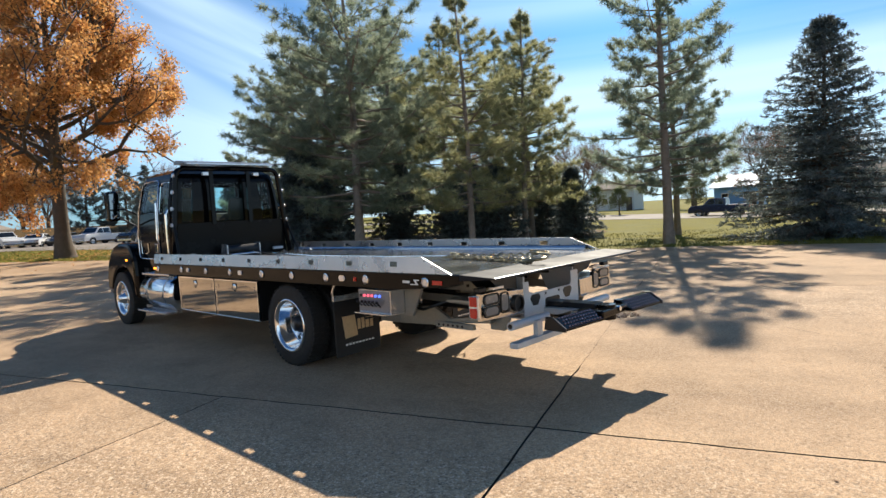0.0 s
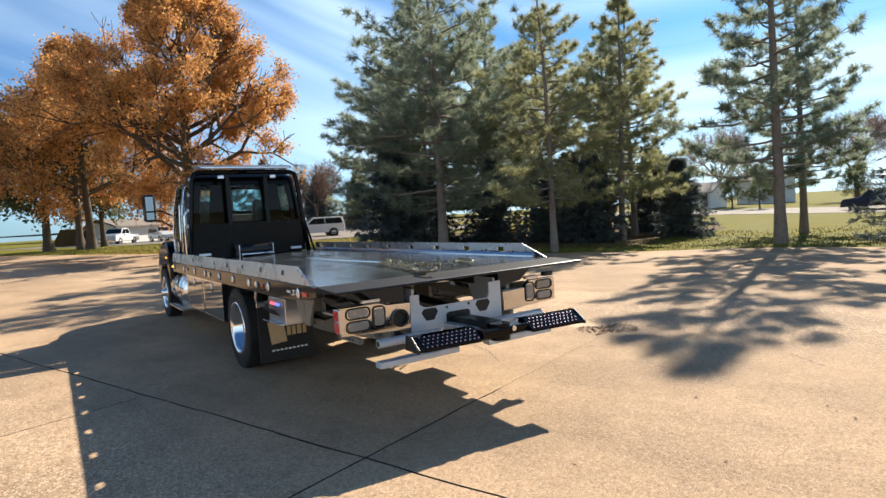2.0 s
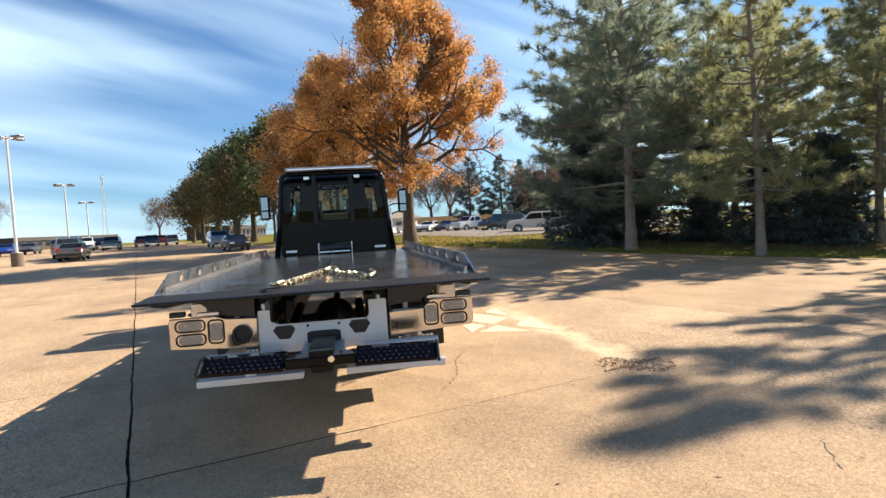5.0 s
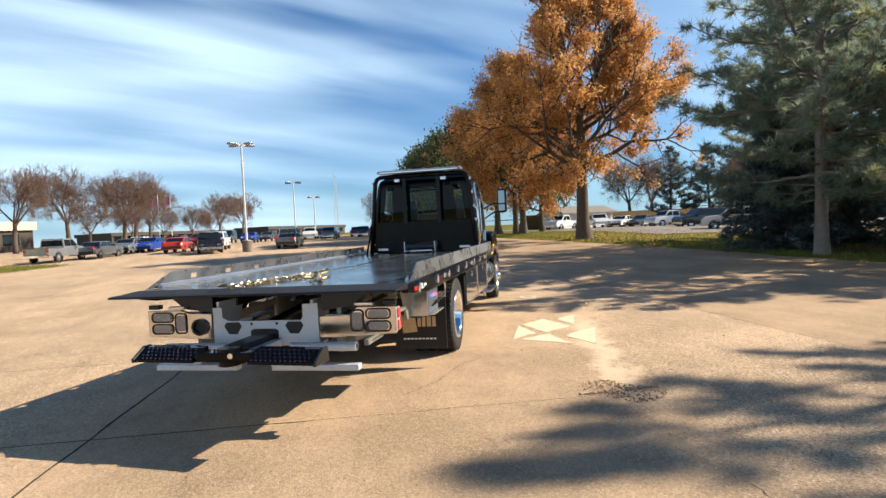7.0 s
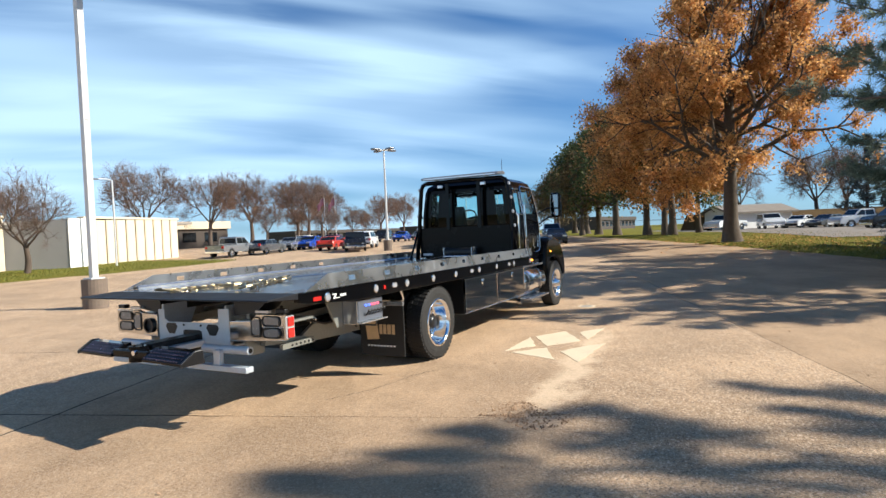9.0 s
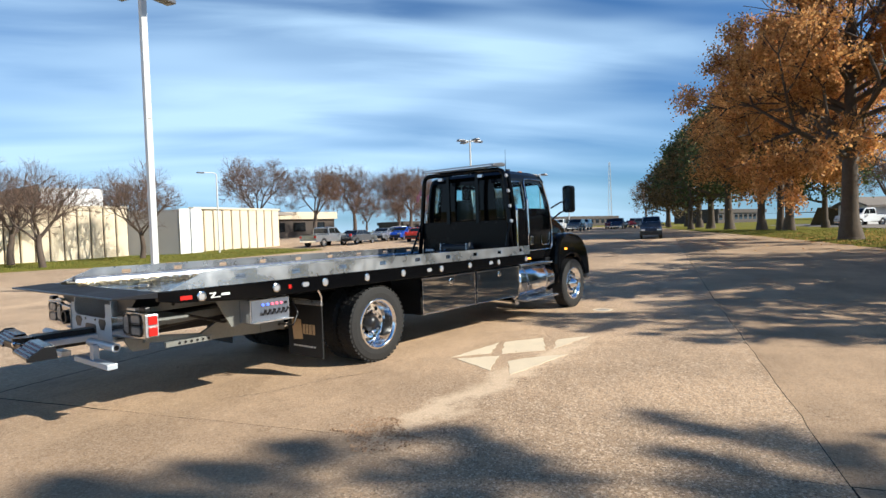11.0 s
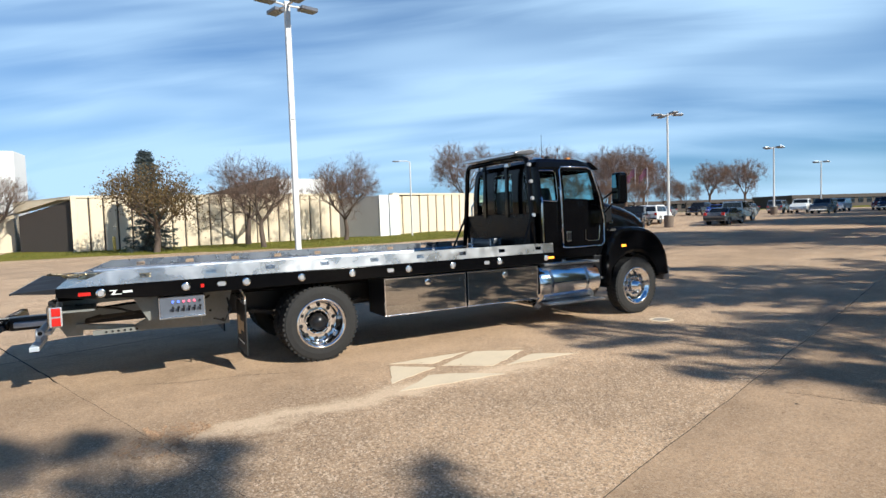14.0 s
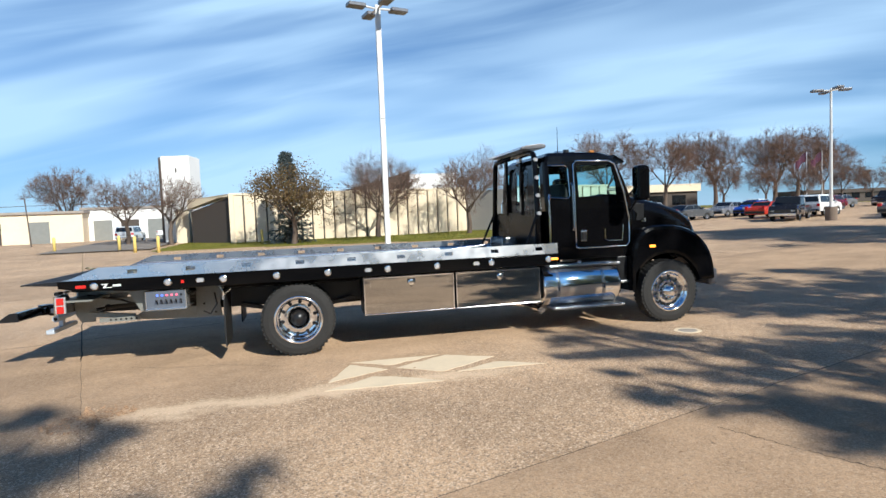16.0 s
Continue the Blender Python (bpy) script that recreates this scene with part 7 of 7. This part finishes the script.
crack([(3.22, -5.05), (3.36, -5.35), (3.45, -5.54), (3.56, -5.80), (3.72, -6.05), (3.78, -6.5)], 1)
crack([(-4.10, -3.22), (-4.22, -3.13), (-4.38, -3.05), (-4.55, -2.96)], 2)
crack([(-3.80, -3.60), (-3.92, -3.64), (-4.11, -3.65)], 3)
crack([(-2.1, -1.0), (-1.6, -1.25), (-0.9, -1.35), (-0.2, -1.7)], 4)

# dry leaves and grit blown over the slabs
rs_d = np.random.RandomState(14)
c_d = np.stack([rs_d.uniform(-9, 9, 420), rs_d.uniform(-7, 7, 420), np.full(420, 0.006)], axis=1)
t_d = rs_d.uniform(0, 6.283, (420, 1)); q_d = rs_d.uniform(0.006, 0.024, (420, 1))
u_d = np.concatenate([np.cos(t_d), np.sin(t_d), rs_d.normal(0, 0.2, t_d.shape)], axis=1) * q_d
w_d = np.concatenate([-np.sin(t_d), np.cos(t_d), rs_d.normal(0, 0.2, t_d.shape)], axis=1) * q_d * 0.6
tagged(soup("debris", np.stack([c_d - u_d, c_d + w_d, c_d + u_d, c_d - w_d], axis=1).reshape(-1, 3), 4, M["dirt"]), "dry leaf scraps and grit scattered on the slabs", "debris", kind="stuff")

# far lamp, utility poles and wire beyond the service road
fl2 = thing("street_lamp", "thin leaning street lamp by a far pale shed", "street lamp", (-21.7, 44.8, slope(-21.7, 44.8)))
part("pole", cyl(bmesh.new(), (0, 0, -0.1), (-0.25, 0, 4.0), 0.06, 0.045, 8), M["bark"], fl2)
part("head", B(-0.5, -0.22, -0.08, 0.08, 3.92, 4.04, 0.02), M["bar"], fl2)
for x, y in ((-38.5, 106.5), (-62, 92)):
    up = thing("utility_pole", "wooden utility pole with a crossarm far off", "utility pole", (x, y, slope(x, y)), group="utility poles")
    part("pole", cyl(bmesh.new(), (0, 0, -0.2), (0, 0, 6.4), 0.14, 0.10, 8), M["bark"], up)
    part("crossarm", B(-0.9, 0.9, -0.06, 0.06, 5.7, 5.85), M["bark"], up)
wire_z = slope(-38.5, 106.5) + 5.9
tagged(part("power_line", tube(bmesh.new(), [(-62, 92, wire_z), (-50, 99.4, wire_z - 0.5), (-38.5, 106.5, wire_z), (-20, 118, wire_z - 0.8), (0, 130, wire_z)], 0.045, 5), M["bark"]), "dark overhead power line between utility poles", "power line")
